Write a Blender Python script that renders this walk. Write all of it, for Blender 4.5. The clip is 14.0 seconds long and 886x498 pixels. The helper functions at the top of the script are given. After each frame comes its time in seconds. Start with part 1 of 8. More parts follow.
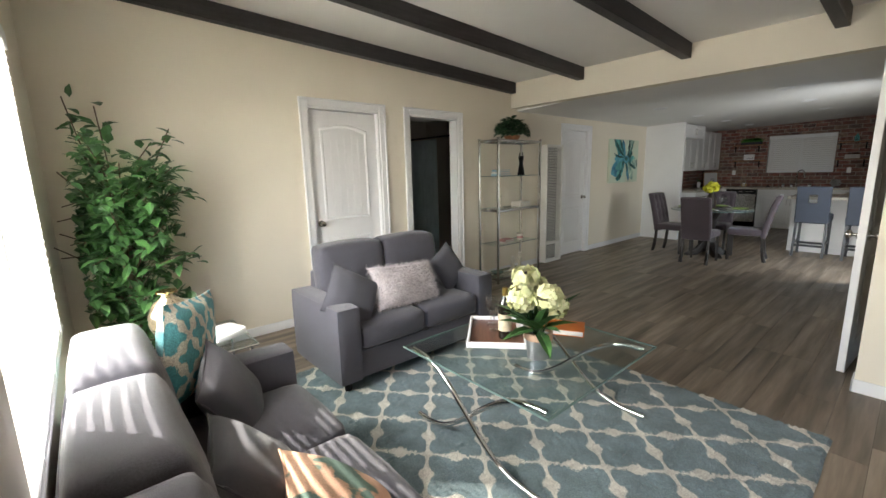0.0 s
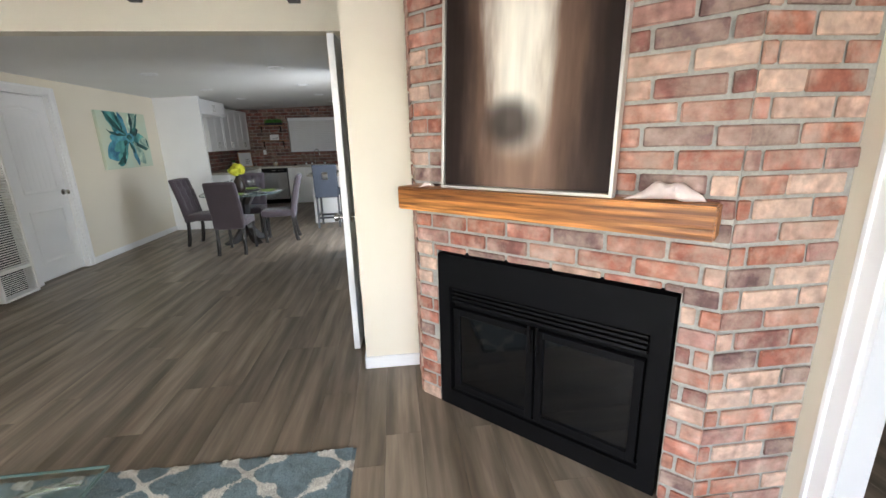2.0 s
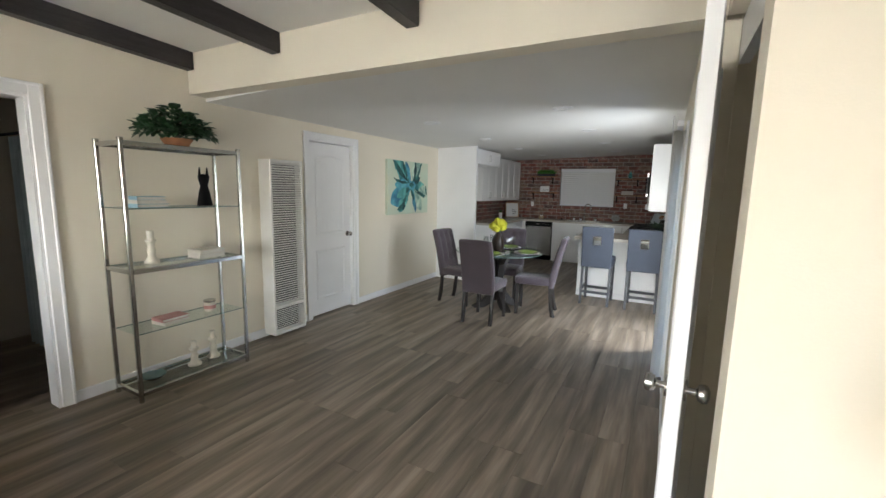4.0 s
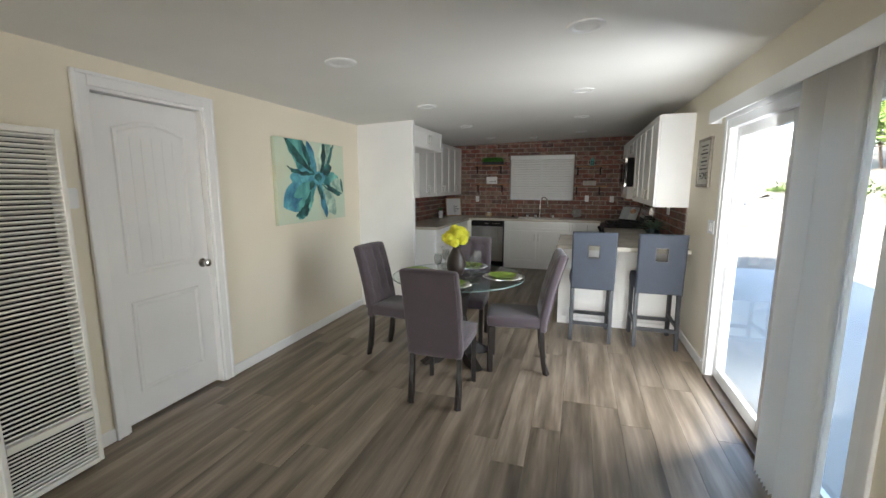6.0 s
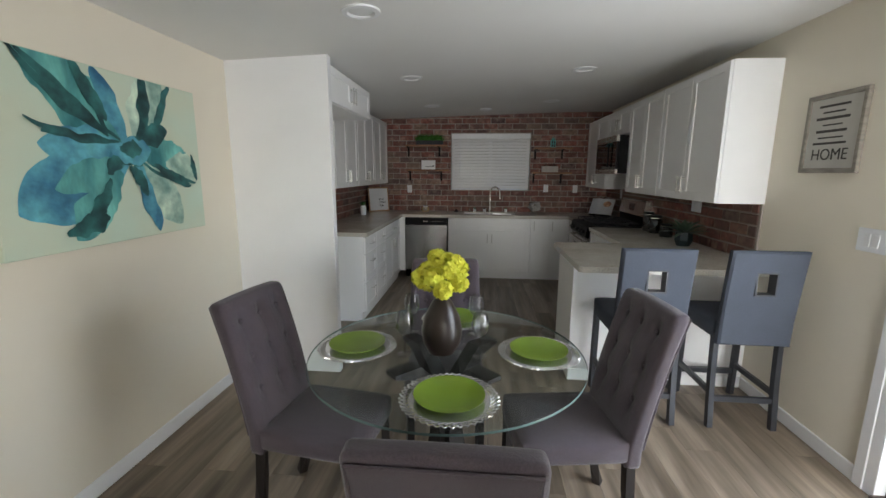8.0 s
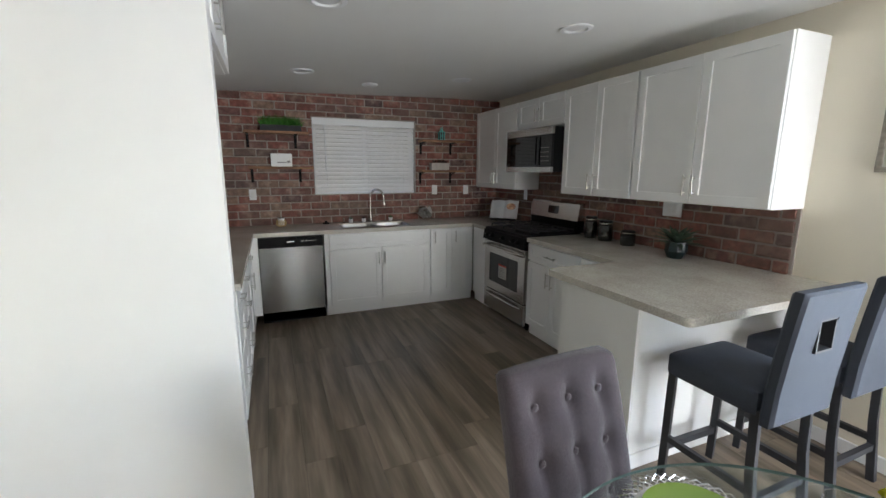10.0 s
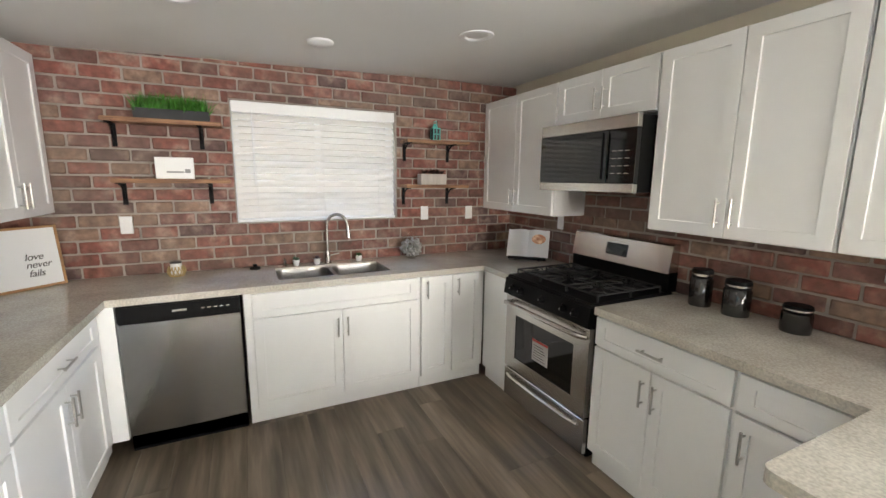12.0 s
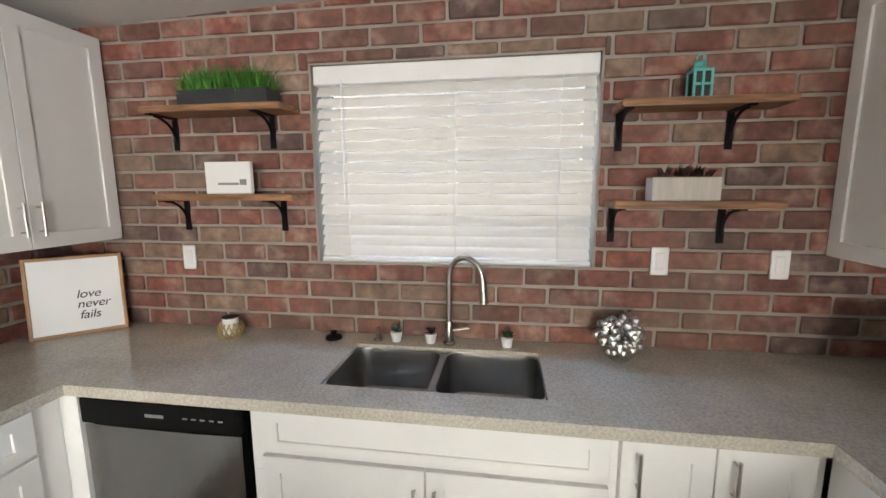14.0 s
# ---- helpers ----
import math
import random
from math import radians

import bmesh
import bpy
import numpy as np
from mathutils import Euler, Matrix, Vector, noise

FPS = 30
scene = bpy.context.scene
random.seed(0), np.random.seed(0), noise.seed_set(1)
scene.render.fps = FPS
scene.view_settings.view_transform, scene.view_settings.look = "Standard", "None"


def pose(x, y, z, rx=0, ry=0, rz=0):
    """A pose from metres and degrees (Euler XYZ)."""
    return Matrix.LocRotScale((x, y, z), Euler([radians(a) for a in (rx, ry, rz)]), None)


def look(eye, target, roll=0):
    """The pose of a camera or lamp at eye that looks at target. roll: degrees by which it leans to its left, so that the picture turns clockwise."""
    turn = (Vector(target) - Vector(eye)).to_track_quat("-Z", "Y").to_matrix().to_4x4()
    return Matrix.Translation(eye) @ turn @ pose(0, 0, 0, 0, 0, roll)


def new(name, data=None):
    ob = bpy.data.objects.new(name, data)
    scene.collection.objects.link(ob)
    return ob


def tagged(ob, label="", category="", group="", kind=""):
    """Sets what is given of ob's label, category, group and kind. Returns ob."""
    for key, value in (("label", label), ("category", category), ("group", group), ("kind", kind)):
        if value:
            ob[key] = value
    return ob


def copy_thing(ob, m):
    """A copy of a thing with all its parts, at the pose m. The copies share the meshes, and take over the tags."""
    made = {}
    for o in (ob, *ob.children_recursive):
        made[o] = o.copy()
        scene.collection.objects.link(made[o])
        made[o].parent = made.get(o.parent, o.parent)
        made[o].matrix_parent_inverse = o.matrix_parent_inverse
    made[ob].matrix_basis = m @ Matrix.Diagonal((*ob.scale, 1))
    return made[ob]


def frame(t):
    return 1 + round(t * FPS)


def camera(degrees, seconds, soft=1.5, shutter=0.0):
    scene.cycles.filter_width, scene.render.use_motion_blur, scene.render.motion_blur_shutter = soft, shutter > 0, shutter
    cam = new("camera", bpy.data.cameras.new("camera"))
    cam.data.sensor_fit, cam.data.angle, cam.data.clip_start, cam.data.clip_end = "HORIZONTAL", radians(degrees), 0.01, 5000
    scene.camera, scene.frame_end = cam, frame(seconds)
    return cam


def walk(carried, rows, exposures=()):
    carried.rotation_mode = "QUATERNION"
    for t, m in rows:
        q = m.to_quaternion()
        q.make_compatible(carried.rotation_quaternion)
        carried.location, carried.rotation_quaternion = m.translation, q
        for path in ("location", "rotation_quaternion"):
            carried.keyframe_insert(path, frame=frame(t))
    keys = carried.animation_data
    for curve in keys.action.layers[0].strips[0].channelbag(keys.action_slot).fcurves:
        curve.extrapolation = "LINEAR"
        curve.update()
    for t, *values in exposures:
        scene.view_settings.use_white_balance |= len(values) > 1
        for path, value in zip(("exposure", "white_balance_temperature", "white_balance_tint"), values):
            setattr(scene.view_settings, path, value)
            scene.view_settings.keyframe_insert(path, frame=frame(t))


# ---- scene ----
cam = camera(93.9, 14.0)
PATH = [
    (0, (-1.257, -0.646, 1.433), (0.026, 0.845, 1.069), -1.4),
    (0.5, (-1.041, -0.618, 1.513), (0.34, 0.787, 1.168), -0.3),
    (1, (-0.75, -0.621, 1.513), (1.022, 0.244, 1.181), -0.1),
    (1.5, (-0.458, -0.596, 1.495), (1.49, -0.542, 1.046), -2.9),
    (2, (-0.211, -0.753, 1.449), (1.711, -0.962, 0.937), -1.6),
    (2.5, (0.029, -0.8, 1.504), (1.987, -0.713, 1.104), 0.8),
    (3, (0.403, -0.707, 1.563), (2.338, -0.285, 1.279), 1.3),
    (3.5, (0.823, -0.577, 1.54), (2.635, 0.222, 1.259), 1.3),
    (3.7, (0.974, -0.49, 1.543), (2.719, 0.447, 1.26), 1.3),
    (5.8, (2.799, 0.513, 1.526), (4.648, 1.205, 1.21), 0.1),
    (6, (2.971, 0.605, 1.533), (4.85, 1.216, 1.225), 0.0),
    (6.5, (3.412, 0.795, 1.51), (5.333, 1.273, 1.221), -0.6),
    (7, (3.842, 1.016, 1.5), (5.783, 1.36, 1.167), 0.1),
    (7.5, (4.271, 1.25, 1.51), (6.222, 1.471, 1.125), 0.5),
    (7.7, (4.455, 1.324, 1.5), (6.409, 1.529, 1.124), 0.4),
    (9.8, (6.125, 2.284, 1.511), (7.998, 1.686, 1.142), 0.2),
    (10, (6.264, 2.353, 1.513), (8.08, 1.602, 1.139), 0.2),
    (10.5, (6.648, 2.386, 1.519), (8.363, 1.43, 1.149), -0.2),
    (11, (7.044, 2.289, 1.537), (8.72, 1.263, 1.165), -0.4),
    (11.5, (7.461, 2.104, 1.575), (9.147, 1.092, 1.212), -0.1),
    (12, (7.871, 1.84, 1.564), (9.649, 0.988, 1.229), 0.6),
    (12.5, (8.305, 1.58, 1.55), (10.148, 0.878, 1.216), 0.4),
    (13, (8.689, 1.333, 1.551), (10.611, 0.879, 1.232), 0.3),
    (13.5, (9.046, 1.129, 1.557), (11.02, 1.027, 1.25), 0.4),
    (14, (9.403, 1.064, 1.568), (11.359, 1.361, 1.274), -0.3),
]
walk(cam, [(t, look(eye, target, roll)) for t, eye, target, roll in PATH],
     exposures=[(0.0, 2.93, 6650, 10), (0.5, 3.25, 6550, 10), (1.0, 3.27, 6550, 10), (2.0, 3.38, 6300, 11), (2.5, 3.4, 6250, 11), (3.5, 3.5, 6300, 10), (6.0, 3.65, 6650, 10), (6.5, 3.48, 6650, 11), (7.5, 3.48, 6550, 11), (10.0, 4.2, 6300, 11), (10.5, 4.4, 6500, 11), (11.0, 4.95, 6800, 11), (12.0, 5.5, 6850, 12), (13.4, 5.52, 6900, 12), (14.0, 5.35, 6900, 12)])

# ---- world and light ----
world = bpy.data.worlds.new("sky")
scene.world = world
world.use_nodes = True
sky = world.node_tree.nodes.new("ShaderNodeTexSky")
sky.sky_type, sky.sun_disc = "NISHITA", False
SUN_FROM = Vector((-0.51, 0.54, 0.67)).normalized()
sky.sun_elevation = math.asin(SUN_FROM.z)
sky.sun_rotation = math.atan2(SUN_FROM.x, SUN_FROM.y)
background = world.node_tree.nodes["Background"]
world.node_tree.links.new(sky.outputs[0], background.inputs[0])
background.inputs[1].default_value = 0.15
sun = new("sun", bpy.data.lights.new("sun", "SUN"))
sun.data.energy, sun.data.angle, sun.data.color = 2.2, radians(0.5), (1.0, 0.95, 0.88)
sun.matrix_world = look(SUN_FROM * 30, (0, 0, 0))


def daylight(name, place, target, width, height, watts, colour=(1.0, 0.97, 0.92)):
    lamp = new(name, bpy.data.lights.new(name, "AREA"))
    lamp.data.shape, lamp.data.size, lamp.data.size_y = "RECTANGLE", width, height
    lamp.data.energy, lamp.data.color = watts, colour
    lamp.matrix_world = look(place, target)
    return lamp


daylight("front_window_daylight", (-1.70, 1.35, 1.42), (4.0, 0.1, 2.1), 1.5, 1.3, 28)
daylight("slider_daylight", (6.0, -0.64, 1.02), (8.95, 1.80, 0.7), 1.6, 1.8, 5.6, (0.95, 0.98, 1.0))
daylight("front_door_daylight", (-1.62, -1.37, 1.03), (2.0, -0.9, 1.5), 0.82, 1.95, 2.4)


# ---- materials ----
def material(name, colour=(0.8, 0.8, 0.8), rough=0.5, metal=0.0, vary=0.0, scale=6.0, grain=0.0, grain_scale=60.0,
             bump=0.0, bump_scale=120.0, stretch=(1, 1, 1), random_value=0.0, second=None, rough_vary=0.0, sheen=0.0, coat=0.0):
    """A principled surface whose colour varies at a coarse and a fine scale, with a fine relief."""
    m = bpy.data.materials.new(name)
    m.use_nodes = True
    n, k = m.node_tree.nodes, m.node_tree.links
    b = n["Principled BSDF"]
    b.inputs["Roughness"].default_value, b.inputs["Metallic"].default_value = rough, metal
    b.inputs["Sheen Weight"].default_value, b.inputs["Coat Weight"].default_value = sheen, coat
    b.inputs["Base Color"].default_value = (*colour, 1)
    where = n.new("ShaderNodeTexCoord")
    mapping = n.new("ShaderNodeMapping")
    mapping.inputs["Scale"].default_value = stretch
    k.new(where.outputs["Object"], mapping.inputs[0])
    if random_value:
        info = n.new("ShaderNodeObjectInfo")
        shift = n.new("ShaderNodeVectorMath")
        shift.operation = "SCALE"
        shift.inputs[0].default_value = (17.0, 31.0, 11.0)
        k.new(info.outputs["Random"], shift.inputs["Scale"])
        k.new(shift.outputs[0], mapping.inputs["Location"])

    def noise_at(size, detail=4.0):
        t = n.new("ShaderNodeTexNoise")
        t.inputs["Scale"].default_value, t.inputs["Detail"].default_value = size, detail
        k.new(mapping.outputs[0], t.inputs["Vector"])
        return t.outputs["Fac"]

    def ranged(source, low, high):
        r = n.new("ShaderNodeMapRange")
        r.inputs["From Min"].default_value, r.inputs["From Max"].default_value = 0.3, 0.7
        r.inputs["To Min"].default_value, r.inputs["To Max"].default_value = low, high
        k.new(source, r.inputs["Value"])
        return r.outputs[0]

    base = None
    if second is not None:
        mix = n.new("ShaderNodeMix")
        mix.data_type = "RGBA"
        mix.inputs["A"].default_value, mix.inputs["B"].default_value = (*colour, 1), (*second, 1)
        k.new(ranged(noise_at(scale), 0.0, 1.0), mix.inputs["Factor"])
        base = mix.outputs["Result"]
    hue = n.new("ShaderNodeHueSaturation")
    hue.inputs["Color"].default_value = (*colour, 1)
    if base is not None:
        k.new(base, hue.inputs["Color"])
    value = None
    for source, amount in ((noise_at(scale) if vary else None, vary), (noise_at(grain_scale, 6.0) if grain else None, grain)):
        if source is None:
            continue
        f = ranged(source, 1 - amount, 1 + amount)
        if value is None:
            value = f
        else:
            mul = n.new("ShaderNodeMath")
            mul.operation = "MULTIPLY"
            k.new(value, mul.inputs[0]), k.new(f, mul.inputs[1])
            value = mul.outputs[0]
    if random_value:
        r = n.new("ShaderNodeMapRange")
        r.inputs["To Min"].default_value, r.inputs["To Max"].default_value = 1 - random_value, 1 + random_value
        k.new(info.outputs["Random"], r.inputs["Value"])
        if value is None:
            value = r.outputs[0]
        else:
            mul = n.new("ShaderNodeMath")
            mul.operation = "MULTIPLY"
            k.new(value, mul.inputs[0]), k.new(r.outputs[0], mul.inputs[1])
            value = mul.outputs[0]
    if value is not None:
        k.new(value, hue.inputs["Value"])
    if value is not None or base is not None:
        k.new(hue.outputs[0], b.inputs["Base Color"])
    if rough_vary:
        k.new(ranged(noise_at(scale * 1.7), rough - rough_vary, rough + rough_vary), b.inputs["Roughness"])
    if bump:
        relief = n.new("ShaderNodeBump")
        relief.inputs["Strength"].default_value, relief.inputs["Distance"].default_value = bump, 0.004
        k.new(noise_at(bump_scale, 3.0), relief.inputs["Height"])
        k.new(relief.outputs[0], b.inputs["Normal"])
    return m


def glass(name, colour=(1, 1, 1), rough=0.0, ior=1.45, curve=5.0):
    """Thin clear glass: a mirror coat over a see-through sheet."""
    m = bpy.data.materials.new(name)
    m.use_nodes = True
    n, k = m.node_tree.nodes, m.node_tree.links
    n.remove(n["Principled BSDF"])
    clear, shine, mix, weight = (n.new("ShaderNodeBsdfTransparent"), n.new("ShaderNodeBsdfGlossy"),
                                 n.new("ShaderNodeMixShader"), n.new("ShaderNodeLayerWeight"))
    power, scaled = n.new("ShaderNodeMath"), n.new("ShaderNodeMath")
    power.operation, scaled.operation = "POWER", "MULTIPLY_ADD"
    power.inputs[1].default_value = curve
    scaled.inputs[1].default_value, scaled.inputs[2].default_value = 0.6, 0.03 * (ior - 1) / 0.45
    clear.inputs[0].default_value = (*colour, 1)
    shine.inputs["Roughness"].default_value = rough
    k.new(weight.outputs["Facing"], power.inputs[0])
    k.new(power.outputs[0], scaled.inputs[0])
    k.new(scaled.outputs[0], mix.inputs[0])
    k.new(clear.outputs[0], mix.inputs[1]), k.new(shine.outputs[0], mix.inputs[2])
    k.new(mix.outputs[0], n["Material Output"].inputs[0])
    return m


def translucent(name, colour, share=0.5):
    m = material(name, colour, 0.55)
    n, k = m.node_tree.nodes, m.node_tree.links
    t, mix = n.new("ShaderNodeBsdfTranslucent"), n.new("ShaderNodeMixShader")
    t.inputs[0].default_value = (*colour, 1)
    mix.inputs[0].default_value = share
    k.new(n["Principled BSDF"].outputs[0], mix.inputs[1]), k.new(t.outputs[0], mix.inputs[2])
    k.new(mix.outputs[0], n["Material Output"].inputs[0])
    return m


CREAM = material("cream_wall_paint", (0.76, 0.70, 0.58), 0.62, vary=0.02, scale=1.2, bump=0.12, bump_scale=160)
WHITE = material("white_trim_paint", (0.80, 0.80, 0.80), 0.35, vary=0.02, scale=3, bump=0.03, bump_scale=40)
CEILING = material("ceiling_paint", (0.78, 0.77, 0.74), 0.8, vary=0.02, scale=1.5, bump=0.25, bump_scale=130)
BEAM = material("dark_beam_stain", (0.035, 0.032, 0.034), 0.45, vary=0.25, scale=3, grain=0.25, grain_scale=30, stretch=(1, 12, 12), bump=0.15)
PLANK = material("grey_brown_plank", (0.122, 0.091, 0.060), 0.40, vary=0.24, scale=1.5, grain=0.14, grain_scale=7, stretch=(0.6, 7, 7), random_value=0.16,
                 second=(0.245, 0.194, 0.143), bump=0.06, bump_scale=50, rough_vary=0.06)
JOINT = material("plank_joint", (0.05, 0.043, 0.04), 0.8, vary=0.1)


def fired_brick(name, tones, rough, pale):
    """Fired clay in several tones, one to a brick, with pale scuffs."""
    m = material(name, tones[0], rough, vary=0.22, scale=9, grain=0.34, grain_scale=26, random_value=0.12, second=pale, bump=1.0, bump_scale=38)
    n, k = m.node_tree.nodes, m.node_tree.links
    info = next(q for q in n if q.type == "OBJECT_INFO")
    ramp = n.new("ShaderNodeValToRGB")
    ramp.color_ramp.interpolation = "CONSTANT"
    for i, c in enumerate(tones):
        e = ramp.color_ramp.elements[i] if i < 2 else ramp.color_ramp.elements.new(i / len(tones))
        e.position, e.color = i / len(tones), (*c, 1)
    k.new(info.outputs["Random"], ramp.inputs[0])
    mix = next(q for q in n if q.type == "MIX")
    k.new(ramp.outputs[0], mix.inputs["A"])
    scuff = mix.inputs["Factor"].links[0].from_node
    scuff.inputs["From Min"].default_value, scuff.inputs["From Max"].default_value, scuff.inputs["To Max"].default_value = 0.5, 0.8, 0.75
    return m


BRICK = fired_brick("red_brick", [(0.33, 0.115, 0.075), (0.24, 0.10, 0.08), (0.38, 0.17, 0.115), (0.17, 0.095, 0.085), (0.36, 0.135, 0.085), (0.46, 0.29, 0.22), (0.32, 0.17, 0.14), (0.38, 0.15, 0.105), (0.50, 0.34, 0.26)], 0.85, (0.52, 0.39, 0.32))
MORTAR = material("grey_mortar", (0.37, 0.36, 0.325), 0.9, vary=0.12, scale=8, grain=0.12, grain_scale=80, bump=0.6, bump_scale=90)
CABINET = material("white_cabinet_lacquer", (0.86, 0.86, 0.85), 0.28, vary=0.015, scale=4)
QUARTZ = material("speckled_quartz", (0.50, 0.465, 0.40), 0.2, vary=0.05, scale=5, grain=0.20, grain_scale=110, second=(0.57, 0.54, 0.475), coat=0.2)
STEEL = material("brushed_steel", (0.74, 0.73, 0.71), 0.28, 1.0, vary=0.05, scale=2, grain=0.06, grain_scale=120, stretch=(1, 30, 1), rough_vary=0.05)
CHROME = material("chrome", (0.78, 0.78, 0.78), 0.08, 1.0)
NICKEL = material("satin_nickel", (0.5, 0.48, 0.45), 0.25, 1.0)
for metal in (STEEL,):
    sweep = metal.node_tree.nodes.new("ShaderNodeTangent")
    sweep.direction_type, sweep.axis = "RADIAL", "Z"
    metal.node_tree.links.new(sweep.outputs[0], metal.node_tree.nodes["Principled BSDF"].inputs["Tangent"])
    metal.node_tree.nodes["Principled BSDF"].inputs["Anisotropic"].default_value = 0.8
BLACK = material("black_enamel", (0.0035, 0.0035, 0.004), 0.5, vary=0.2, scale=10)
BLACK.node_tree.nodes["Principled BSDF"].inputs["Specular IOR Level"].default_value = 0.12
GLASS = glass("clear_glass", (0.97, 0.985, 0.98))
CONCRETE = material("patio_concrete", (0.25, 0.245, 0.235), 0.85, vary=0.12, scale=1.5, grain=0.08, grain_scale=40, bump=0.2)


# ---- building helpers ----
def box(bm, x0, x1, y0, y1, z0, z1, bevel=0.0, segments=2):
    """A box between the given planes, its edges rounded by bevel."""
    made = bmesh.ops.create_cube(bm, size=1.0, matrix=Matrix.Translation(((x0 + x1) / 2, (y0 + y1) / 2, (z0 + z1) / 2))
                                 @ Matrix.Diagonal((abs(x1 - x0), abs(y1 - y0), abs(z1 - z0), 1)))
    if bevel:
        edges = {e for v in made["verts"] for e in v.link_edges}
        bmesh.ops.bevel(bm, geom=list(edges), offset=bevel, segments=segments, affect="EDGES", clamp_overlap=True)
    return bm


def boxed(*sides, bevel=0.0, segments=2):
    return box(bmesh.new(), *sides, bevel=bevel, segments=segments)


def rod(bm, a, b, r0, r1=None, sides=12):
    """A round bar from a to b, tapering from r0 to r1."""
    a, b = Vector(a), Vector(b)
    turn = (b - a).to_track_quat("Z", "Y").to_matrix().to_4x4()
    bmesh.ops.create_cone(bm, cap_ends=True, segments=sides, radius1=r0, radius2=r0 if r1 is None else r1, depth=(b - a).length,
                          matrix=Matrix.Translation((a + b) / 2) @ turn)
    return bm


def tube(bm, points, r, sides=10, closed=False):
    """A round pipe along the points."""
    pts = [Vector(p) for p in points]
    rings, up = [], Vector((0.1312, 0.257, 0.957))
    for i, p in enumerate(pts):
        d = (pts[(i + 1) % len(pts)] - pts[i - 1]) if closed else (pts[min(i + 1, len(pts) - 1)] - pts[max(i - 1, 0)])
        side = d.cross(up).normalized()
        top = side.cross(d).normalized()
        rings.append([bm.verts.new(p + r * (math.cos(t) * side + math.sin(t) * top)) for t in np.linspace(0, 2 * math.pi, sides, endpoint=False)])
    for i in range(len(rings) if closed else len(rings) - 1):
        a, b = rings[i], rings[(i + 1) % len(rings)]
        for j in range(sides):
            bm.faces.new((a[j], a[(j + 1) % sides], b[(j + 1) % sides], b[j]))
    if not closed:
        bm.faces.new(rings[0][::-1]), bm.faces.new(rings[-1])
    bmesh.ops.recalc_face_normals(bm, faces=bm.faces)
    return bm


def lathe(bm, profile, centre=(0, 0, 0), sides=24, squash=1.0, caps=True):
    """A turned shape from pairs of radius and height."""
    c = Vector(centre)
    rings = [[bm.verts.new(c + Vector((r * math.cos(t), squash * r * math.sin(t), z))) for t in np.linspace(0, 2 * math.pi, sides, endpoint=False)] for r, z in profile]
    for a, b in zip(rings, rings[1:]):
        for j in range(sides):
            bm.faces.new((a[j], a[(j + 1) % sides], b[(j + 1) % sides], b[j]))
    for ring, (r, z) in ((rings[0], profile[0]), (rings[-1], profile[-1])):
        if r > 1e-4 and caps:
            bm.faces.new(ring)
    bmesh.ops.remove_doubles(bm, verts=bm.verts, dist=1e-6)
    bmesh.ops.recalc_face_normals(bm, faces=bm.faces)
    return bm


def prism(bm, outline, z0, z1):
    """An upright solid over an outline of x, y pairs."""
    low, high = [bm.verts.new((x, y, z0)) for x, y in outline], [bm.verts.new((x, y, z1)) for x, y in outline]
    bm.faces.new(low[::-1]), bm.faces.new(high)
    for i in range(len(low)):
        j = (i + 1) % len(low)
        bm.faces.new((low[i], low[j], high[j], high[i]))
    bmesh.ops.recalc_face_normals(bm, faces=bm.faces)
    return bm


def put(name, bm, mat, smooth=False):
    mesh = bpy.data.meshes.new(name)
    bm.to_mesh(mesh)
    bm.free()
    mesh.materials.append(mat)
    if smooth:
        mesh.shade_smooth()
        mesh.set_sharp_from_angle(angle=radians(40))
    return new(name, mesh)


def sheet(us, vs, inside, spot):
    """One connected slab from the cells of a grid that lie inside; spot(u, v, k) gives its two skins, k = 0 and 1."""
    bm, verts = bmesh.new(), {}
    cells = {(i, j) for i in range(len(us) - 1) for j in range(len(vs) - 1) if inside((us[i] + us[i + 1]) / 2, (vs[j] + vs[j + 1]) / 2)}

    def vert(i, j, k):
        if (i, j, k) not in verts:
            verts[i, j, k] = bm.verts.new(spot(us[i], vs[j], k))
        return verts[i, j, k]
    for i, j in cells:
        ring = [(i, j), (i + 1, j), (i + 1, j + 1), (i, j + 1)]
        bm.faces.new([vert(*c, 1) for c in ring]), bm.faces.new([vert(*c, 0) for c in ring[::-1]])
        for (a, b), step in zip(zip(ring, ring[1:] + ring[:1]), ((0, -1), (1, 0), (0, 1), (-1, 0))):
            if (i + step[0], j + step[1]) not in cells:
                bm.faces.new((vert(*a, 0), vert(*b, 0), vert(*b, 1), vert(*a, 1)))
    bmesh.ops.recalc_face_normals(bm, faces=bm.faces)
    return bm


def part(name, bm, mat, parent, label="", smooth=False):
    ob = put(name, bm, mat, smooth)
    ob.parent = parent
    return tagged(ob, label)


def thing(name, label, category, group="", kind="", place=None):
    ob = new(name)
    ob.empty_display_size = 0.1
    if place is not None:
        ob.matrix_world = place
    return tagged(ob, label, category, group, kind)


def structure(name, bm, mat, label, category, smooth=False):
    return tagged(put(name, bm, mat, smooth), label, category, kind="structure")


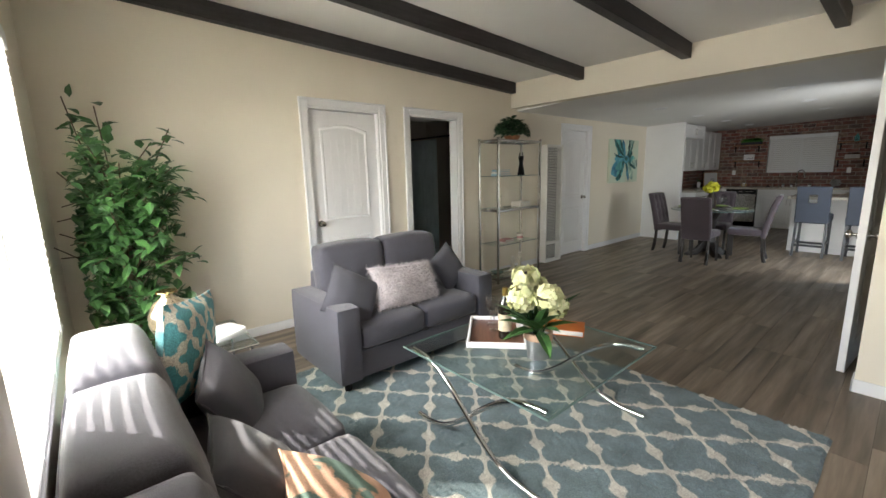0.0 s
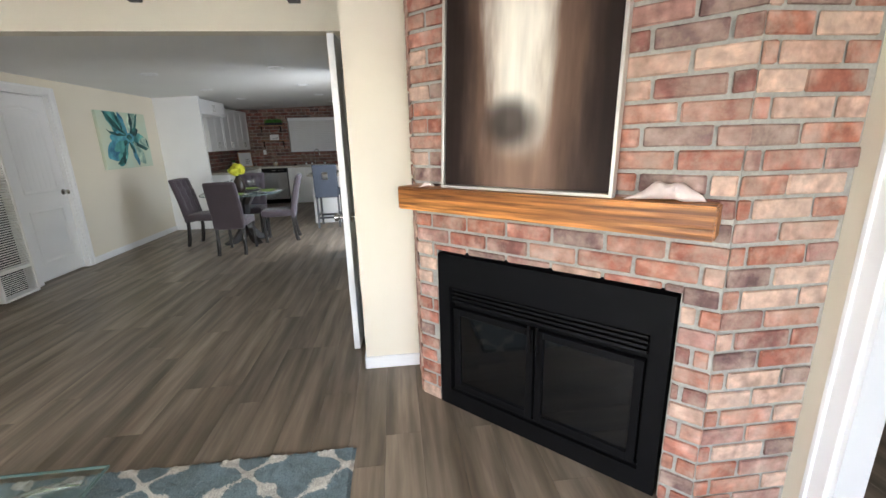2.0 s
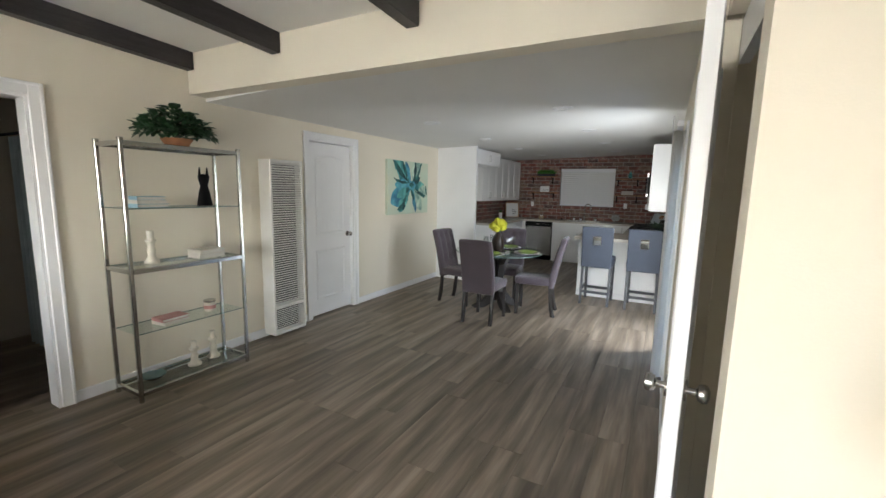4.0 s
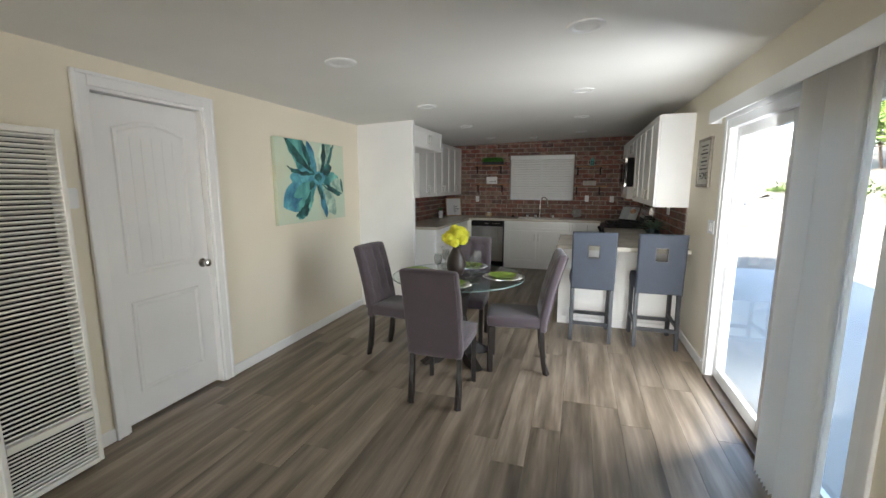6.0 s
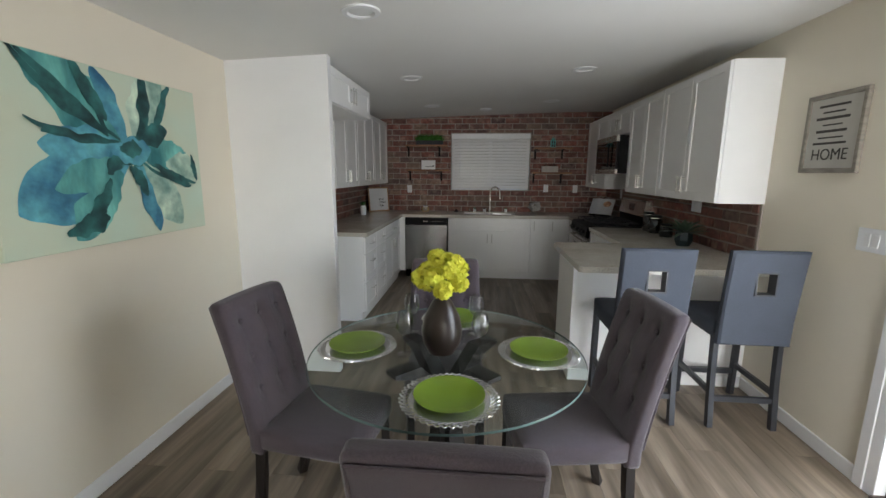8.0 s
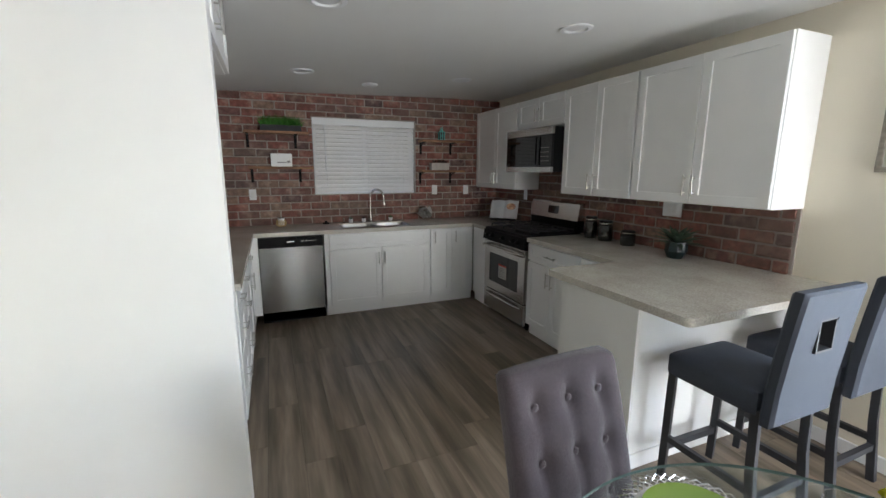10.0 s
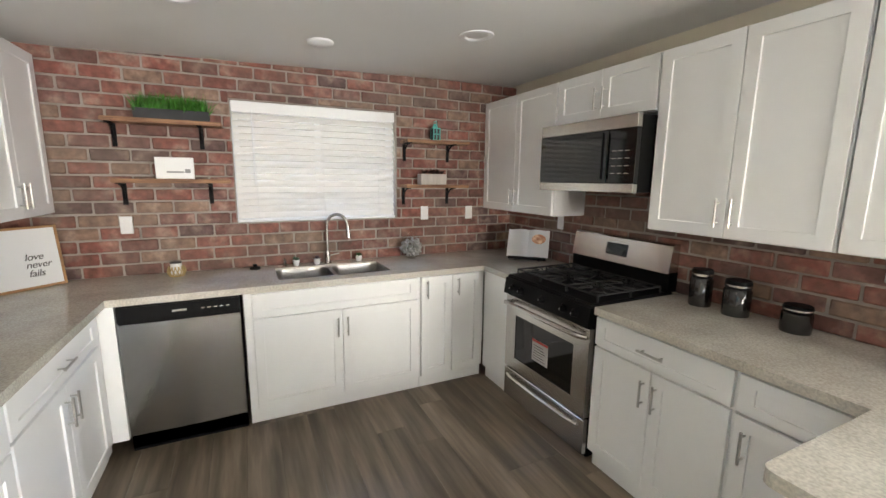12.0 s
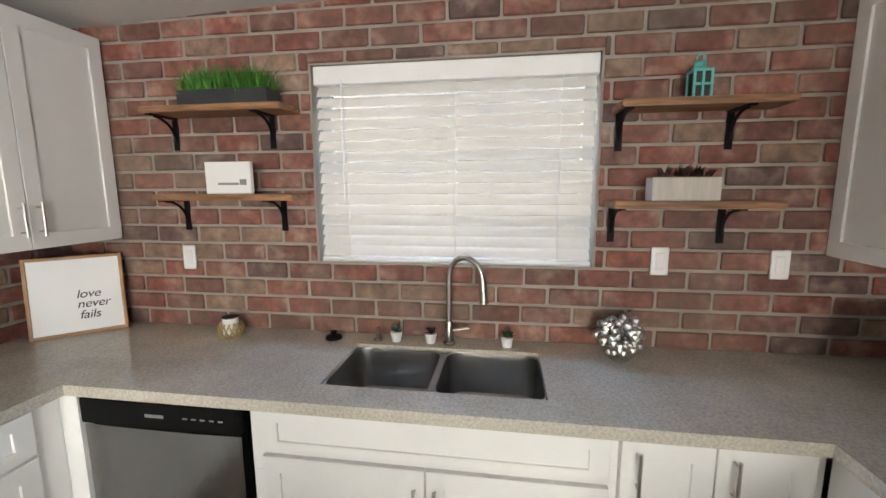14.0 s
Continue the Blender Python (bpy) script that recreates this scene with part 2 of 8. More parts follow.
# ---- plan ----
X_FRONT, X_HEAD, X_BACK = -1.43, 3.34, 11.16
Y_LEFT, Y_RIGHT, Y_LIVING = 3.20, -0.44, -2.24
THICK = 0.12
DOOR1, DOOR2, DOOR3 = (0.42, 1.205), (1.595, 2.33), (4.62, 5.37)
DOOR_TOP = 2.07
SLIDER = (4.80, 6.64, 1.98)
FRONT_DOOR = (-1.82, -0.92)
FRONT_WINDOW = (0.55, 2.15, 0.72, 2.10)
KITCHEN_WINDOW = (0.71, 1.89, 1.24, 2.08)


def ceiling_at(y, x=0.0):
    """Height of the dining and kitchen ceiling, which lifts a little towards the kitchen's end wall."""
    far = max(0.0, min(1.0, (x - 7.6) / 3.55))
    return 2.240 + 0.044 * far + (3.2 - y) * (0.038 - 0.007 * far)


def wall_pieces(bm, axis, at, thick, start, end, z0, z1, openings):
    """A wall along an axis with openings (from, to, bottom, top) cut through it."""
    def piece(a, b, low, high):
        if b - a > 1e-4 and high - low > 1e-4:
            if axis == "x":
                box(bm, a, b, at, at + thick, low, high)
            else:
                box(bm, at, at + thick, a, b, low, high)
    here = start
    for a, b, low, high in sorted(openings):
        piece(here, a, z0, z1)
        piece(a, b, z0, low)
        piece(a, b, high, z1)
        here = b
    piece(here, end, z0, z1)
    return bm


structure("wall_north", wall_pieces(bmesh.new(), "x", Y_LEFT, THICK, X_FRONT - THICK, X_BACK + THICK, 0, 3.1,
          [(*DOOR1, 0, DOOR_TOP), (*DOOR2, 0, DOOR_TOP), (*DOOR3, 0, DOOR_TOP)]), CREAM, "cream painted plaster wall with three doorways", "wall")
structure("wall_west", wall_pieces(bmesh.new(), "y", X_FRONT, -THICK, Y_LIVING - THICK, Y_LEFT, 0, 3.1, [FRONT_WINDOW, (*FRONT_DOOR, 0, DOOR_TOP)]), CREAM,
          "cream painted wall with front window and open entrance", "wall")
structure("wall_living_south", wall_pieces(bmesh.new(), "x", Y_LIVING, -THICK, X_FRONT, 2.40, 0, 3.1, [(0.02, 0.84, 0, DOOR_TOP)]), CREAM,
          "cream painted wall beside the fireplace", "wall")
structure("wall_pillar", box(boxed(2.28, 2.40, Y_LIVING, -0.50, 0, 3.1), 2.402, X_HEAD, -0.62, -0.502, 2.27, 3.1), CREAM, "cream painted wall end beside the fireplace", "wall")
structure("wall_south", wall_pieces(bmesh.new(), "x", Y_RIGHT, -THICK, 3.42, X_BACK + THICK, 0, 2.6, [(SLIDER[0], SLIDER[1], 0, SLIDER[2])]), CREAM,
          "cream painted wall with a sliding patio door", "wall")
structure("wall_east", wall_pieces(bmesh.new(), "y", X_BACK + 0.02, THICK, Y_RIGHT, Y_LEFT, 0, 2.6, [KITCHEN_WINDOW]), MORTAR,
          "kitchen end wall behind the brick facing", "wall")
structure("header", boxed(X_HEAD, X_HEAD + 0.14, -0.50, Y_LEFT, 2.27, 3.1), CREAM, "cream painted header between living and dining room", "header")

# living room ceiling rises towards the front window
bm = bmesh.new()
low = [bm.verts.new(p) for p in ((X_FRONT - 0.12, Y_LIVING - 0.12, 2.825), (X_HEAD, Y_LIVING - 0.12, 2.59), (X_HEAD, Y_LEFT, 2.59), (X_FRONT - 0.12, Y_LEFT, 2.825))]
high = [bm.verts.new(v.co + Vector((0, 0, 0.12))) for v in low]
bm.faces.new(low), bm.faces.new(high[::-1])
for i in range(4):
    bm.faces.new((low[i], low[(i + 1) % 4], high[(i + 1) % 4], high[i]))
bmesh.ops.recalc_face_normals(bm, faces=bm.faces)
structure("ceiling", bm, CEILING, "white painted sloping living room ceiling", "ceiling")
bm = sheet((X_HEAD + 0.14, 5.5, 7.6, 9.4, X_BACK + 0.14), (Y_RIGHT - 0.2, 1.4, Y_LEFT + 0.1), lambda x, y: True,
           lambda x, y, k: (x, y, ceiling_at(y, x) + 0.15 * k))
structure("ceiling_kitchen", bm, CEILING, "white painted dining and kitchen ceiling", "ceiling")

for y in (3.155, 2.15, 1.02, -0.08, -1.18):
    bm = bmesh.new()
    for yy in (y - 0.045, y + 0.045):
        for x, z in ((X_FRONT, 2.455 + 0.049 * (X_HEAD - X_FRONT)), (X_HEAD, 2.455), (X_HEAD, 2.62), (X_FRONT, 2.62 + 0.049 * (X_HEAD - X_FRONT))):
            bm.verts.new((x, yy, z))
    bm.verts.ensure_lookup_table()
    v = bm.verts
    for f in ((0, 1, 2, 3), (7, 6, 5, 4), (0, 4, 5, 1), (1, 5, 6, 2), (2, 6, 7, 3), (3, 7, 4, 0)):
        bm.faces.new([v[i] for i in f])
    bmesh.ops.bevel(bm, geom=list(bm.edges), offset=0.006, segments=1, affect="EDGES")
    tagged(put("ceiling_beam", bm, BEAM), "dark stained wooden ceiling beam on the white ceiling", "beam", "ceiling beams", "structure")

# ---- trim, doors and windows ----
def baseboard(x0, x1, y0, y1):
    structure("baseboard", boxed(x0, x1, y0, y1, 0, 0.085, bevel=0.004, segments=1), WHITE, "white painted baseboard along the wall", "baseboard")


for a, b in ((X_FRONT, DOOR1[0] - 0.075), (DOOR1[1] + 0.075, DOOR2[0] - 0.075), (DOOR2[1] + 0.075, DOOR3[0] - 0.075), (DOOR3[1] + 0.075, 7.578)):
    baseboard(a, b, Y_LEFT - 0.013, Y_LEFT)
baseboard(SLIDER[1] + 0.075, 7.63, Y_RIGHT, Y_RIGHT + 0.013)
baseboard(3.5, SLIDER[0] - 0.08, Y_RIGHT, Y_RIGHT + 0.013)
baseboard(2.267, 2.28, -0.855, -0.487)
baseboard(2.267, 2.41, -0.50, -0.487)
baseboard(X_FRONT, X_FRONT + 0.013, FRONT_DOOR[1] + 0.075, Y_LEFT - 0.013)
baseboard(X_FRONT, X_FRONT + 0.013, Y_LIVING, FRONT_DOOR[0] - 0.075)
baseboard(X_FRONT + 0.013, -0.06, Y_LIVING, Y_LIVING + 0.013)


def casing(name, x0, x1, top, wall_y, out, label):
    """A flat moulded casing round an opening; out is the side of the wall it stands on."""
    bm = bmesh.new()
    w = 0.072
    for a, b, low, high in ((x0 - w, x0, 0, top + w), (x1, x1 + w, 0, top + w), (x0, x1, top, top + w)):
        box(bm, a, b, wall_y, wall_y + out * 0.018, low, high, bevel=0.004, segments=1)
    for a, b, low, high in ((x0 - w - 0.004, x0 - w + 0.016, 0, top + w + 0.004), (x1 + w - 0.016, x1 + w + 0.004, 0, top + w + 0.004), (x0 - w + 0.016, x1 + w - 0.016, top + w - 0.016, top + w + 0.004)):
        box(bm, a, b, wall_y + out * 0.001, wall_y + out * 0.027, low, high, bevel=0.004, segments=1)
    for a, b, low, high in ((x0 - 0.001, x0 + 0.018, 0, top), (x1 - 0.018, x1 + 0.001, 0, top), (x0 + 0.018, x1 - 0.018, top - 0.018, top + 0.001)):
        box(bm, a, b, wall_y + out * 0.004, wall_y - out * 0.124, low, high)
    return structure(name, bm, WHITE, label, "door frame")


casing("door_frame_1", *DOOR1, DOOR_TOP, Y_LEFT, -1, "white painted door casing on the cream wall")
casing("door_frame_2", *DOOR2, DOOR_TOP, Y_LEFT, -1, "white painted casing round the bathroom doorway")
casing("door_frame_3", *DOOR3, DOOR_TOP, Y_LEFT, -1, "white painted door casing beside the wall heater")
casing("door_frame_4", 0.02, 0.84, DOOR_TOP, Y_LIVING, 1, "white painted casing beside the brick fireplace")


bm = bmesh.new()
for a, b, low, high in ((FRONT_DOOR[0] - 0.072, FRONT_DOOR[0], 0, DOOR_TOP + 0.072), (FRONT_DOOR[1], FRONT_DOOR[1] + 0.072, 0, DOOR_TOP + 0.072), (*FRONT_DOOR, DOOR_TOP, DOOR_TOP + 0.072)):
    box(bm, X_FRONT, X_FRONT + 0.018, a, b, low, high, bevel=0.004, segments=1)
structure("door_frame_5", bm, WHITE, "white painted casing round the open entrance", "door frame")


def arch_panel(bm, x0, x1, z0, z1, y, rise):
    """A raised moulding round a door panel whose top edge arches."""
    n = 12
    def outline(inset):
        pts = [(x0 + inset, z0 + inset), (x1 - inset, z0 + inset)]
        for i in range(n + 1):
            u = i / n
            pts.append((x1 - inset - u * (x1 - x0 - 2 * inset), z1 - inset - rise + rise * math.sin(math.pi * u)))
        return pts
    loops = []
    for inset, dy in ((0.0, 0.0), (0.008, -0.008), (0.022, -0.008), (0.034, 0.004)):
        loops.append([bm.verts.new((x, y + dy, z)) for x, z in outline(inset)])
    for a, b in zip(loops, loops[1:]):
        for i in range(len(a)):
            j = (i + 1) % len(a)
            bm.faces.new((a[i], a[j], b[j], b[i]))


def panel_door(name, width, height, knob_side, label, groove=True):
    """A two-panel door in its own axes: hinge edge at x = 0, faces at y = 0 and y = 0.035."""
    door = thing(name, label, "door", kind="structure")
    slab = part("slab", boxed(0, width, 0, 0.042, 0.012, height, bevel=0.002, segments=1), WHITE, door)
    for face, sign in ((0.0, 1), (0.042, -1)):
        bm = bmesh.new()
        arch_panel(bm, 0.115, width - 0.115, 0.98, height - 0.12, 0, 0.055)
        arch_panel(bm, 0.115, width - 0.115, 0.20, 0.80, 0, 0.0)
        if groove:
            for i in range(1, 6):
                x = 0.15 + (width - 0.30) * i / 6
                box(bm, x - 0.002, x + 0.002, -0.0015, 0.002, 1.03, height - 0.22)
        for v in bm.verts:
            v.co.y = face + sign * (v.co.y if v.co.y < 0 else v.co.y * 0.2) - sign * 0.001
        bmesh.ops.recalc_face_normals(bm, faces=bm.faces)
        part("moulding", bm, WHITE, door)
    kx = width - 0.065 if knob_side > 0 else 0.065
    bm = bmesh.new()
    for face, sign in ((0.0, -1), (0.042, 1)):
        rod(bm, (kx, face, 0.96), (kx, face + sign * 0.008, 0.96), 0.033, sides=20)
        rod(bm, (kx, face, 0.96), (kx, face + sign * 0.04, 0.96), 0.011)
        lathe_bm = bmesh.new()
        lathe(lathe_bm, [(0.012, 0.032), (0.024, 0.038), (0.029, 0.05), (0.026, 0.062), (0.012, 0.068), (0.0, 0.069)], sides=18)
        bmesh.ops.transform(lathe_bm, matrix=pose(kx, face, 0.96, -90 * sign, 0, 0), verts=lathe_bm.verts)
        mesh = bpy.data.meshes.new("knob")
        lathe_bm.to_mesh(mesh)
        lathe_bm.free()
        bm.from_mesh(mesh)
        bpy.data.meshes.remove(mesh)
    part("door_knob", bm, NICKEL, door, "satin nickel round door knob", smooth=True)
    return door


panel_door("door_1", 0.752, 2.045, -1, "closed white two-panel door with nickel knob").matrix_world = pose(DOOR1[0] + 0.019, Y_LEFT + 0.045, 0)
panel_door("door_3", 0.722, 2.045, 1, "closed white two-panel door beside wall heater").matrix_world = pose(DOOR3[0] + 0.019, Y_LEFT + 0.045, 0)
panel_door("door_4", 0.86, 2.075, 1, "white two-panel door standing open beside the fireplace wall", False).matrix_world = pose(3.395, -0.46, 0, 0, 0, 175.6)
# closed box added behind the door to shut out daylight; what lies there is unseen
structure("wall_recess", box(box(box(boxed(2.34, 3.52, -0.86, -0.78, 0, 2.5), 2.34, 2.40, -0.78, -0.565, 0, 2.5), 3.46, 3.52, -0.78, -0.565, 0, 2.5), 2.40, 3.46, -0.78, -0.565, 2.42, 2.5), CREAM, "added plain recess keeping daylight out behind the open door", "wall")
structure("door_stop", boxed(2.42, 3.40, -0.60, -0.56, 2.09, 2.27), WHITE, "white painted head jamb over the open door", "trim")

SLAT = material("white_faux_wood_slat", (0.82, 0.80, 0.77), 0.4, vary=0.02, scale=8)
VANE = translucent("white_fabric_vane", (0.82, 0.80, 0.76), 0.45)
VINYL = material("white_vinyl_frame", (0.82, 0.83, 0.84), 0.3)


def window(name, m, width, height, label, blind_label, slat_pitch, tilt, inset=0.045):
    """A window in its own axes: opening from x = 0 to width, z = 0 to height, room side at y = 0, with a slatted blind."""
    w = thing(name, label, "window", kind="structure", place=m)
    bm = bmesh.new()
    for a, b, low, high in ((0, 0.045, 0, height), (width - 0.045, width, 0, height), (0.045, width - 0.045, 0, 0.045), (0.045, width - 0.045, height - 0.045, height),
                            (width / 2 - 0.02, width / 2 + 0.02, 0.045, height - 0.045)):
        box(bm, a, b, 0.07, 0.11, low, high, bevel=0.003, segments=1)
    part("window_frame", bm, VINYL, w)
    for a, b in ((0.045, width / 2 - 0.02), (width / 2 + 0.02, width - 0.045)):
        pane = part("pane", boxed(a, b, 0.086, 0.092, 0.045, height - 0.045), GLASS, w)
        pane.visible_shadow = False
    part("window_sill", boxed(0, width, -0.012, 0.07, -0.018, 0.001, bevel=0.003, segments=1), WHITE, w)
    blind = thing("window_blind", blind_label, "blind", place=m @ pose(0, inset, 0))
    part("headrail", boxed(0.003, width - 0.003, -0.058, -0.006, height - 0.078, height - 0.002, bevel=0.003, segments=1), WHITE, blind)
    part("bottom_rail", boxed(0.006, width - 0.006, -0.053, -0.009, 0.003, 0.022, bevel=0.004, segments=1), WHITE, blind)
    slat_mesh = None
    n = round((height - 0.105) / slat_pitch)
    slat_pitch = (height - 0.105) / n
    for i in range(n):
        z = 0.026 + slat_pitch * (i + 0.5)
        if slat_mesh is None:
            bm = bmesh.new()
            for k in range(5):
                u = k / 4 - 0.5
                for x in (0.009, width - 0.009):
                    bm.verts.new((x, 0.05 * u, 0.003 * (1 - 4 * u * u)))
            bm.verts.ensure_lookup_table()
            for k in range(4):
                bm.faces.new([bm.verts[q] for q in (2 * k, 2 * k + 1, 2 * k + 3, 2 * k + 2)])
            bmesh.ops.solidify(bm, geom=bm.faces[:], thickness=0.0025)
            slat_mesh = bpy.data.meshes.new("slat")
            bm.to_mesh(slat_mesh)
            bm.free()
            slat_mesh.materials.append(SLAT)
        ob = new("slat", slat_mesh)
        ob.parent = blind
        ob.matrix_basis = pose(0, -0.031, z, tilt, 0, 0)
    for x in (0.12 * width, 0.52 * width, 0.88 * width):
        bm = bmesh.new()
        for y in (-0.056, -0.006):
            rod(bm, (x, y, 0), (x, y, height - 0.05), 0.0016, sides=6)
        part("ladder_cord", bm, WHITE, blind)
    bm = rod(bmesh.new(), (0.11 * width, -0.066, height - 0.06), (0.11 * width, -0.066, height * 0.32), 0.004, sides=8)
    part("tilt_wand", bm, VINYL, blind, "clear tilt wand")
    return w


window("window_1", pose(X_FRONT, FRONT_WINDOW[0], FRONT_WINDOW[2], 0, 0, 90), FRONT_WINDOW[1] - FRONT_WINDOW[0], FRONT_WINDOW[3] - FRONT_WINDOW[2],
       "wide white vinyl front window above the sofa", "white slatted blind with sun shining between slats", 0.044, 32)
window("window_2", pose(X_BACK + 0.004, KITCHEN_WINDOW[1], KITCHEN_WINDOW[2], 0, 0, -90), KITCHEN_WINDOW[1] - KITCHEN_WINDOW[0], KITCHEN_WINDOW[3] - KITCHEN_WINDOW[2],
       "white kitchen window in the brick wall", "closed white slatted blind over kitchen sink", 0.0455, 59)

# sliding patio door
slider = thing("door_5", "white vinyl sliding glass patio door", "patio door", kind="structure", place=pose(SLIDER[0], Y_RIGHT, 0))
sw, sh = SLIDER[1] - SLIDER[0], SLIDER[2]
bm = bmesh.new()
for a, b, low, high in ((-0.02, 0.04, 0, sh + 0.02), (sw - 0.04, sw + 0.02, 0, sh + 0.02), (0.04, sw - 0.04, sh - 0.04, sh + 0.02)):
    box(bm, a, b, -0.12, 0.012, low, high, bevel=0.003, segments=1)
part("door_frame", bm, VINYL, slider)
part("sill_track", box(box(boxed(0.04, sw - 0.04, -0.12, 0.03, -0.01, 0.022), 0.04, sw - 0.04, -0.045, -0.038, 0.022, 0.04), 0.04, sw - 0.04, -0.085, -0.078, 0.022, 0.04),
     material("bronze_track", (0.16, 0.13, 0.11), 0.4, 0.7, vary=0.2, scale=8), slider, "worn bronze metal track")
for a, b, y in ((0.04, sw / 2 + 0.04, -0.10), (sw / 2 - 0.04, sw - 0.04, -0.055)):
    bm = bmesh.new()
    for p, q, low, high in ((a, a + 0.07, 0.03, sh - 0.04), (b - 0.07, b, 0.03, sh - 0.04), (a + 0.07, b - 0.07, 0.03, 0.12), (a + 0.07, b - 0.07, sh - 0.11, sh - 0.04)):
        box(bm, p, q, y - 0.018, y + 0.018, low, high, bevel=0.004, segments=1)
    sash = part("sash", bm, VINYL, slider)
    pane = part("pane", boxed(a + 0.07, b - 0.07, y - 0.003, y + 0.003, 0.12, sh - 0.11), GLASS, sash)
    pane.visible_shadow = False
bm = tube(bmesh.new(), [(sw - 0.075, -0.037 + d, 1.0 + z) for d, z in ((0, -0.08), (0.03, -0.08), (0.042, -0.06), (0.042, 0.06), (0.03, 0.08), (0, 0.08))], 0.009)
part("handle", bm, VINYL, slider, "white pull handle", smooth=True)
bm = bmesh.new()
for a, b, low, high in ((-0.09, -0.02, 0, sh + 0.09), (sw + 0.02, sw + 0.075, 0, sh + 0.09), (-0.02, sw + 0.02, sh + 0.02, sh + 0.09)):
    box(bm, a, b, 0, 0.016, low, high, bevel=0.003, segments=1)
part("casing", bm, WHITE, slider)
blinds = thing("vertical_blind", "white vertical blind drawn open beside the patio door", "blind")
part("valance", box(boxed(4.66, 6.80, -0.345, -0.335, 2.0, 2.10, bevel=0.002, segments=1), 6.79, 6.80, -0.424, -0.345, 2.0, 2.10), VINYL, blinds)
part("headrail", boxed(4.70, 6.76, -0.405, -0.365, 2.03, 2.07), VINYL, blinds)
for i in range(16):
    x = 4.92 + 0.0305 * i
    bm = bmesh.new()
    bow = [(-0.044, 0.0), (-0.022, 0.006), (0, 0.008), (0.022, 0.006), (0.044, 0.0)]
    for q, o in bow:
        for z in (0.035, 2.03):
            bm.verts.new((o, q, z))
    bm.verts.ensure_lookup_table()
    for k in range(4):
        bm.faces.new([bm.verts[j] for j in (2 * k, 2 * k + 1, 2 * k + 3, 2 * k + 2)])
    bmesh.ops.solidify(bm, geom=bm.faces[:], thickness=0.0015)
    bmesh.ops.transform(bm, matrix=pose(x, -0.385, 0, 0, 0, (12 if i else 58) + (i * 37 % 9)), verts=bm.verts)
    part("vane", bm, VANE, blinds)

# recessed lamps, switched off
LENS = material("frosted_lens", (0.75, 0.75, 0.74), 0.45)
def downlight(x, y):
    z = ceiling_at(y, x)
    lamp = thing("recessed_light", "white round recessed ceiling light, switched off", "ceiling light", "recessed ceiling lights", place=pose(x, y, z, -2.1, 0, 0))
    part("trim_ring", lathe(bmesh.new(), [(0.062, 0.004), (0.062, -0.004), (0.07, -0.011), (0.094, -0.008), (0.098, 0.003)], caps=False, sides=32), WHITE, lamp, smooth=True)
    part("lens", lathe(bmesh.new(), [(0.0, -0.0035), (0.045, -0.003), (0.0625, -0.001), (0.0625, 0.006)], sides=32), LENS, lamp, "frosted lens", smooth=True)


for x in (5.36, 6.91, 8.42, 10.03):
    for y in (2.05, 0.61):
        downlight(x, y)
det = thing("smoke_detector", "small round white detector on kitchen ceiling", "smoke detector", place=pose(10.47, 1.39, ceiling_at(1.39, 10.47), -2.1, 0, 0))
part("cover", lathe(bmesh.new(), [(0.075, 0.004), (0.075, -0.012), (0.06, -0.022), (0.0, -0.024)], sides=28), WHITE, det, smooth=True)


def plate(name, m, label, gangs, outlet):
    """A wall plate in its own axes: facing -y."""
    p = thing(name, label, "outlet" if outlet else "light switch", place=m)
    w = 0.035 + 0.046 * (gangs - 1)
    part("cover", boxed(-w, w, -0.006, 0, -0.057, 0.057, bevel=0.004), VINYL, p)
    for g in range(gangs):
        x = 0.046 * (g - (gangs - 1) / 2)
        part("insert", boxed(x - 0.017, x + 0.017, -0.009, -0.005, -0.033, 0.033, bevel=0.003, segments=1), WHITE, p)
    return p


for y, z in ((2.53, 1.25), (0.46, 1.275), (0.03, 1.27)):
    plate("wall_outlet", pose(11.128, y, z, 0, 0, -90), "white outlet plate on the brick wall", 1, True)
plate("wall_outlet", pose(8.47, -0.416, 1.235, 0, 0, 180), "white double outlet plate under wall cabinets", 2, True)
plate("wall_outlet", pose(10.42, -0.416, 1.235, 0, 0, 180), "white outlet plate behind the cookbook", 1, True)
plate("wall_switch", pose(6.86, -0.44, 1.19, 0, 0, 180), "white double light switch beside patio door", 2, False)
stat = thing("thermostat", "small white thermostat beside the heater", "thermostat", place=pose(4.47, 3.20, 1.46))
part("case", boxed(-0.04, 0.04, -0.02, 0, -0.055, 0.055, bevel=0.006), WHITE, stat)
# ---- living room ----
FABRIC = material("slate_grey_upholstery", (0.062, 0.060, 0.075), 0.9, vary=0.08, scale=4, grain=0.22, grain_scale=260, bump=0.4, bump_scale=420, sheen=0.25)
FABRIC_DARK = material("charcoal_cushion_fabric", (0.058, 0.057, 0.070), 0.9, vary=0.08, scale=5, grain=0.2, grain_scale=260, bump=0.4, bump_scale=420, sheen=0.25)
FUR = material("pale_lilac_fur", (0.52, 0.47, 0.47), 0.95, vary=0.2, scale=14, grain=0.2, grain_scale=90, bump=0.8, bump_scale=70, sheen=0.4)
DARKWOOD = material("espresso_wood", (0.012, 0.009, 0.008), 0.42, vary=0.2, scale=4, grain=0.2, grain_scale=30, stretch=(6, 6, 1))
TABLE_GLASS = glass("greenish_table_glass", (0.93, 0.975, 0.96))
EDGE_GLASS = material("green_glass_edge", (0.13, 0.20, 0.185), 0.1)


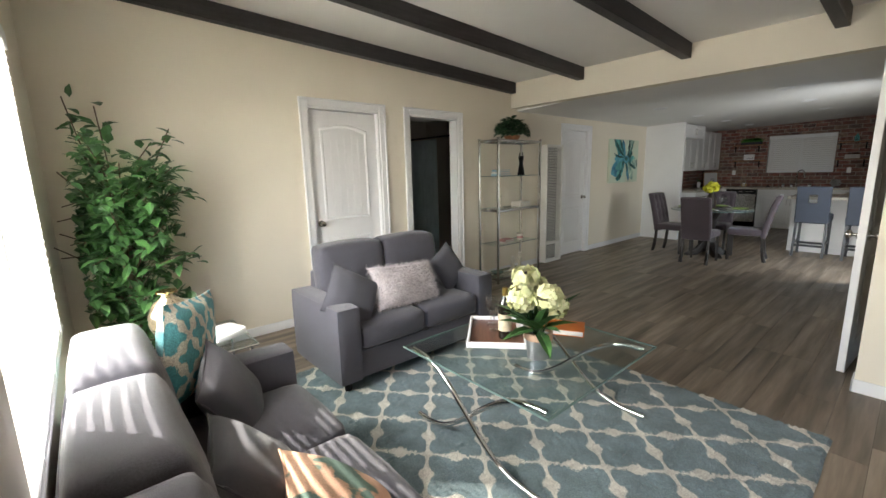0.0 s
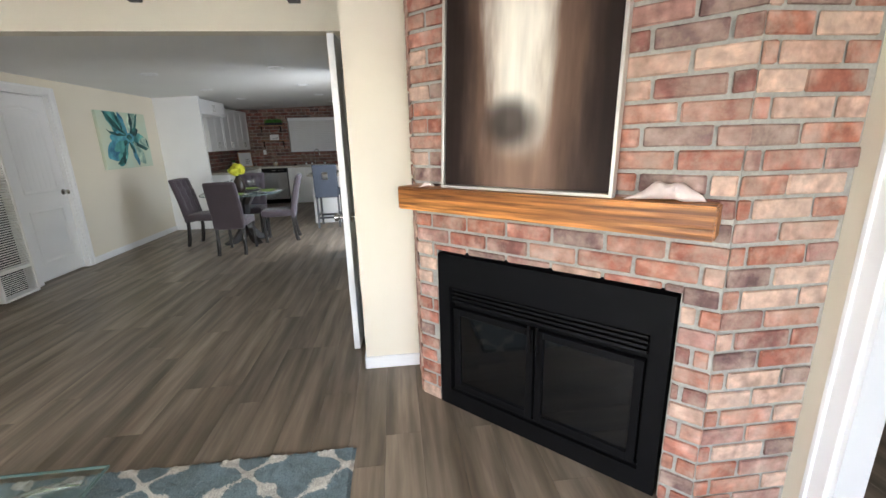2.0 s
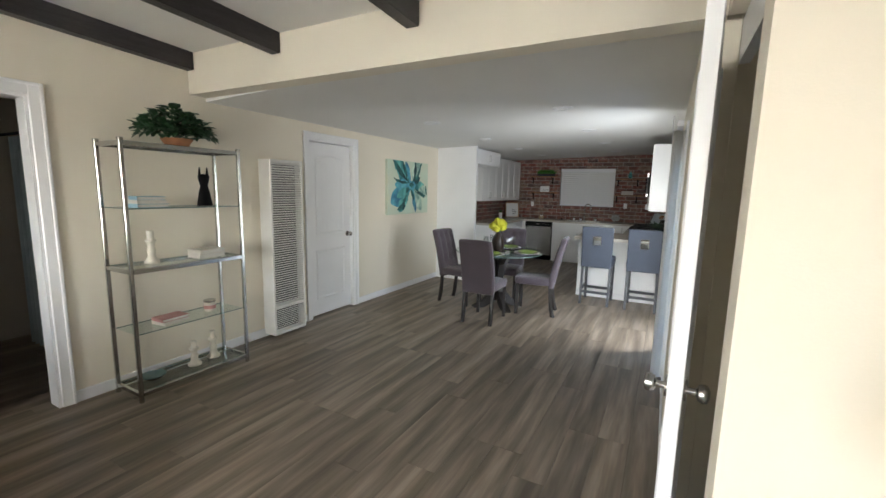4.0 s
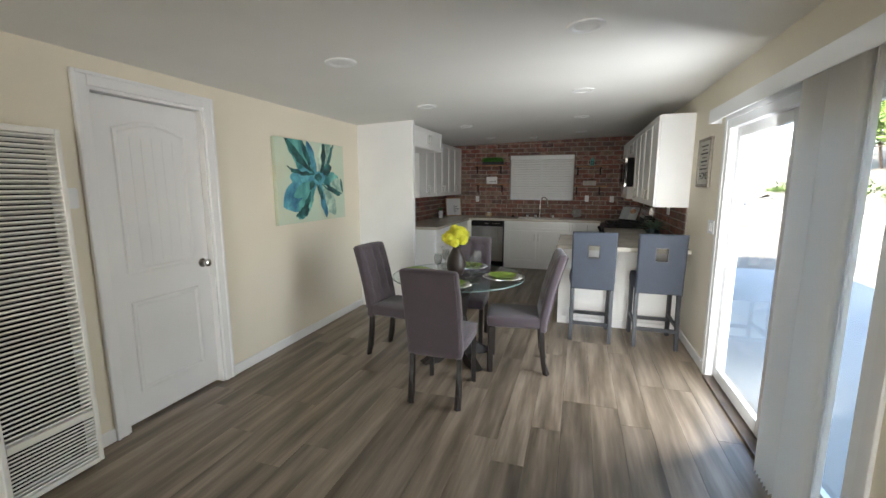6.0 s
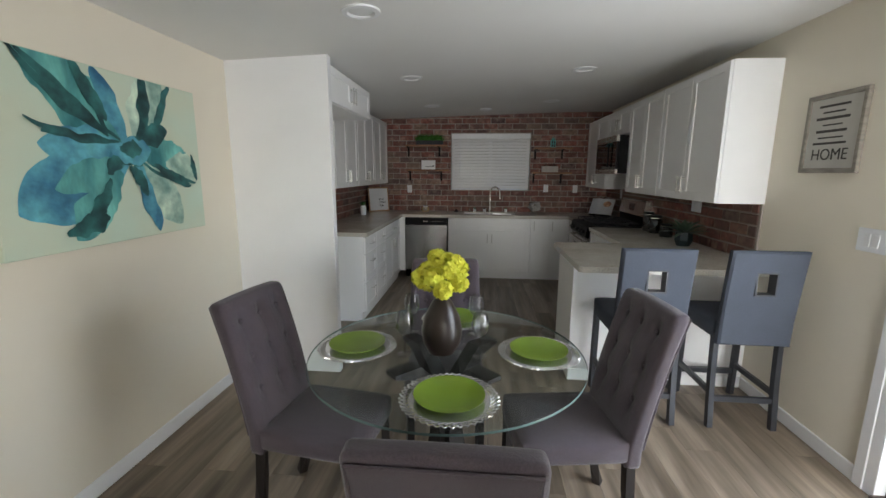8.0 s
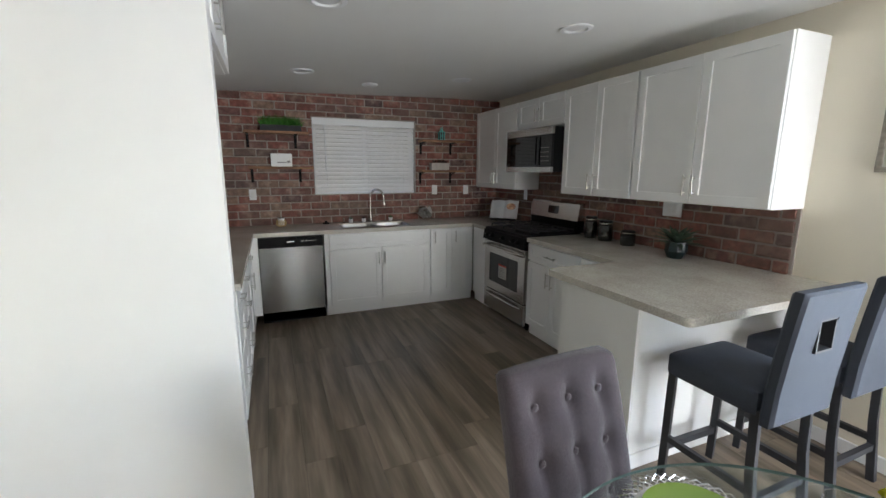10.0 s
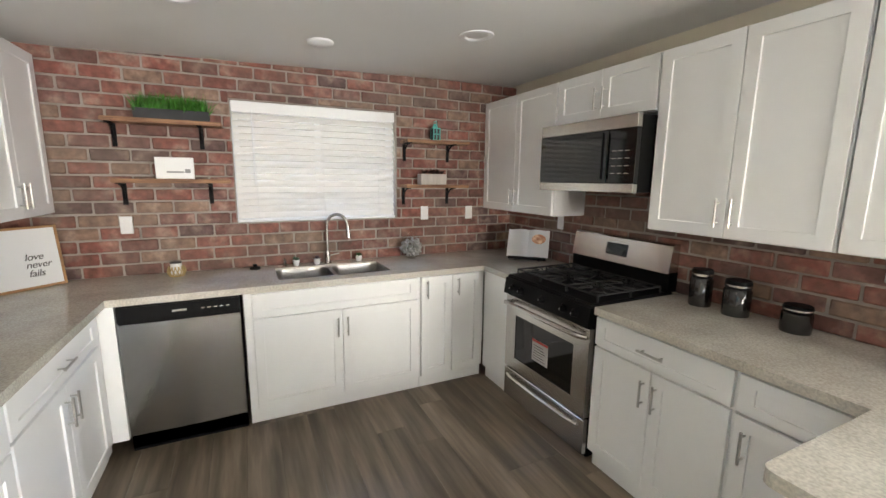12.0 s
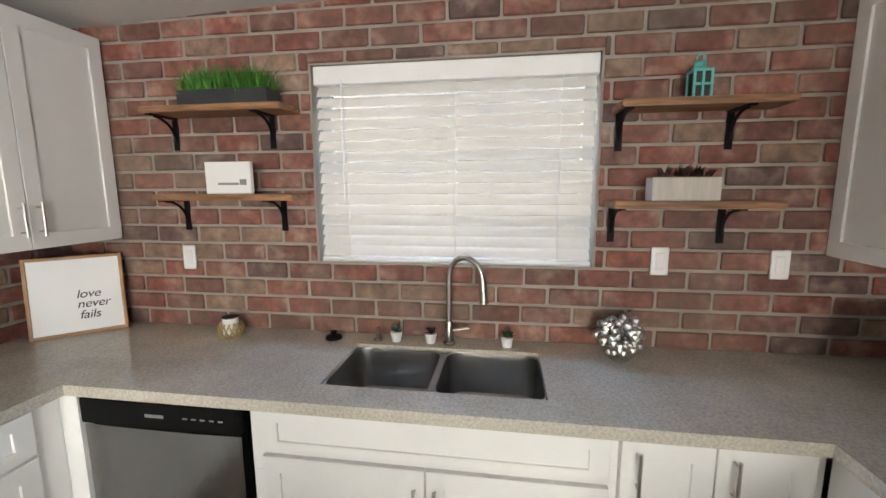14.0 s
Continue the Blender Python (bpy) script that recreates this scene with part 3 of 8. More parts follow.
def soft_block(bm, x0, x1, y0, y1, z0, z1, r=0.04, puff=0.0, cuts=5):
    """An upholstered block: rounded edges and faces that swell by puff."""
    tmp = bmesh.new()
    box(tmp, x0, x1, y0, y1, z0, z1)
    bmesh.ops.subdivide_edges(tmp, edges=tmp.edges[:], cuts=cuts, use_grid_fill=True)
    c = Vector(((x0 + x1) / 2, (y0 + y1) / 2, (z0 + z1) / 2))
    h = Vector((abs(x1 - x0) / 2, abs(y1 - y0) / 2, abs(z1 - z0) / 2))
    for v in tmp.verts:
        d = v.co - c
        u = [d[i] / h[i] for i in range(3)]
        inner = Vector([max(-(h[i] - r), min(h[i] - r, d[i])) for i in range(3)])
        out = d - inner
        if out.length > 1e-6:
            out = out.normalized() * r
        v.co = c + inner + out
        for i in range(3):
            if abs(u[i]) > 0.999:
                j, k = (i + 1) % 3, (i + 2) % 3
                v.co[i] += math.copysign(puff * (1 - u[j] ** 2) * (1 - u[k] ** 2), u[i])
    mesh = bpy.data.meshes.new("block")
    tmp.to_mesh(mesh)
    tmp.free()
    bm.from_mesh(mesh)
    bpy.data.meshes.remove(mesh)
    return bm


def tufted(bm, x0, x1, y0, y1, z0, z1, rows, cols, front=-1, depth=0.034, r=0.036, puff=0.022):
    """A tufted cushion whose front face dips at the buttons."""
    soft_block(bm, x0, x1, y0, y1, z0, z1, r, puff, cuts=11)
    spots = [(x0 + (x1 - x0) * (i + 1) / (cols + 1), z0 + (z1 - z0) * (j + 1) / (rows + 1)) for i in range(cols) for j in range(rows)]
    mid = (y0 + y1) / 2
    for v in bm.verts:
        if (v.co.y - mid) * front > 0:
            for sx, sz in spots:
                q = math.hypot(v.co.x - sx, v.co.z - sz)
                v.co.y -= front * depth * math.exp(-(q / 0.05) ** 2)
    return bm


def pillow_mesh(bm, w, h, d, n=14, seed=0):
    """A throw pillow lying in x and z, swelling along y, with pinched corners."""
    grid = {}
    for side in (-1, 1):
        for i in range(n + 1):
            for j in range(n + 1):
                u, v = 2 * i / n - 1, 2 * j / n - 1
                if side == 1 and (i in (0, n) or j in (0, n)):
                    grid[side, i, j] = grid[-1, i, j]
                    continue
                t = max(0.0, (1 - u ** 2) * (1 - v ** 2)) ** 0.42
                pinch = 1 - 0.07 * (1 - abs(u) ** 3) * abs(v) ** 3, 1 - 0.07 * (1 - abs(v) ** 3) * abs(u) ** 3
                wob = 0.012 * noise.noise(Vector((u * 1.6 + seed, v * 1.6, side)))
                grid[side, i, j] = bm.verts.new((w / 2 * u * pinch[1], side * (d / 2 * t + (wob * t)), h / 2 * v * pinch[0]))
    for side in (-1, 1):
        for i in range(n):
            for j in range(n):
                f = [grid[side, i, j], grid[side, i + 1, j], grid[side, i + 1, j + 1], grid[side, i, j + 1]]
                bm.faces.new(f if side == -1 else f[::-1])
    return bm


def pillow(name, m, w, h, d, mat, label, seed=0):
    p = thing(name, label, "pillow", place=m)
    part("cover", pillow_mesh(bmesh.new(), w, h, d, seed=seed), mat, p, smooth=True)
    pts = []
    for k in range(40):
        t = k / 40 * 4
        s, e = t % 1, int(t)
        u, v = [(-1 + 2 * s, -1), (1, -1 + 2 * s), (1 - 2 * s, 1), (-1, 1 - 2 * s)][e]
        pts.append((w / 2 * u * (1 - 0.07 * (1 - abs(v) ** 3) * abs(u) ** 3), 0, h / 2 * v * (1 - 0.07 * (1 - abs(u) ** 3) * abs(v) ** 3)))
    part("piping", tube(bmesh.new(), pts, 0.004, 6, closed=True), mat, p, smooth=True)
    return p


def couch(name, m, width, depth, seats, label):
    """A couch in its own axes: back edge at y = depth, front at y = 0, left side at x = 0."""
    c = thing(name, label, "sofa", place=m)
    arm, seat_z, arm_z, back_z = 0.17, 0.42, 0.585, 0.895
    part("base", soft_block(bmesh.new(), 0.012, width - 0.012, 0.02, depth - 0.02, 0.075, 0.27, 0.015), FABRIC, c, smooth=True)
    for x in (0, width - arm):
        part("armrest", soft_block(bmesh.new(), x, x + arm, 0, depth - 0.04, 0.07, arm_z, 0.02, 0.006), FABRIC, c, smooth=True)
    part("back_frame", soft_block(bmesh.new(), arm, width - arm, depth - 0.17, depth, 0.08, 0.70, 0.03), FABRIC, c, smooth=True)
    inner = (width - 2 * arm) / seats
    for i in range(seats):
        x = arm + inner * i
        part("seat_cushion", soft_block(bmesh.new(), x + 0.004, x + inner - 0.004, 0.005, depth - 0.22, 0.262, seat_z + 0.02, 0.045, 0.022, cuts=8), FABRIC, c, smooth=True)
        bm = tufted(bmesh.new(), x + 0.005, x + inner - 0.005, depth - 0.33, depth - 0.12, seat_z - 0.01, back_z, 1, 3 if inner > 0.55 else 2)
        for v in bm.verts:
            v.co.y += 0.16 * (v.co.z - seat_z)
        part("back_cushion", bm, FABRIC, c, smooth=True)
        for k in range(3 if inner > 0.55 else 2):
            n = 3 if inner > 0.55 else 2
            bx = x + inner * (k + 1) / (n + 1)
            part("button", lathe(bmesh.new(), [(0.013, 0.0), (0.011, 0.006), (0.0, 0.009)], sides=12), FABRIC_DARK, c).matrix_basis = pose(bx, depth - 0.335 + 0.035, 0.64, 90, 0, 0)
    for x in (0.08, width - 0.08):
        for y in (0.07, depth - 0.08):
            part("leg", rod(bmesh.new(), (x, y, 0), (x, y, 0.08), 0.022, 0.034), BLACK, c)
    return c


RUG_TOP = 0.022
couch("loveseat", pose(-0.165, 1.65, 0.012), 1.43, 0.80, 2, "slate grey tufted loveseat with a low square arm")
couch("sofa", pose(-0.57, -0.50, 0.012, 0, 0, 90), 1.95, 0.84, 3, "slate grey tufted sofa under the front window")
pillow("throw_pillow", pose(0.06, 1.86, 0.61, -34, 30, -14), 0.38, 0.36, 0.16, FABRIC_DARK, "charcoal square throw pillow on the loveseat", 1)
pillow("throw_pillow", pose(1.06, 1.99, 0.62, -26, -18, 22), 0.36, 0.34, 0.15, FABRIC_DARK, "charcoal square throw pillow beside loveseat arm", 2)
fur = pillow("fur_pillow", pose(0.52, 1.87, 0.60, -30, 4, 2), 0.58, 0.32, 0.17, FUR, "long shaggy pale lilac fur pillow on the loveseat", 3)
rng = random.Random(4)
bm = bmesh.new()
src = bmesh.new()
pillow_mesh(src, 0.58, 0.32, 0.17, 22, 3)
src.normal_update()
for v in src.verts:
    for k in range(7):
        base = v.co + Vector((rng.uniform(-0.012, 0.012), 0, rng.uniform(-0.008, 0.008)))
        d = (v.normal + Vector((rng.uniform(-0.8, 0.8), rng.uniform(-0.3, 0.3), rng.uniform(-1.0, 0.4)))).normalized() * rng.uniform(0.02, 0.045)
        s = Vector((rng.uniform(-1, 1), rng.uniform(-1, 1), rng.uniform(-1, 1))).normalized() * 0.0022
        a, b, t = bm.verts.new(base - s), bm.verts.new(base + s), bm.verts.new(base + d)
        bm.faces.new((a, b, t))
src.free()
part("fur", bm, FUR, fur, "shaggy fur strands")


def trellis(name, ground, line, sx, sy, width, bumpy, turned=0.0):
    """A woven ogee trellis: pale lines over a coloured ground."""
    m = material(name, ground, 0.95, vary=0.22, scale=9, grain=0.35, grain_scale=170, bump=bumpy, bump_scale=150, sheen=0.2)
    n, k = m.node_tree.nodes, m.node_tree.links
    b = n["Principled BSDF"]
    where = n.new("ShaderNodeTexCoord")
    split = n.new("ShaderNodeSeparateXYZ")
    k.new(where.outputs["Object"], split.inputs[0])

    def op(kind, a, c=None):
        o = n.new("ShaderNodeMath")
        o.operation = kind
        for i, v in enumerate((a, c)):
            if v is None:
                continue
            if isinstance(v, (int, float)):
                o.inputs[i].default_value = v
            else:
                k.new(v, o.inputs[i])
        return o.outputs[0]
    wob = n.new("ShaderNodeTexNoise")
    wob.inputs["Scale"].default_value = 22
    shift = op("MULTIPLY", op("SUBTRACT", wob.outputs["Fac"], 0.5), 0.6)
    a = op("ADD", op("MULTIPLY", split.outputs["X"], 2 * math.pi / sx), shift)
    c = op("ADD", op("MULTIPLY", split.outputs["Y" if bumpy > 0.5 else "Z"], 2 * math.pi / sy), shift)
    f = op("ADD", op("COSINE", a), op("COSINE", c))
    g = op("MULTIPLY", op("ADD", op("COSINE", op("MULTIPLY", a, 3.0)), op("COSINE", op("MULTIPLY", c, 3.0))), 0.30)
    f = op("ABSOLUTE", op("ADD", f, g))
    edge = n.new("ShaderNodeMapRange")
    edge.inputs["From Min"].default_value, edge.inputs["From Max"].default_value = width, width * 1.5
    edge.inputs["To Min"].default_value, edge.inputs["To Max"].default_value = 1, 0
    k.new(f, edge.inputs["Value"])
    hue = next(q for q in n if q.type == "HUE_SAT")
    pale = n.new("ShaderNodeMix")
    pale.data_type = "RGBA"
    pale.inputs["A"].default_value, pale.inputs["B"].default_value = (*ground, 1), (*line, 1)
    k.new(edge.outputs[0], pale.inputs["Factor"])
    k.new(pale.outputs["Result"], hue.inputs["Color"])
    k.new(hue.outputs[0], b.inputs["Base Color"])
    return m


RUG = trellis("teal_trellis_pile", (0.120, 0.172, 0.187), (0.52, 0.50, 0.44), 0.38, 0.44, 0.20, 1.0)
rug = thing("area_rug", "thick teal shag rug with cream trellis lattice", "rug", place=pose(0.47, 0.86, 0))
nx, ny, wx, wy = 150, 180, 2.14, 2.70
bm = bmesh.new()
grid = []
for i in range(nx + 1):
    row = []
    for j in range(ny + 1):
        x, y = (i / nx - 0.5) * wx, (j / ny - 0.5) * wy
        rim = min(i, nx - i, j, ny - j)
        z = 0.001 if rim == 0 else 0.016 + 0.012 * noise.noise(Vector((x * 60, y * 60, 0)))
        row.append(bm.verts.new((x + 0.006 * noise.noise(Vector((y * 4, 3, 1))), y + 0.006 * noise.noise(Vector((x * 4, 7, 1))), z)))
    grid.append(row)
for i in range(nx):
    for j in range(ny):
        bm.faces.new((grid[i][j], grid[i + 1][j], grid[i + 1][j + 1], grid[i][j + 1]))
part("woven_top", bm, RUG, rug, smooth=True)
part("backing", boxed(-wx / 2 + 0.01, wx / 2 - 0.01, -wy / 2 + 0.01, wy / 2 - 0.01, 0.0005, 0.006), material("rug_backing", (0.3, 0.28, 0.25), 0.9, vary=0.1), rug)

TEAL_PILLOW = trellis("teal_lattice_fabric", (0.09, 0.34, 0.38), (0.62, 0.60, 0.50), 0.13, 0.17, 0.55, 0.4)
pillow("throw_pillow", pose(-1.0, 1.34, 0.72, 4, 8, 58), 0.44, 0.44, 0.15, TEAL_PILLOW, "teal and cream lattice throw pillow on the sofa", 5)
pillow("throw_pillow", pose(-0.90, 1.12, 0.56, -30, -14, 72), 0.38, 0.36, 0.15, FABRIC_DARK, "charcoal throw pillow leaning on sofa back", 6)
pillow("throw_pillow", pose(-0.96, 0.56, 0.555, -42, 8, 80), 0.46, 0.38, 0.15, FABRIC_DARK, "charcoal throw pillow in sun stripes", 7)
CAMO = material("peach_green_print", (0.52, 0.32, 0.22), 0.9, second=(0.10, 0.16, 0.13), scale=9, grain=0.15, grain_scale=200, bump=0.3)
next(q for q in CAMO.node_tree.nodes if q.type == "MAP_RANGE").inputs["From Min"].default_value = 0.48
next(q for q in CAMO.node_tree.nodes if q.type == "MAP_RANGE").inputs["From Max"].default_value = 0.52
pillow("throw_pillow", pose(-0.83, 0.28, 0.53, -52, 6, 74), 0.42, 0.38, 0.15, CAMO, "peach and green printed throw pillow on sofa", 8)

# glass coffee table
ctable = thing("coffee_table", "square glass coffee table with curved chrome legs", "coffee table", place=pose(0.52, 0.71, RUG_TOP))
part("tabletop", boxed(-0.505, 0.505, -0.49, 0.49, 0.428, 0.440, bevel=0.004), TABLE_GLASS, ctable, "bevelled clear glass top").visible_shadow = False
bm = bmesh.new()
for a, b in (((-0.506, -0.491), (0.506, -0.487)), ((-0.506, 0.487), (0.506, 0.491)), ((-0.506, -0.487), (-0.502, 0.487)), ((0.502, -0.487), (0.506, 0.487))):
    box(bm, a[0], b[0], a[1], b[1], 0.4295, 0.4385)
part("edge", bm, EDGE_GLASS, ctable, "green polished glass edge")
def bent_bar(foot, head, bulge):
    """A curved chrome bar from its foot on the rug to the corner under the glass."""
    f, h = Vector((*foot, 0.012)), Vector((*head, 0.42))
    pts = []
    for i in range(21):
        u = i / 20
        p = f.lerp(h, u)
        p.z = 0.012 + 0.41 * (u * u * u * (u * (6 * u - 15) + 10)) ** bulge
        pts.append(p)
    run = [Vector((2 * f.x - pts[3].x, 2 * f.y - pts[3].y, 0.012)) * 0.35 + f * 0.65]
    part("leg", tube(bmesh.new(), [run[0]] + pts, 0.0135, 10), CHROME, ctable, "bent chrome leg", smooth=True)


bent_bar((-0.47, -0.42), (-0.46, 0.45), 1.1)
bent_bar((-0.44, 0.40), (-0.45, -0.45), 0.9)
bent_bar((0.47, -0.42), (0.46, 0.45), 1.1)
bent_bar((0.44, 0.40), (0.45, -0.45), 0.9)
TT = RUG_TOP + 0.441

ORANGE = material("orange_book_cover", (0.62, 0.17, 0.03), 0.5, vary=0.08, scale=8)
PAGES = material("book_pages", (0.72, 0.70, 0.64), 0.8, vary=0.1, scale=40, stretch=(1, 1, 8))


def book(m, w, d, h, mat, label, group=""):
    b = thing("book", label, "book", group, place=m)
    part("cover", box(box(boxed(-w / 2, w / 2, -d / 2, d / 2, 0, 0.003), -w / 2, w / 2, -d / 2, d / 2, h - 0.003, h), -w / 2, -w / 2 + 0.003, -d / 2, d / 2, 0.003, h - 0.003), mat, b)
    part("pages", boxed(-w / 2 + 0.003, w / 2 - 0.006, -d / 2 + 0.005, d / 2 - 0.005, 0.003, h - 0.003), PAGES, b)
    return b


book(pose(0.86, 0.70, TT, 0, 0, -62), 0.24, 0.17, 0.035, ORANGE, "orange hardback book on the glass table")
book(pose(0.80, 0.86, TT, 0, 0, -48), 0.25, 0.18, 0.022, material("white_book_cover", (0.7, 0.69, 0.66), 0.5, vary=0.05), "white book under the glass table flowers")
tray = thing("wine_tray", "white rimmed wooden serving tray with wine", "tray", place=pose(0.53, 0.95, TT, 0, 0, -48))
TRAYWOOD = material("walnut_tray_base", (0.14, 0.065, 0.04), 0.4, vary=0.3, scale=6, stretch=(8, 1, 1), grain=0.2)
part("base", boxed(-0.16, 0.16, -0.21, 0.21, 0, 0.012), TRAYWOOD, tray)
bm = bmesh.new()
for a, b, c, d in ((-0.17, 0.17, -0.22, -0.205), (-0.17, 0.17, 0.205, 0.22), (-0.17, -0.155, -0.205, 0.205), (0.155, 0.17, -0.205, 0.205)):
    box(bm, a, b, c, d, 0, 0.034, bevel=0.003, segments=1)
part("rim", bm, WHITE, tray)
bottle = thing("wine_bottle", "dark wine bottle with cream label on tray", "bottle", place=pose(0.50, 0.86, TT + 0.012))
part("body", lathe(bmesh.new(), [(0.0, 0.0), (0.036, 0.0), (0.038, 0.01), (0.038, 0.19), (0.03, 0.225), (0.015, 0.25), (0.0145, 0.30), (0.0, 0.30)], sides=28), material("dark_bottle_glass", (0.012, 0.012, 0.008), 0.08, coat=0.5), bottle, smooth=True)
part("label", lathe(bmesh.new(), [(0.0386, 0.05), (0.0386, 0.15)], caps=False, sides=28), material("cream_paper_label", (0.6, 0.52, 0.36), 0.7, vary=0.15, scale=30), bottle, "cream paper label")
part("capsule", lathe(bmesh.new(), [(0.016, 0.255), (0.016, 0.302), (0.0, 0.303)], sides=20), material("gold_foil", (0.55, 0.38, 0.12), 0.35, 0.9), bottle, "gold foil capsule", smooth=True)


WINE_GLASS = glass("wine_glass_clear", (0.90, 0.91, 0.91), ior=2.2, curve=2.2)


def wine_glass(m, label, group):
    g = thing("wine_glass", label, "glass", group, place=m)
    part("bowl", lathe(bmesh.new(), [(0.006, 0.085), (0.022, 0.095), (0.034, 0.12), (0.036, 0.145), (0.029, 0.185), (0.0275, 0.185), (0.0345, 0.145), (0.0325, 0.121), (0.02, 0.098), (0.0, 0.09)], caps=False, sides=24), WINE_GLASS, g, smooth=True)
    part("stem", lathe(bmesh.new(), [(0.0, 0.0), (0.032, 0.0), (0.031, 0.003), (0.006, 0.009), (0.004, 0.02), (0.004, 0.07), (0.007, 0.088)], sides=20), WINE_GLASS, g, smooth=True)
    for ob in g.children:
        ob.visible_shadow = False
    return g


wine_glass(pose(0.60, 1.06, TT + 0.012), "clear stemmed wine glass on the tray", "glasses on the tray")
wine_glass(pose(0.54, 0.98, TT + 0.012), "clear stemmed wine glass on the tray", "glasses on the tray")

LEAF = material("green_leaf", (0.026, 0.080, 0.026), 0.40, vary=0.45, scale=14, second=(0.055, 0.135, 0.035))
LEAF_DARK = material("dark_ivy_leaf", (0.025, 0.07, 0.028), 0.45, vary=0.4, scale=20)
BARK = material("twisted_bark", (0.10, 0.065, 0.045), 0.85, vary=0.3, scale=12, stretch=(3, 3, 1), bump=0.6)


def leaf(bm, base, way, up, length, width):
    """A folded, pointed leaf of six faces."""
    way = way.normalized()
    side = way.cross(up)
    side = side.normalized() if side.length > 1e-4 else Vector((1, 0, 0))
    up = side.cross(way).normalized()
    spine = [base + way * length * u - up * length * 0.22 * u * u for u in (0, 0.35, 0.7, 1.0)]
    rise = up * width * 0.14
    c = [bm.verts.new(p) for p in spine]
    l = [bm.verts.new(spine[1] + side * width * 0.5 + rise), bm.verts.new(spine[2] + side * width * 0.38 + rise)]
    r = [bm.verts.new(spine[1] - side * width * 0.5 + rise), bm.verts.new(spine[2] - side * width * 0.38 + rise)]
    for f in ((c[0], c[1], l[0]), (c[0], r[0], c[1]), (c[1], c[2], l[1], l[0]), (c[1], r[0], r[1], c[2]), (c[2], c[3], l[1]), (c[2], r[1], c[3])):
        bm.faces.new(f)


def blossoms(bm, centre, radius, count, size, rng, squash=0.9):
    """A round flower head made of many small four-petalled florets."""
    for i in range(count):
        d = Vector((rng.gauss(0, 1), rng.gauss(0, 1), rng.gauss(0, 1))).normalized()
        p = Vector(centre) + Vector((d.x, d.y, d.z * squash)) * radius * rng.uniform(0.82, 1.05)
        a = d.orthogonal().normalized()
        b = d.cross(a)
        t = rng.uniform(0, 2)
        for k in range(4):
            w = (a * math.cos(t + k * math.pi / 2) + b * math.sin(t + k * math.pi / 2))
            o = (a * math.cos(t + (k + 0.5) * math.pi / 2) + b * math.sin(t + (k + 0.5) * math.pi / 2))
            q = (a * math.cos(t + (k - 0.5) * math.pi / 2) + b * math.sin(t + (k - 0.5) * math.pi / 2))
            v = [bm.verts.new(x) for x in (p, p + q * size * 0.6 + d * size * 0.1, p + w * size + d * size * 0.25, p + o * size * 0.6 + d * size * 0.1)]
            bm.faces.new(v)


def potted_flowers(m, rng, bloom, heads, label):
    f = thing("potted_flowers", label, "potted plant", place=m)
    part("pot", lathe(bmesh.new(), [(0.0, 0.0), (0.045, 0.0), (0.055, 0.10), (0.05, 0.10), (0.045, 0.085), (0.0, 0.085)], sides=24), material("galvanised_pot", (0.45, 0.46, 0.47), 0.3, 0.9, vary=0.2, scale=14), f, smooth=True)
    part("rim", lathe(bmesh.new(), [(0.056, 0.085), (0.062, 0.088), (0.062, 0.118), (0.05, 0.118)], caps=False, sides=24), material("terracotta_band", (0.5, 0.33, 0.22), 0.8, vary=0.1, scale=20), f, "terracotta coloured rim", smooth=True)
    bm = bmesh.new()
    stems = bmesh.new()
    for dx, dy, z, r in heads:
        blossoms(bm, (dx, dy, z), r, int(230 * (r / 0.09) ** 2), 0.021, rng)
        tube(stems, [(dx * 0.1, dy * 0.1, 0.08), (dx * 0.5, dy * 0.5, z * 0.6), (dx, dy, z)], 0.004, 6)
    for i in range(22):
        t = rng.uniform(0, 2 * math.pi)
        leaf(stems, Vector((0, 0, 0.12)), Vector((math.cos(t), math.sin(t), rng.uniform(0.0, 1.6))), Vector((0, 0, 1)), rng.uniform(0.14, 0.27), 0.055)
    part("flower_head", bm, bloom, f, "clustered pale blooms")
    part("leaves", stems, LEAF, f, "green leaves")
    return f


CREAM_BLOOM = material("cream_green_petals", (0.55, 0.60, 0.27), 0.7, second=(0.70, 0.66, 0.44), scale=18, vary=0.15)
potted_flowers(pose(0.45, 0.59, TT) @ Matrix.Scale(1.22, 4), random.Random(3), CREAM_BLOOM, ((-0.065, 0.04, 0.27, 0.062), (0.05, -0.04, 0.23, 0.06), (0.0, 0.07, 0.34, 0.058), (-0.03, -0.07, 0.29, 0.055), (0.06, 0.05, 0.29, 0.05)),
               "cream hydrangea in a metal pot on glass table")

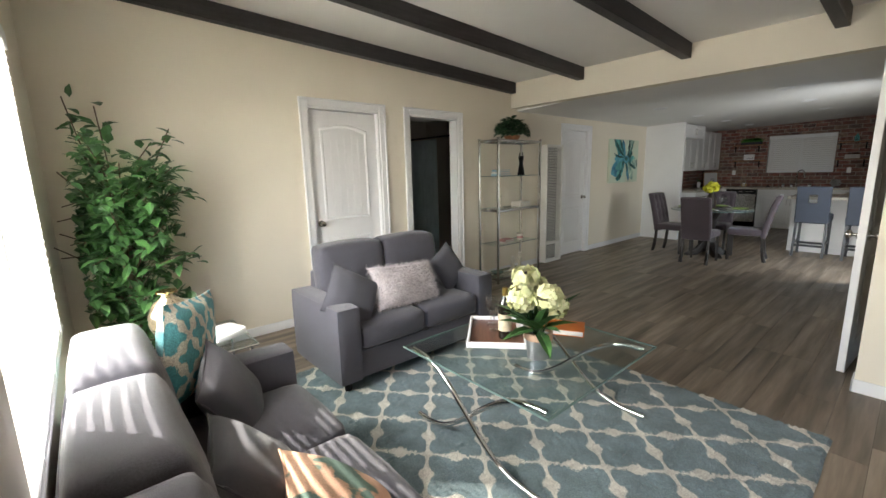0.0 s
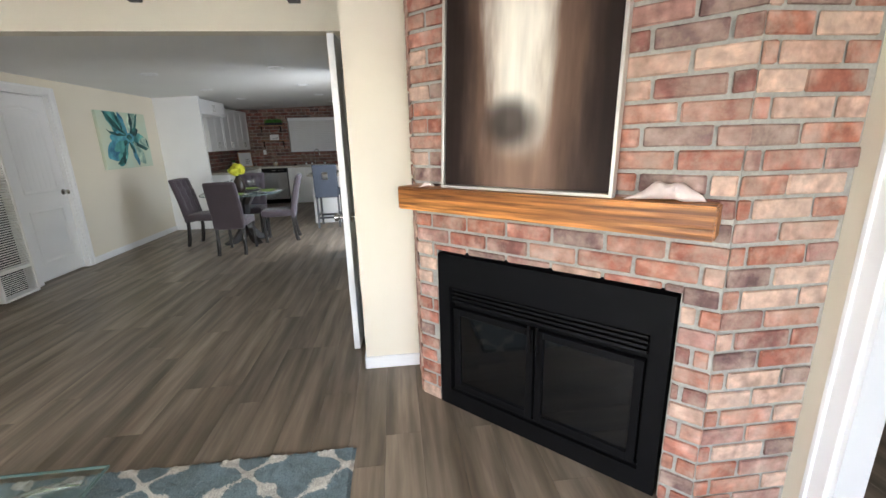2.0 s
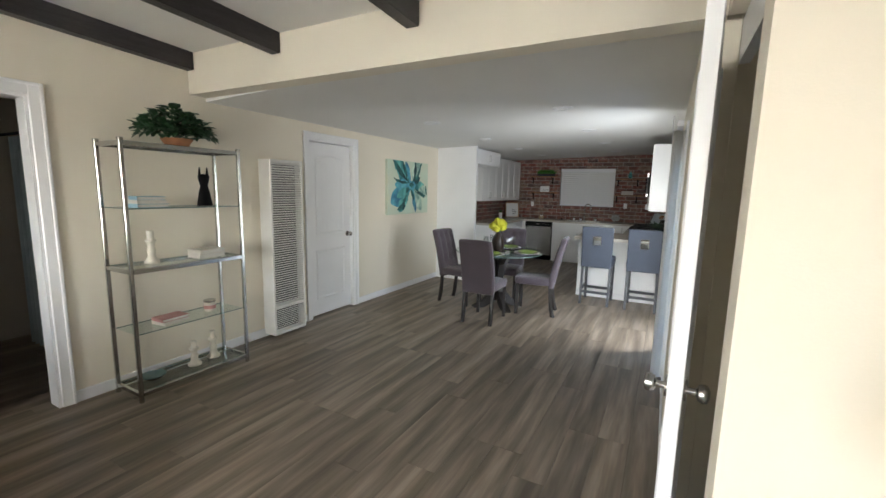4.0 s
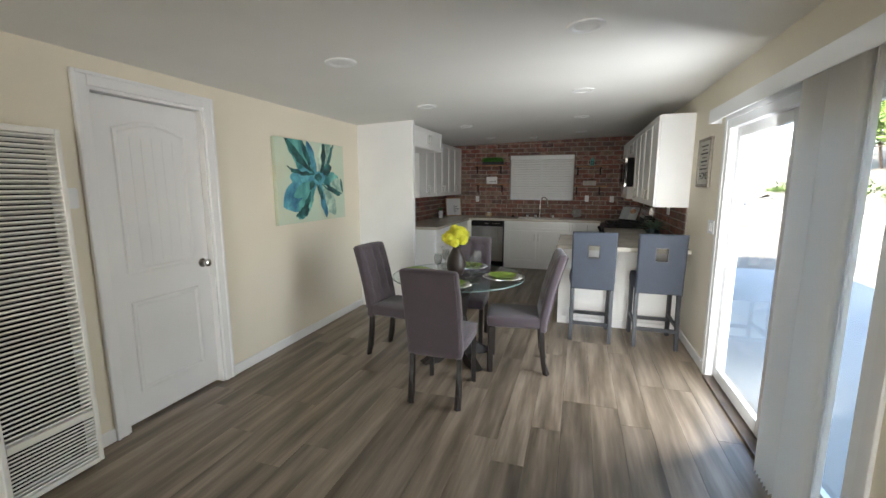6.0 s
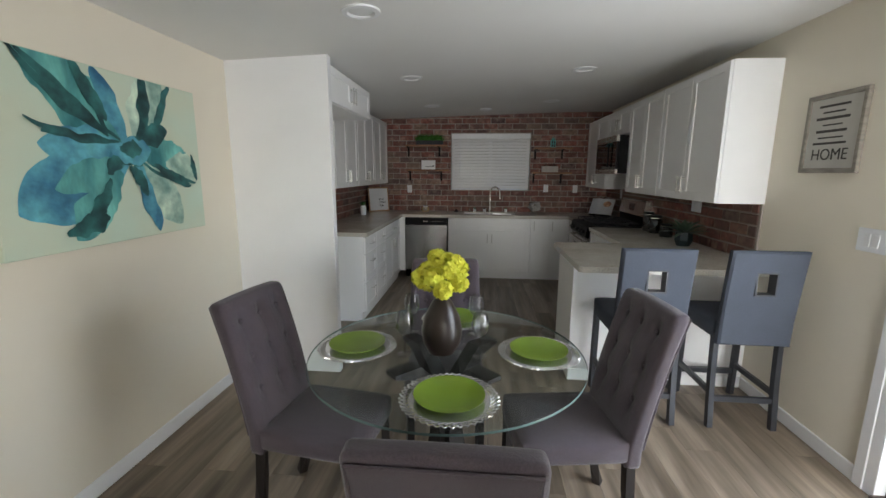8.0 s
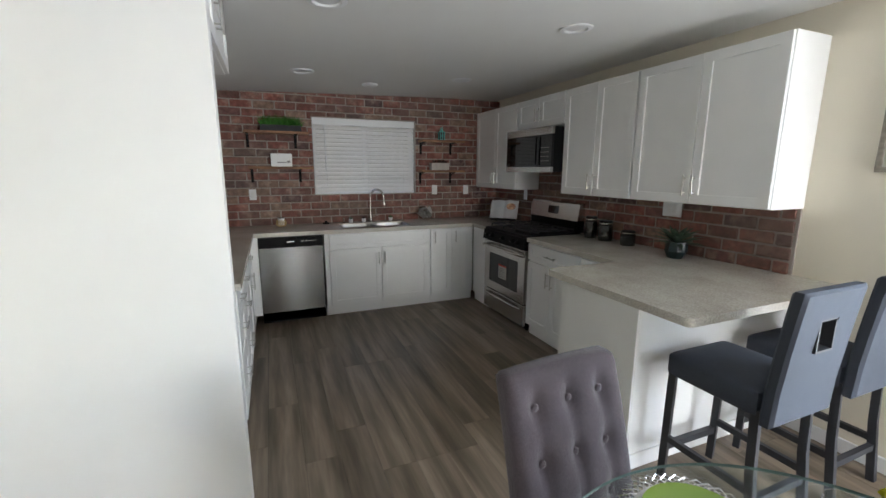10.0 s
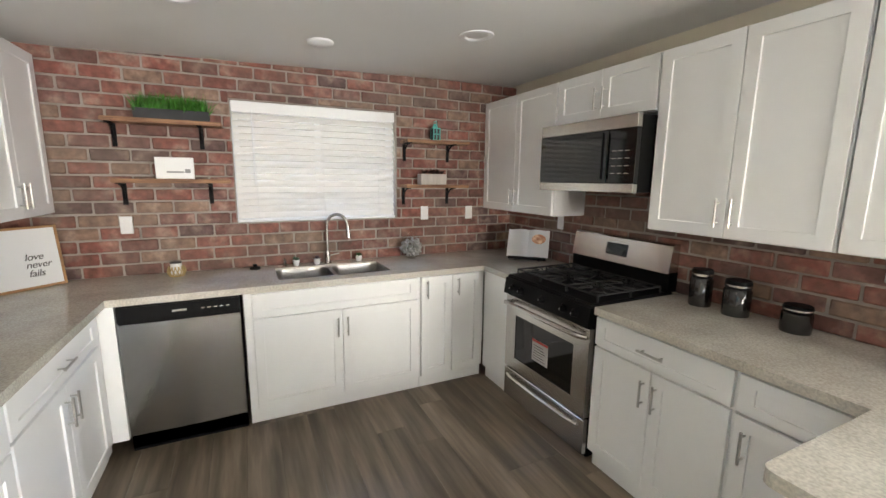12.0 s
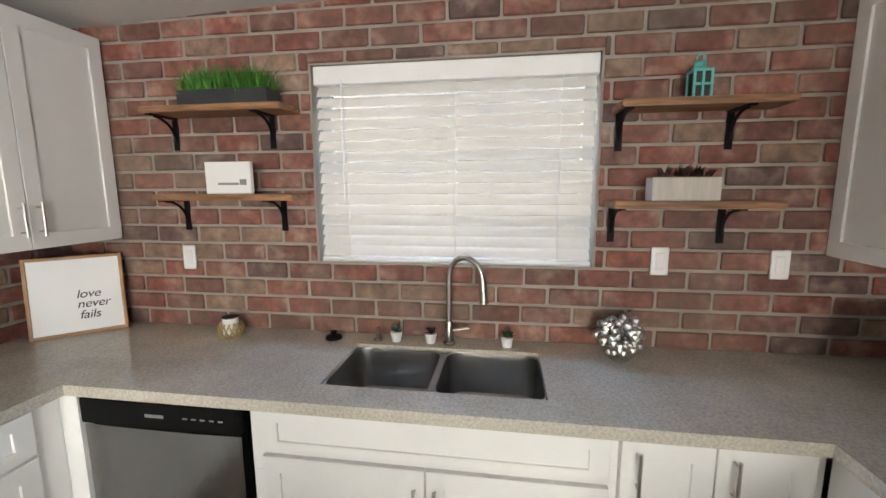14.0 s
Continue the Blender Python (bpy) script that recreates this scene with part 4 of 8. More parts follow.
# ficus in the corner
def ficus(m, rng):
    t = thing("ficus_tree", "tall leafy green artificial ficus in the corner", "potted tree", place=m)
    part("pot", lathe(bmesh.new(), [(0.0, 0.0), (0.12, 0.0), (0.15, 0.24), (0.135, 0.24), (0.13, 0.22), (0.0, 0.22)], sides=28), material("dark_basket", (0.05, 0.035, 0.025), 0.8, vary=0.3, scale=30, bump=0.6), t, smooth=True)
    trunk, crown = bmesh.new(), bmesh.new()
    for k in range(3):
        pts = [(0.03 * math.cos(2.1 * k + 3.4 * u), 0.03 * math.sin(2.1 * k + 3.4 * u), 0.2 + 0.85 * u) for u in np.linspace(0, 1, 14)]
        tube(trunk, pts, 0.013, 7)
    for i in range(76):
        a = rng.uniform(0, 2 * math.pi)
        z0 = rng.uniform(0.35, 1.15)
        reach = rng.uniform(0.18, 0.40) * (1.0 - 0.25 * abs(z0 - 0.9))
        end = Vector((reach * math.cos(a), reach * math.sin(a), z0 + rng.uniform(0.05, 0.62) - 0.15 * (z0 < 0.7)))
        if i == 0:
            end = Vector((0.30, 0.02, 1.66))
        if i == 1:
            end = Vector((-0.18, 0.10, 1.82))
        if i == 2:
            end = Vector((-0.05, -0.05, 1.76))
        start = Vector((0, 0, z0))
        mid = (start + end) / 2 + Vector((0, 0, 0.08))
        pts = [start, mid, end]
        tube(trunk, [start, start.lerp(mid, 0.5) + Vector((0, 0, 0.015)), mid, end], 0.0035, 5)
        n = rng.randint(22, 32)
        for j in range(n):
            u = 0.25 + 0.75 * j / n
            p = start.lerp(mid, u * 2) if u < 0.5 else mid.lerp(end, u * 2 - 1)
            d = Vector((rng.uniform(-1, 1), rng.uniform(-1, 1), rng.uniform(-0.9, 0.4))) + (end - start).normalized() * 0.5
            p = p + Vector((rng.uniform(-0.04, 0.04), rng.uniform(-0.04, 0.04), rng.uniform(-0.05, 0.03)))
            p.x, p.y, d.x = max(-0.22, p.x), min(0.40, p.y), (abs(d.x) if p.x < -0.15 else d.x)
            leaf(crown, p, d, Vector((rng.uniform(-0.3, 0.3), rng.uniform(-0.3, 0.3), 1)), rng.uniform(0.07, 0.115), rng.uniform(0.036, 0.058))
    part("trunk", trunk, BARK, t, "thin twisted brown stems", smooth=True)
    part("crown", crown, LEAF, t, "glossy pointed green leaves")
    return t


ficus(pose(-1.08, 2.66, 0) @ Matrix.Scale(1.06, 4), random.Random(12))

# side table and lamp
st = thing("side_table", "small chrome side table with a glass top", "side table", place=pose(-0.94, 1.88, 0))
part("tabletop", boxed(-0.30, 0.30, -0.25, 0.25, 0.545, 0.555, bevel=0.003, segments=1), TABLE_GLASS, st, "clear glass top")
part("rim", tube(bmesh.new(), [(-0.30, -0.25, 0.538), (0.30, -0.25, 0.538), (0.30, 0.25, 0.538), (-0.30, 0.25, 0.538)], 0.007, 8, closed=True), CHROME, st)
for x in (-0.27, 0.27):
    for y in (-0.22, 0.22):
        part("leg", rod(bmesh.new(), (x, y, 0), (x, y, 0.54), 0.010), CHROME, st)
lamp = thing("table_lamp", "round mercury glass lamp base on side table", "lamp", place=pose(-0.99, 1.90, 0.556))
part("base", lathe(bmesh.new(), [(0.0, 0.0), (0.06, 0.0), (0.06, 0.012), (0.03, 0.02), (0.035, 0.03), (0.08, 0.07), (0.10, 0.13), (0.098, 0.18), (0.07, 0.24), (0.03, 0.27), (0.025, 0.29), (0.0, 0.29)], sides=30),
     material("champagne_mercury_glass", (0.72, 0.60, 0.42), 0.14, 0.9, vary=0.25, scale=30), lamp, smooth=True)
part("rim", lathe(bmesh.new(), [(0.028, 0.288), (0.05, 0.293), (0.05, 0.302), (0.0, 0.302)], caps=False, sides=24), material("brass", (0.6, 0.42, 0.18), 0.25, 1.0), lamp, "brass collar", smooth=True)
dish = thing("napkin_stack", "folded white cloth on the glass side table", "cloth", place=pose(-0.76, 1.83, 0.556, 0, 0, 20))
part("cloth", soft_block(bmesh.new(), -0.09, 0.09, -0.08, 0.08, 0.0, 0.05, 0.015, 0.01), WHITE, dish, smooth=True)

# ---- fireplace ----
DIAG = pose(1.97, -0.86, 0, 0, 0, -135)
MANTEL = material("golden_stained_pine", (0.22, 0.070, 0.018), 0.42, vary=0.40, scale=3, grain=0.6, grain_scale=9, stretch=(0.5, 12, 12), second=(0.52, 0.215, 0.055), bump=0.5, bump_scale=9)
mantel = thing("mantel_shelf", "thick golden stained pine beam mantel on brick", "mantel", place=DIAG @ pose(0, 0, 0))
bm = boxed(-0.02, 1.345, -0.125, 0.012, 1.115, 1.227, bevel=0.006)
part("beam", bm, MANTEL, mantel)
fire = thing("fireplace_insert", "black steel fireplace insert with glass doors", "fireplace", place=DIAG)
FB0, FB1, FBZ = 0.145, 1.25, 0.88
bm = sheet((FB0, FB0 + 0.07, FB1 - 0.07, FB1), (0.004, 0.10, FBZ - 0.17, FBZ), lambda x, z: not (FB0 + 0.07 < x < FB1 - 0.07 and 0.10 < z < FBZ - 0.17),
           lambda x, z, k: (x, (0.03, -0.02)[k], z))
part("surround", bm, BLACK, fire)
for i in range(4):
    z = FBZ - 0.195 - 0.022 * i
    bm = boxed(FB0 + 0.08, FB1 - 0.08, -0.012, 0.018, z, z + 0.009)
    bmesh.ops.rotate(bm, verts=bm.verts, cent=(0, 0, z), matrix=Matrix.Rotation(radians(-25), 3, "X"))
    part("louvre", bm, BLACK, fire)
DARKGLASS = material("smoked_fire_glass", (0.004, 0.0045, 0.005), 0.06)
mid = (FB0 + FB1) / 2
for a, b in ((FB0 + 0.085, mid - 0.006), (mid + 0.006, FB1 - 0.085)):
    bm = bmesh.new()
    for p, q, low, high in ((a, a + 0.035, 0.115, 0.59), (b - 0.035, b, 0.115, 0.59), (a + 0.035, b - 0.035, 0.115, 0.15), (a + 0.035, b - 0.035, 0.555, 0.59)):
        box(bm, p, q, -0.008, 0.02, low, high, bevel=0.002, segments=1)
    d = part("glass_door", bm, BLACK, fire)
    part("pane", boxed(a + 0.035, b - 0.035, 0.004, 0.009, 0.15, 0.555), DARKGLASS, d, "smoked glass pane")
    part("handle", rod(bmesh.new(), (mid + (0.02 if a > mid else -0.02), -0.03, 0.48), (mid + (0.02 if a > mid else -0.02), -0.03, 0.62), 0.007), BLACK, d)
part("lower_grille", boxed(FB0 + 0.075, FB1 - 0.075, 0.0, 0.02, 0.10, 0.112), BLACK, fire)
part("firebox", boxed(FB0 + 0.02, FB1 - 0.02, 0.03, 0.40, 0.02, FBZ - 0.02), BLACK, fire)

# framed picture leaning on the mantel
def wash_picture(name):
    """Dark brown canvas with a soft pale wedge narrowing downwards to a dark blot."""
    m = material(name, (0.03, 0.02, 0.017), 0.6, vary=0.12, scale=4, stretch=(6, 1, 0.6), bump=0.05, bump_scale=300)
    n, k = m.node_tree.nodes, m.node_tree.links
    where, split = n.new("ShaderNodeTexCoord"), n.new("ShaderNodeSeparateXYZ")
    k.new(where.outputs["Object"], split.inputs[0])
    def op(kind, a, c):
        o = n.new("ShaderNodeMath")
        o.operation = kind
        for i, v in enumerate((a, c)):
            if isinstance(v, (int, float)):
                o.inputs[i].default_value = v
            else:
                k.new(v, o.inputs[i])
        return o.outputs[0]
    smear = n.new("ShaderNodeTexNoise")
    smear.inputs["Scale"].default_value, smear.inputs["Detail"].default_value = 5, 6
    mp = n.new("ShaderNodeMapping")
    mp.inputs["Scale"].default_value = (3.0, 1, 0.5)
    k.new(where.outputs["Object"], mp.inputs[0]), k.new(mp.outputs[0], smear.inputs[0])
    wob = op("MULTIPLY", op("SUBTRACT", smear.outputs["Fac"], 0.5), 0.16)
    x = op("ADD", split.outputs["X"], wob)
    def band(centre, half_low, half_high, soft):
        half = op("ADD", op("MULTIPLY", split.outputs["Z"], half_high - half_low), half_low)
        d = op("ABSOLUTE", op("SUBTRACT", x, centre), 0.0)
        r = n.new("ShaderNodeMapRange")
        r.interpolation_type = "SMOOTHSTEP"
        r.inputs["From Min"].default_value, r.inputs["From Max"].default_value = -soft, soft
        r.inputs["To Min"].default_value, r.inputs["To Max"].default_value = 1, 0
        k.new(op("SUBTRACT", d, half), r.inputs["Value"])
        return r.outputs[0]
    cut = n.new("ShaderNodeMapRange")
    cut.interpolation_type = "SMOOTHSTEP"
    cut.inputs["From Min"].default_value, cut.inputs["From Max"].default_value = 0.10, 0.34
    k.new(split.outputs["Z"], cut.inputs["Value"])
    brown = op("MULTIPLY", band(0.40, 0.17, 0.24, 0.13), 0.95)
    pale = op("MULTIPLY", band(0.385, 0.06, 0.165, 0.07), cut.outputs[0])
    across, along = op("DIVIDE", op("SUBTRACT", op("ADD", split.outputs["X"], op("MULTIPLY", wob, 0.5)), 0.345), 0.13), op("DIVIDE", op("SUBTRACT", split.outputs["Z"], 0.28), 0.11)
    blot = n.new("ShaderNodeMapRange")
    blot.interpolation_type = "SMOOTHSTEP"
    blot.inputs["From Min"].default_value, blot.inputs["From Max"].default_value = 0.1, 1.5
    blot.inputs["To Min"].default_value, blot.inputs["To Max"].default_value = 0.93, 0.0
    k.new(op("ADD", op("MULTIPLY", across, across), op("MULTIPLY", along, along)), blot.inputs["Value"])
    one, two, three = n.new("ShaderNodeMix"), n.new("ShaderNodeMix"), n.new("ShaderNodeMix")
    for q in (one, two, three):
        q.data_type = "RGBA"
    hue = next(q for q in n if q.type == "HUE_SAT")
    one.inputs["A"].default_value, one.inputs["B"].default_value = (0.024, 0.015, 0.013, 1), (0.25, 0.155, 0.11, 1)
    two.inputs["B"].default_value = (0.84, 0.78, 0.68, 1)
    k.new(brown, one.inputs["Factor"]), k.new(one.outputs["Result"], two.inputs["A"]), k.new(pale, two.inputs["Factor"])
    three.inputs["B"].default_value = (0.05, 0.036, 0.03, 1)
    k.new(two.outputs["Result"], three.inputs["A"]), k.new(blot.outputs[0], three.inputs["Factor"])
    k.new(three.outputs["Result"], hue.inputs["Color"]), k.new(hue.outputs[0], n["Principled BSDF"].inputs["Base Color"])
    n["Principled BSDF"].inputs["Specular IOR Level"].default_value = 0.15
    return m


PW, PH = 0.785, 1.08
pic = thing("framed_picture", "large dark brown and cream canvas in silver frame", "picture", place=DIAG @ pose(0.232, -0.078, 1.228, -3.2, 0, 0))
part("canvas", boxed(0.018, PW - 0.018, 0.004, 0.03, 0.018, PH - 0.018), wash_picture("brown_wash_canvas"), pic)
bm = bmesh.new()
for a, b, low, high in ((0, 0.014, 0, PH), (PW - 0.014, PW, 0, PH), (0.014, PW - 0.014, 0, 0.014), (0.014, PW - 0.014, PH - 0.014, PH)):
    box(bm, a, b, -0.008, 0.034, low, high, bevel=0.002, segments=1)
part("frame", bm, material("champagne_silver_frame", (0.62, 0.60, 0.55), 0.35, 0.5, vary=0.1), pic, "thin silver frame")
SHELL = material("pale_seashell", (0.74, 0.62, 0.58), 0.5, vary=0.15, scale=25, bump=0.3, bump_scale=60)


def conch(m, length, label):
    s = thing("seashell", label, "seashell", place=m)
    bm = bmesh.new()
    rings = []
    for i in range(17):
        u = i / 16
        r = length * (0.17 * math.sin(math.pi * u ** 1.4) ** 0.9) + 0.002
        r *= 1 + 0.10 * math.sin(u * 21)
        ring = []
        for j in range(14):
            t = 2 * math.pi * j / 14
            flare = 1 + 0.7 * max(0, math.cos(t - 5 * u)) ** 3 * math.sin(math.pi * u)
            ring.append(bm.verts.new(((u - 0.5) * length, 0.75 * r * flare * math.cos(t), max(0.0, r * 0.75 + 0.62 * r * flare * math.sin(t)))))
        rings.append(ring)
    for a, b in zip(rings, rings[1:]):
        for j in range(14):
            bm.faces.new((a[j], a[(j + 1) % 14], b[(j + 1) % 14], b[j]))
    bm.faces.new(rings[0][::-1]), bm.faces.new(rings[-1])
    part("shell", bm, SHELL, s, smooth=True)


conch(DIAG @ pose(1.18, -0.06, 1.228, 0, 0, 8), 0.25, "large pale pink conch shell on the mantel")
conch(DIAG @ pose(0.145, -0.085, 1.228, 0, 0, 60), 0.08, "small cream seashell on the mantel end")

# ---- etagere ----
et = thing("etagere", "chrome etagere with glass shelves against cream wall", "shelf unit", place=pose(2.63, 2.80, 0))
POST = material("polished_nickel_tube", (0.46, 0.46, 0.45), 0.16, 1.0, vary=0.08, scale=12)
EW, ED, EH = 0.84, 0.32, 1.83
for x in (0, EW):
    for y in (0, ED):
        p = part("post", boxed(x - 0.0125, x + 0.0125, y - 0.0125, y + 0.0125, 0, EH, bevel=0.003, segments=1), POST, et)
        part("finial", boxed(x - 0.0145, x + 0.0145, y - 0.0145, y + 0.0145, EH - 0.012, EH + 0.004, bevel=0.002, segments=1), POST, p)
for z in (0.045, 0.925, 1.785):
    bm = bmesh.new()
    for a, b, c, d in ((0.0125, EW - 0.0125, -0.011, 0.011), (0.0125, EW - 0.0125, ED - 0.011, ED + 0.011), (-0.011, 0.011, 0.0125, ED - 0.0125), (EW - 0.011, EW + 0.011, 0.0125, ED - 0.0125)):
        box(bm, a, b, c, d, z, z + 0.03, bevel=0.002, segments=1)
    part("rail", bm, POST, et)
SHELVES = (0.077, 0.495, 0.957, 1.372, 1.817)
for z in SHELVES:
    g = part("glass_shelf", boxed(0.014, EW - 0.014, 0.014, ED - 0.014, z - 0.008, z - 0.001), TABLE_GLASS, et, "clear glass shelf")
    g.visible_shadow = False
    part("shelf_edge", box(boxed(0.014, EW - 0.014, 0.0125, 0.0138, z - 0.008, z - 0.001), 0.014, EW - 0.014, ED - 0.0138, ED - 0.0125, z - 0.008, z - 0.001), EDGE_GLASS, g)
EX, EY = 2.63, 2.80
pot = thing("ivy_plant", "bushy dark ivy in a terracotta bowl", "potted plant", place=pose(EX + 0.45, EY + 0.16, SHELVES[4]))
part("pot", lathe(bmesh.new(), [(0.0, 0.0), (0.07, 0.0), (0.11, 0.06), (0.10, 0.06), (0.0, 0.05)], sides=24), material("terracotta", (0.36, 0.15, 0.07), 0.8, vary=0.2, scale=14), pot, smooth=True)
bm, r2 = bmesh.new(), random.Random(7)
for i in range(420):
    a, b = r2.uniform(0, 2 * math.pi), r2.uniform(0.02, 1)
    p = Vector((0.24 * math.cos(a) * b ** 0.5, 0.13 * math.sin(a) * b ** 0.5, 0.06 + 0.22 * (1 - b * 0.75) * r2.uniform(0.25, 1.1)))
    leaf(bm, p, Vector((math.cos(a), math.sin(a), r2.uniform(-0.5, 1.0))), Vector((0, 0, 1)), r2.uniform(0.06, 0.095), r2.uniform(0.045, 0.07))
part("leaves", bm, LEAF_DARK, pot, "dark green ivy leaves")
BLUEBOOK = material("pale_blue_cover", (0.30, 0.48, 0.56), 0.6, vary=0.08)
IVORY = material("ivory_cover", (0.68, 0.64, 0.56), 0.6, vary=0.08)
ROSE = material("rose_cover", (0.45, 0.22, 0.20), 0.6, vary=0.15)
for i, (mt, lab) in enumerate(((BLUEBOOK, "pale blue book in a stack on glass shelf"), (IVORY, "ivory book in a stack on glass shelf"), (BLUEBOOK, "pale blue book in a stack on glass shelf"))):
    book(pose(EX + 0.20, EY + 0.13, SHELVES[3] + 0.026 * i, 0, 0, 4 - 5 * i), 0.22 - 0.02 * i, 0.15, 0.025, mt, lab, "books on the etagere")
for i, mt in enumerate((IVORY, IVORY)):
    book(pose(EX + 0.62, EY + 0.14, SHELVES[2] + 0.034 * i, 0, 0, 3 * i), 0.22, 0.16, 0.033, mt, "thick ivory book in a stack on glass shelf", "books on the etagere")
for i, mt in enumerate((IVORY, ROSE)):
    book(pose(EX + 0.30, EY + 0.13, SHELVES[1] + 0.024 * i, 0, 0, 10 - 8 * i), 0.20, 0.14, 0.023, mt, ("ivory" if mt is IVORY else "rose") + " covered book lying on a low glass shelf", "books on the etagere")
torso = thing("dress_form_figurine", "small black ornamental dress form on glass shelf", "figurine", place=pose(EX + 0.64, EY + 0.16, SHELVES[3]))
bm = lathe(bmesh.new(), [(0.0, 0.0), (0.062, 0.0), (0.06, 0.02), (0.045, 0.10), (0.03, 0.16), (0.042, 0.205), (0.048, 0.235), (0.03, 0.25), (0.0, 0.252)], sides=20, squash=0.6)
for x in (-0.032, 0.032):
    tube(bm, [(x, 0.012, 0.235), (x * 0.95, 0, 0.30), (x, -0.012, 0.235)], 0.006, 6)
part("form", bm, BLACK, torso, smooth=True)
IVORYC = material("ivory_ceramic", (0.66, 0.62, 0.52), 0.4, vary=0.1, scale=20)


def candlestick(m, h, label):
    c = thing("candlestick", label, "candlestick", place=m)
    part("base", lathe(bmesh.new(), [(0.0, 0.0), (0.05, 0.0), (0.05, 0.015), (0.035, 0.03), (0.024, 0.06), (0.03, h * 0.4), (0.02, h * 0.5), (0.026, h * 0.62), (0.036, h * 0.68), (0.034, h * 0.72), (0.0, h * 0.72)], sides=24), IVORYC, c, smooth=True)
    part("candle", lathe(bmesh.new(), [(0.0, h * 0.72), (0.022, h * 0.72), (0.022, h), (0.0, h)], sides=20), IVORYC, c, "ivory candle", smooth=True)


candlestick(pose(EX + 0.22, EY + 0.17, SHELVES[2]), 0.24, "ivory ceramic candlestick on the glass shelf")
candlestick(pose(EX + 0.47, EY + 0.15, SHELVES[0]), 0.20, "ivory ceramic candlestick on the bottom shelf")
candlestick(pose(EX + 0.65, EY + 0.18, SHELVES[0]), 0.23, "tall ivory ceramic candlestick on the bottom shelf")
jar = thing("candle_jar", "small rose banded white candle jar on shelf", "candle", place=pose(EX + 0.63, EY + 0.16, SHELVES[1]))
part("jar", lathe(bmesh.new(), [(0.0, 0.0), (0.042, 0.0), (0.044, 0.075), (0.0, 0.075)], sides=24), IVORYC, jar, smooth=True)
part("label", lathe(bmesh.new(), [(0.0447, 0.02), (0.0447, 0.05)], caps=False, sides=24), ROSE, jar, "rose paper band")
part("lid", lathe(bmesh.new(), [(0.046, 0.076), (0.046, 0.092), (0.0, 0.094)], sides=24), NICKEL, jar, smooth=True)
bowl = thing("glass_dish", "small clear glass dish on the bottom shelf", "dish", place=pose(EX + 0.16, EY + 0.16, SHELVES[0]))
part("dish", lathe(bmesh.new(), [(0.0, 0.0), (0.04, 0.0), (0.09, 0.035), (0.085, 0.036), (0.038, 0.006), (0.0, 0.006)], sides=24), EDGE_GLASS, bowl, smooth=True)

# ---- wall heater ----
ENAMEL = material("cream_heater_enamel", (0.74, 0.73, 0.69), 0.4, vary=0.05, scale=6)
ht = thing("wall_heater", "tall cream gas wall heater with louvred grille", "heater", place=pose(3.97, 3.20, 0))
HW, HD, HH = 0.41, 0.165, 1.80
bm = bmesh.new()
box(bm, 0, 0.025, -HD, 0, 0.03, HH, bevel=0.004, segments=1)
box(bm, HW - 0.025, HW, -HD, 0, 0.03, HH, bevel=0.004, segments=1)
box(bm, 0.025, HW - 0.025, -HD, 0, HH - 0.03, HH, bevel=0.003, segments=1)
box(bm, 0.025, HW - 0.025, -HD, 0, 0.30, 0.335)
box(bm, 0.025, HW - 0.025, -HD, 0, 0.03, 0.055)
box(bm, 0.025, HW - 0.025, -0.05, 0, 0.055, HH - 0.03)
part("cabinet", bm, ENAMEL, ht)
# black sheet over the enamel back: the shade between the louvres, put in as colour
part("hollow", boxed(0.026, HW - 0.026, -0.075, -0.051, 0.056, HH - 0.031), BLACK, ht, "black sheet standing in for shade behind the louvres")
for z0, z1, step in ((0.345, HH - 0.04, 0.0235), (0.062, 0.295, 0.0195)):
    z = z0
    while z < z1:
        bm = boxed(0.026, HW - 0.026, -HD + 0.002, -HD + 0.024, z, z + step * 0.36)
        bmesh.ops.rotate(bm, verts=bm.verts, cent=(0, -HD + 0.01, z), matrix=Matrix.Rotation(radians(-24), 3, "X"))
        part("louvre", bm, ENAMEL, ht)
        z += step
# ---- dining area ----
PLUM = material("plum_grey_linen", (0.068, 0.052, 0.062), 0.92, vary=0.07, scale=5, grain=0.28, grain_scale=300, bump=0.45, bump_scale=450, sheen=0.25)
STOOLCLOTH = material("blue_grey_leatherette", (0.046, 0.055, 0.075), 0.8, vary=0.08, scale=6, grain=0.1, grain_scale=200, bump=0.3, bump_scale=300)
STOOLWOOD = material("blue_black_wood", (0.028, 0.030, 0.036), 0.4, vary=0.2, scale=6)

# flower canvas on the wall
CANVAS = material("pale_mint_canvas", (0.64, 0.66, 0.50), 0.8, second=(0.52, 0.64, 0.52), scale=3.0, vary=0.05, bump=0.25, bump_scale=260)
TEALS = [material("teal_wash", (0.03, 0.22, 0.24), 0.7, second=(0.16, 0.46, 0.40), scale=7, vary=0.3, grain=0.2, grain_scale=30, stretch=(1, 1, 0.4)),
         material("blue_wash", (0.03, 0.17, 0.32), 0.7, second=(0.12, 0.40, 0.44), scale=6, vary=0.35, grain=0.2, grain_scale=26),
         material("dark_green_wash", (0.006, 0.045, 0.05), 0.7, second=(0.03, 0.16, 0.15), scale=9, vary=0.4)]
art = thing("flower_canvas", "unframed canvas of a teal and blue flower", "painting", place=pose(6.05, 3.20, 1.165))
AW, AH = 1.12, 0.79
part("canvas", boxed(0, AW, -0.042, -0.003, 0, AH, bevel=0.003, segments=1), CANVAS, art)
lift = [0.0432]


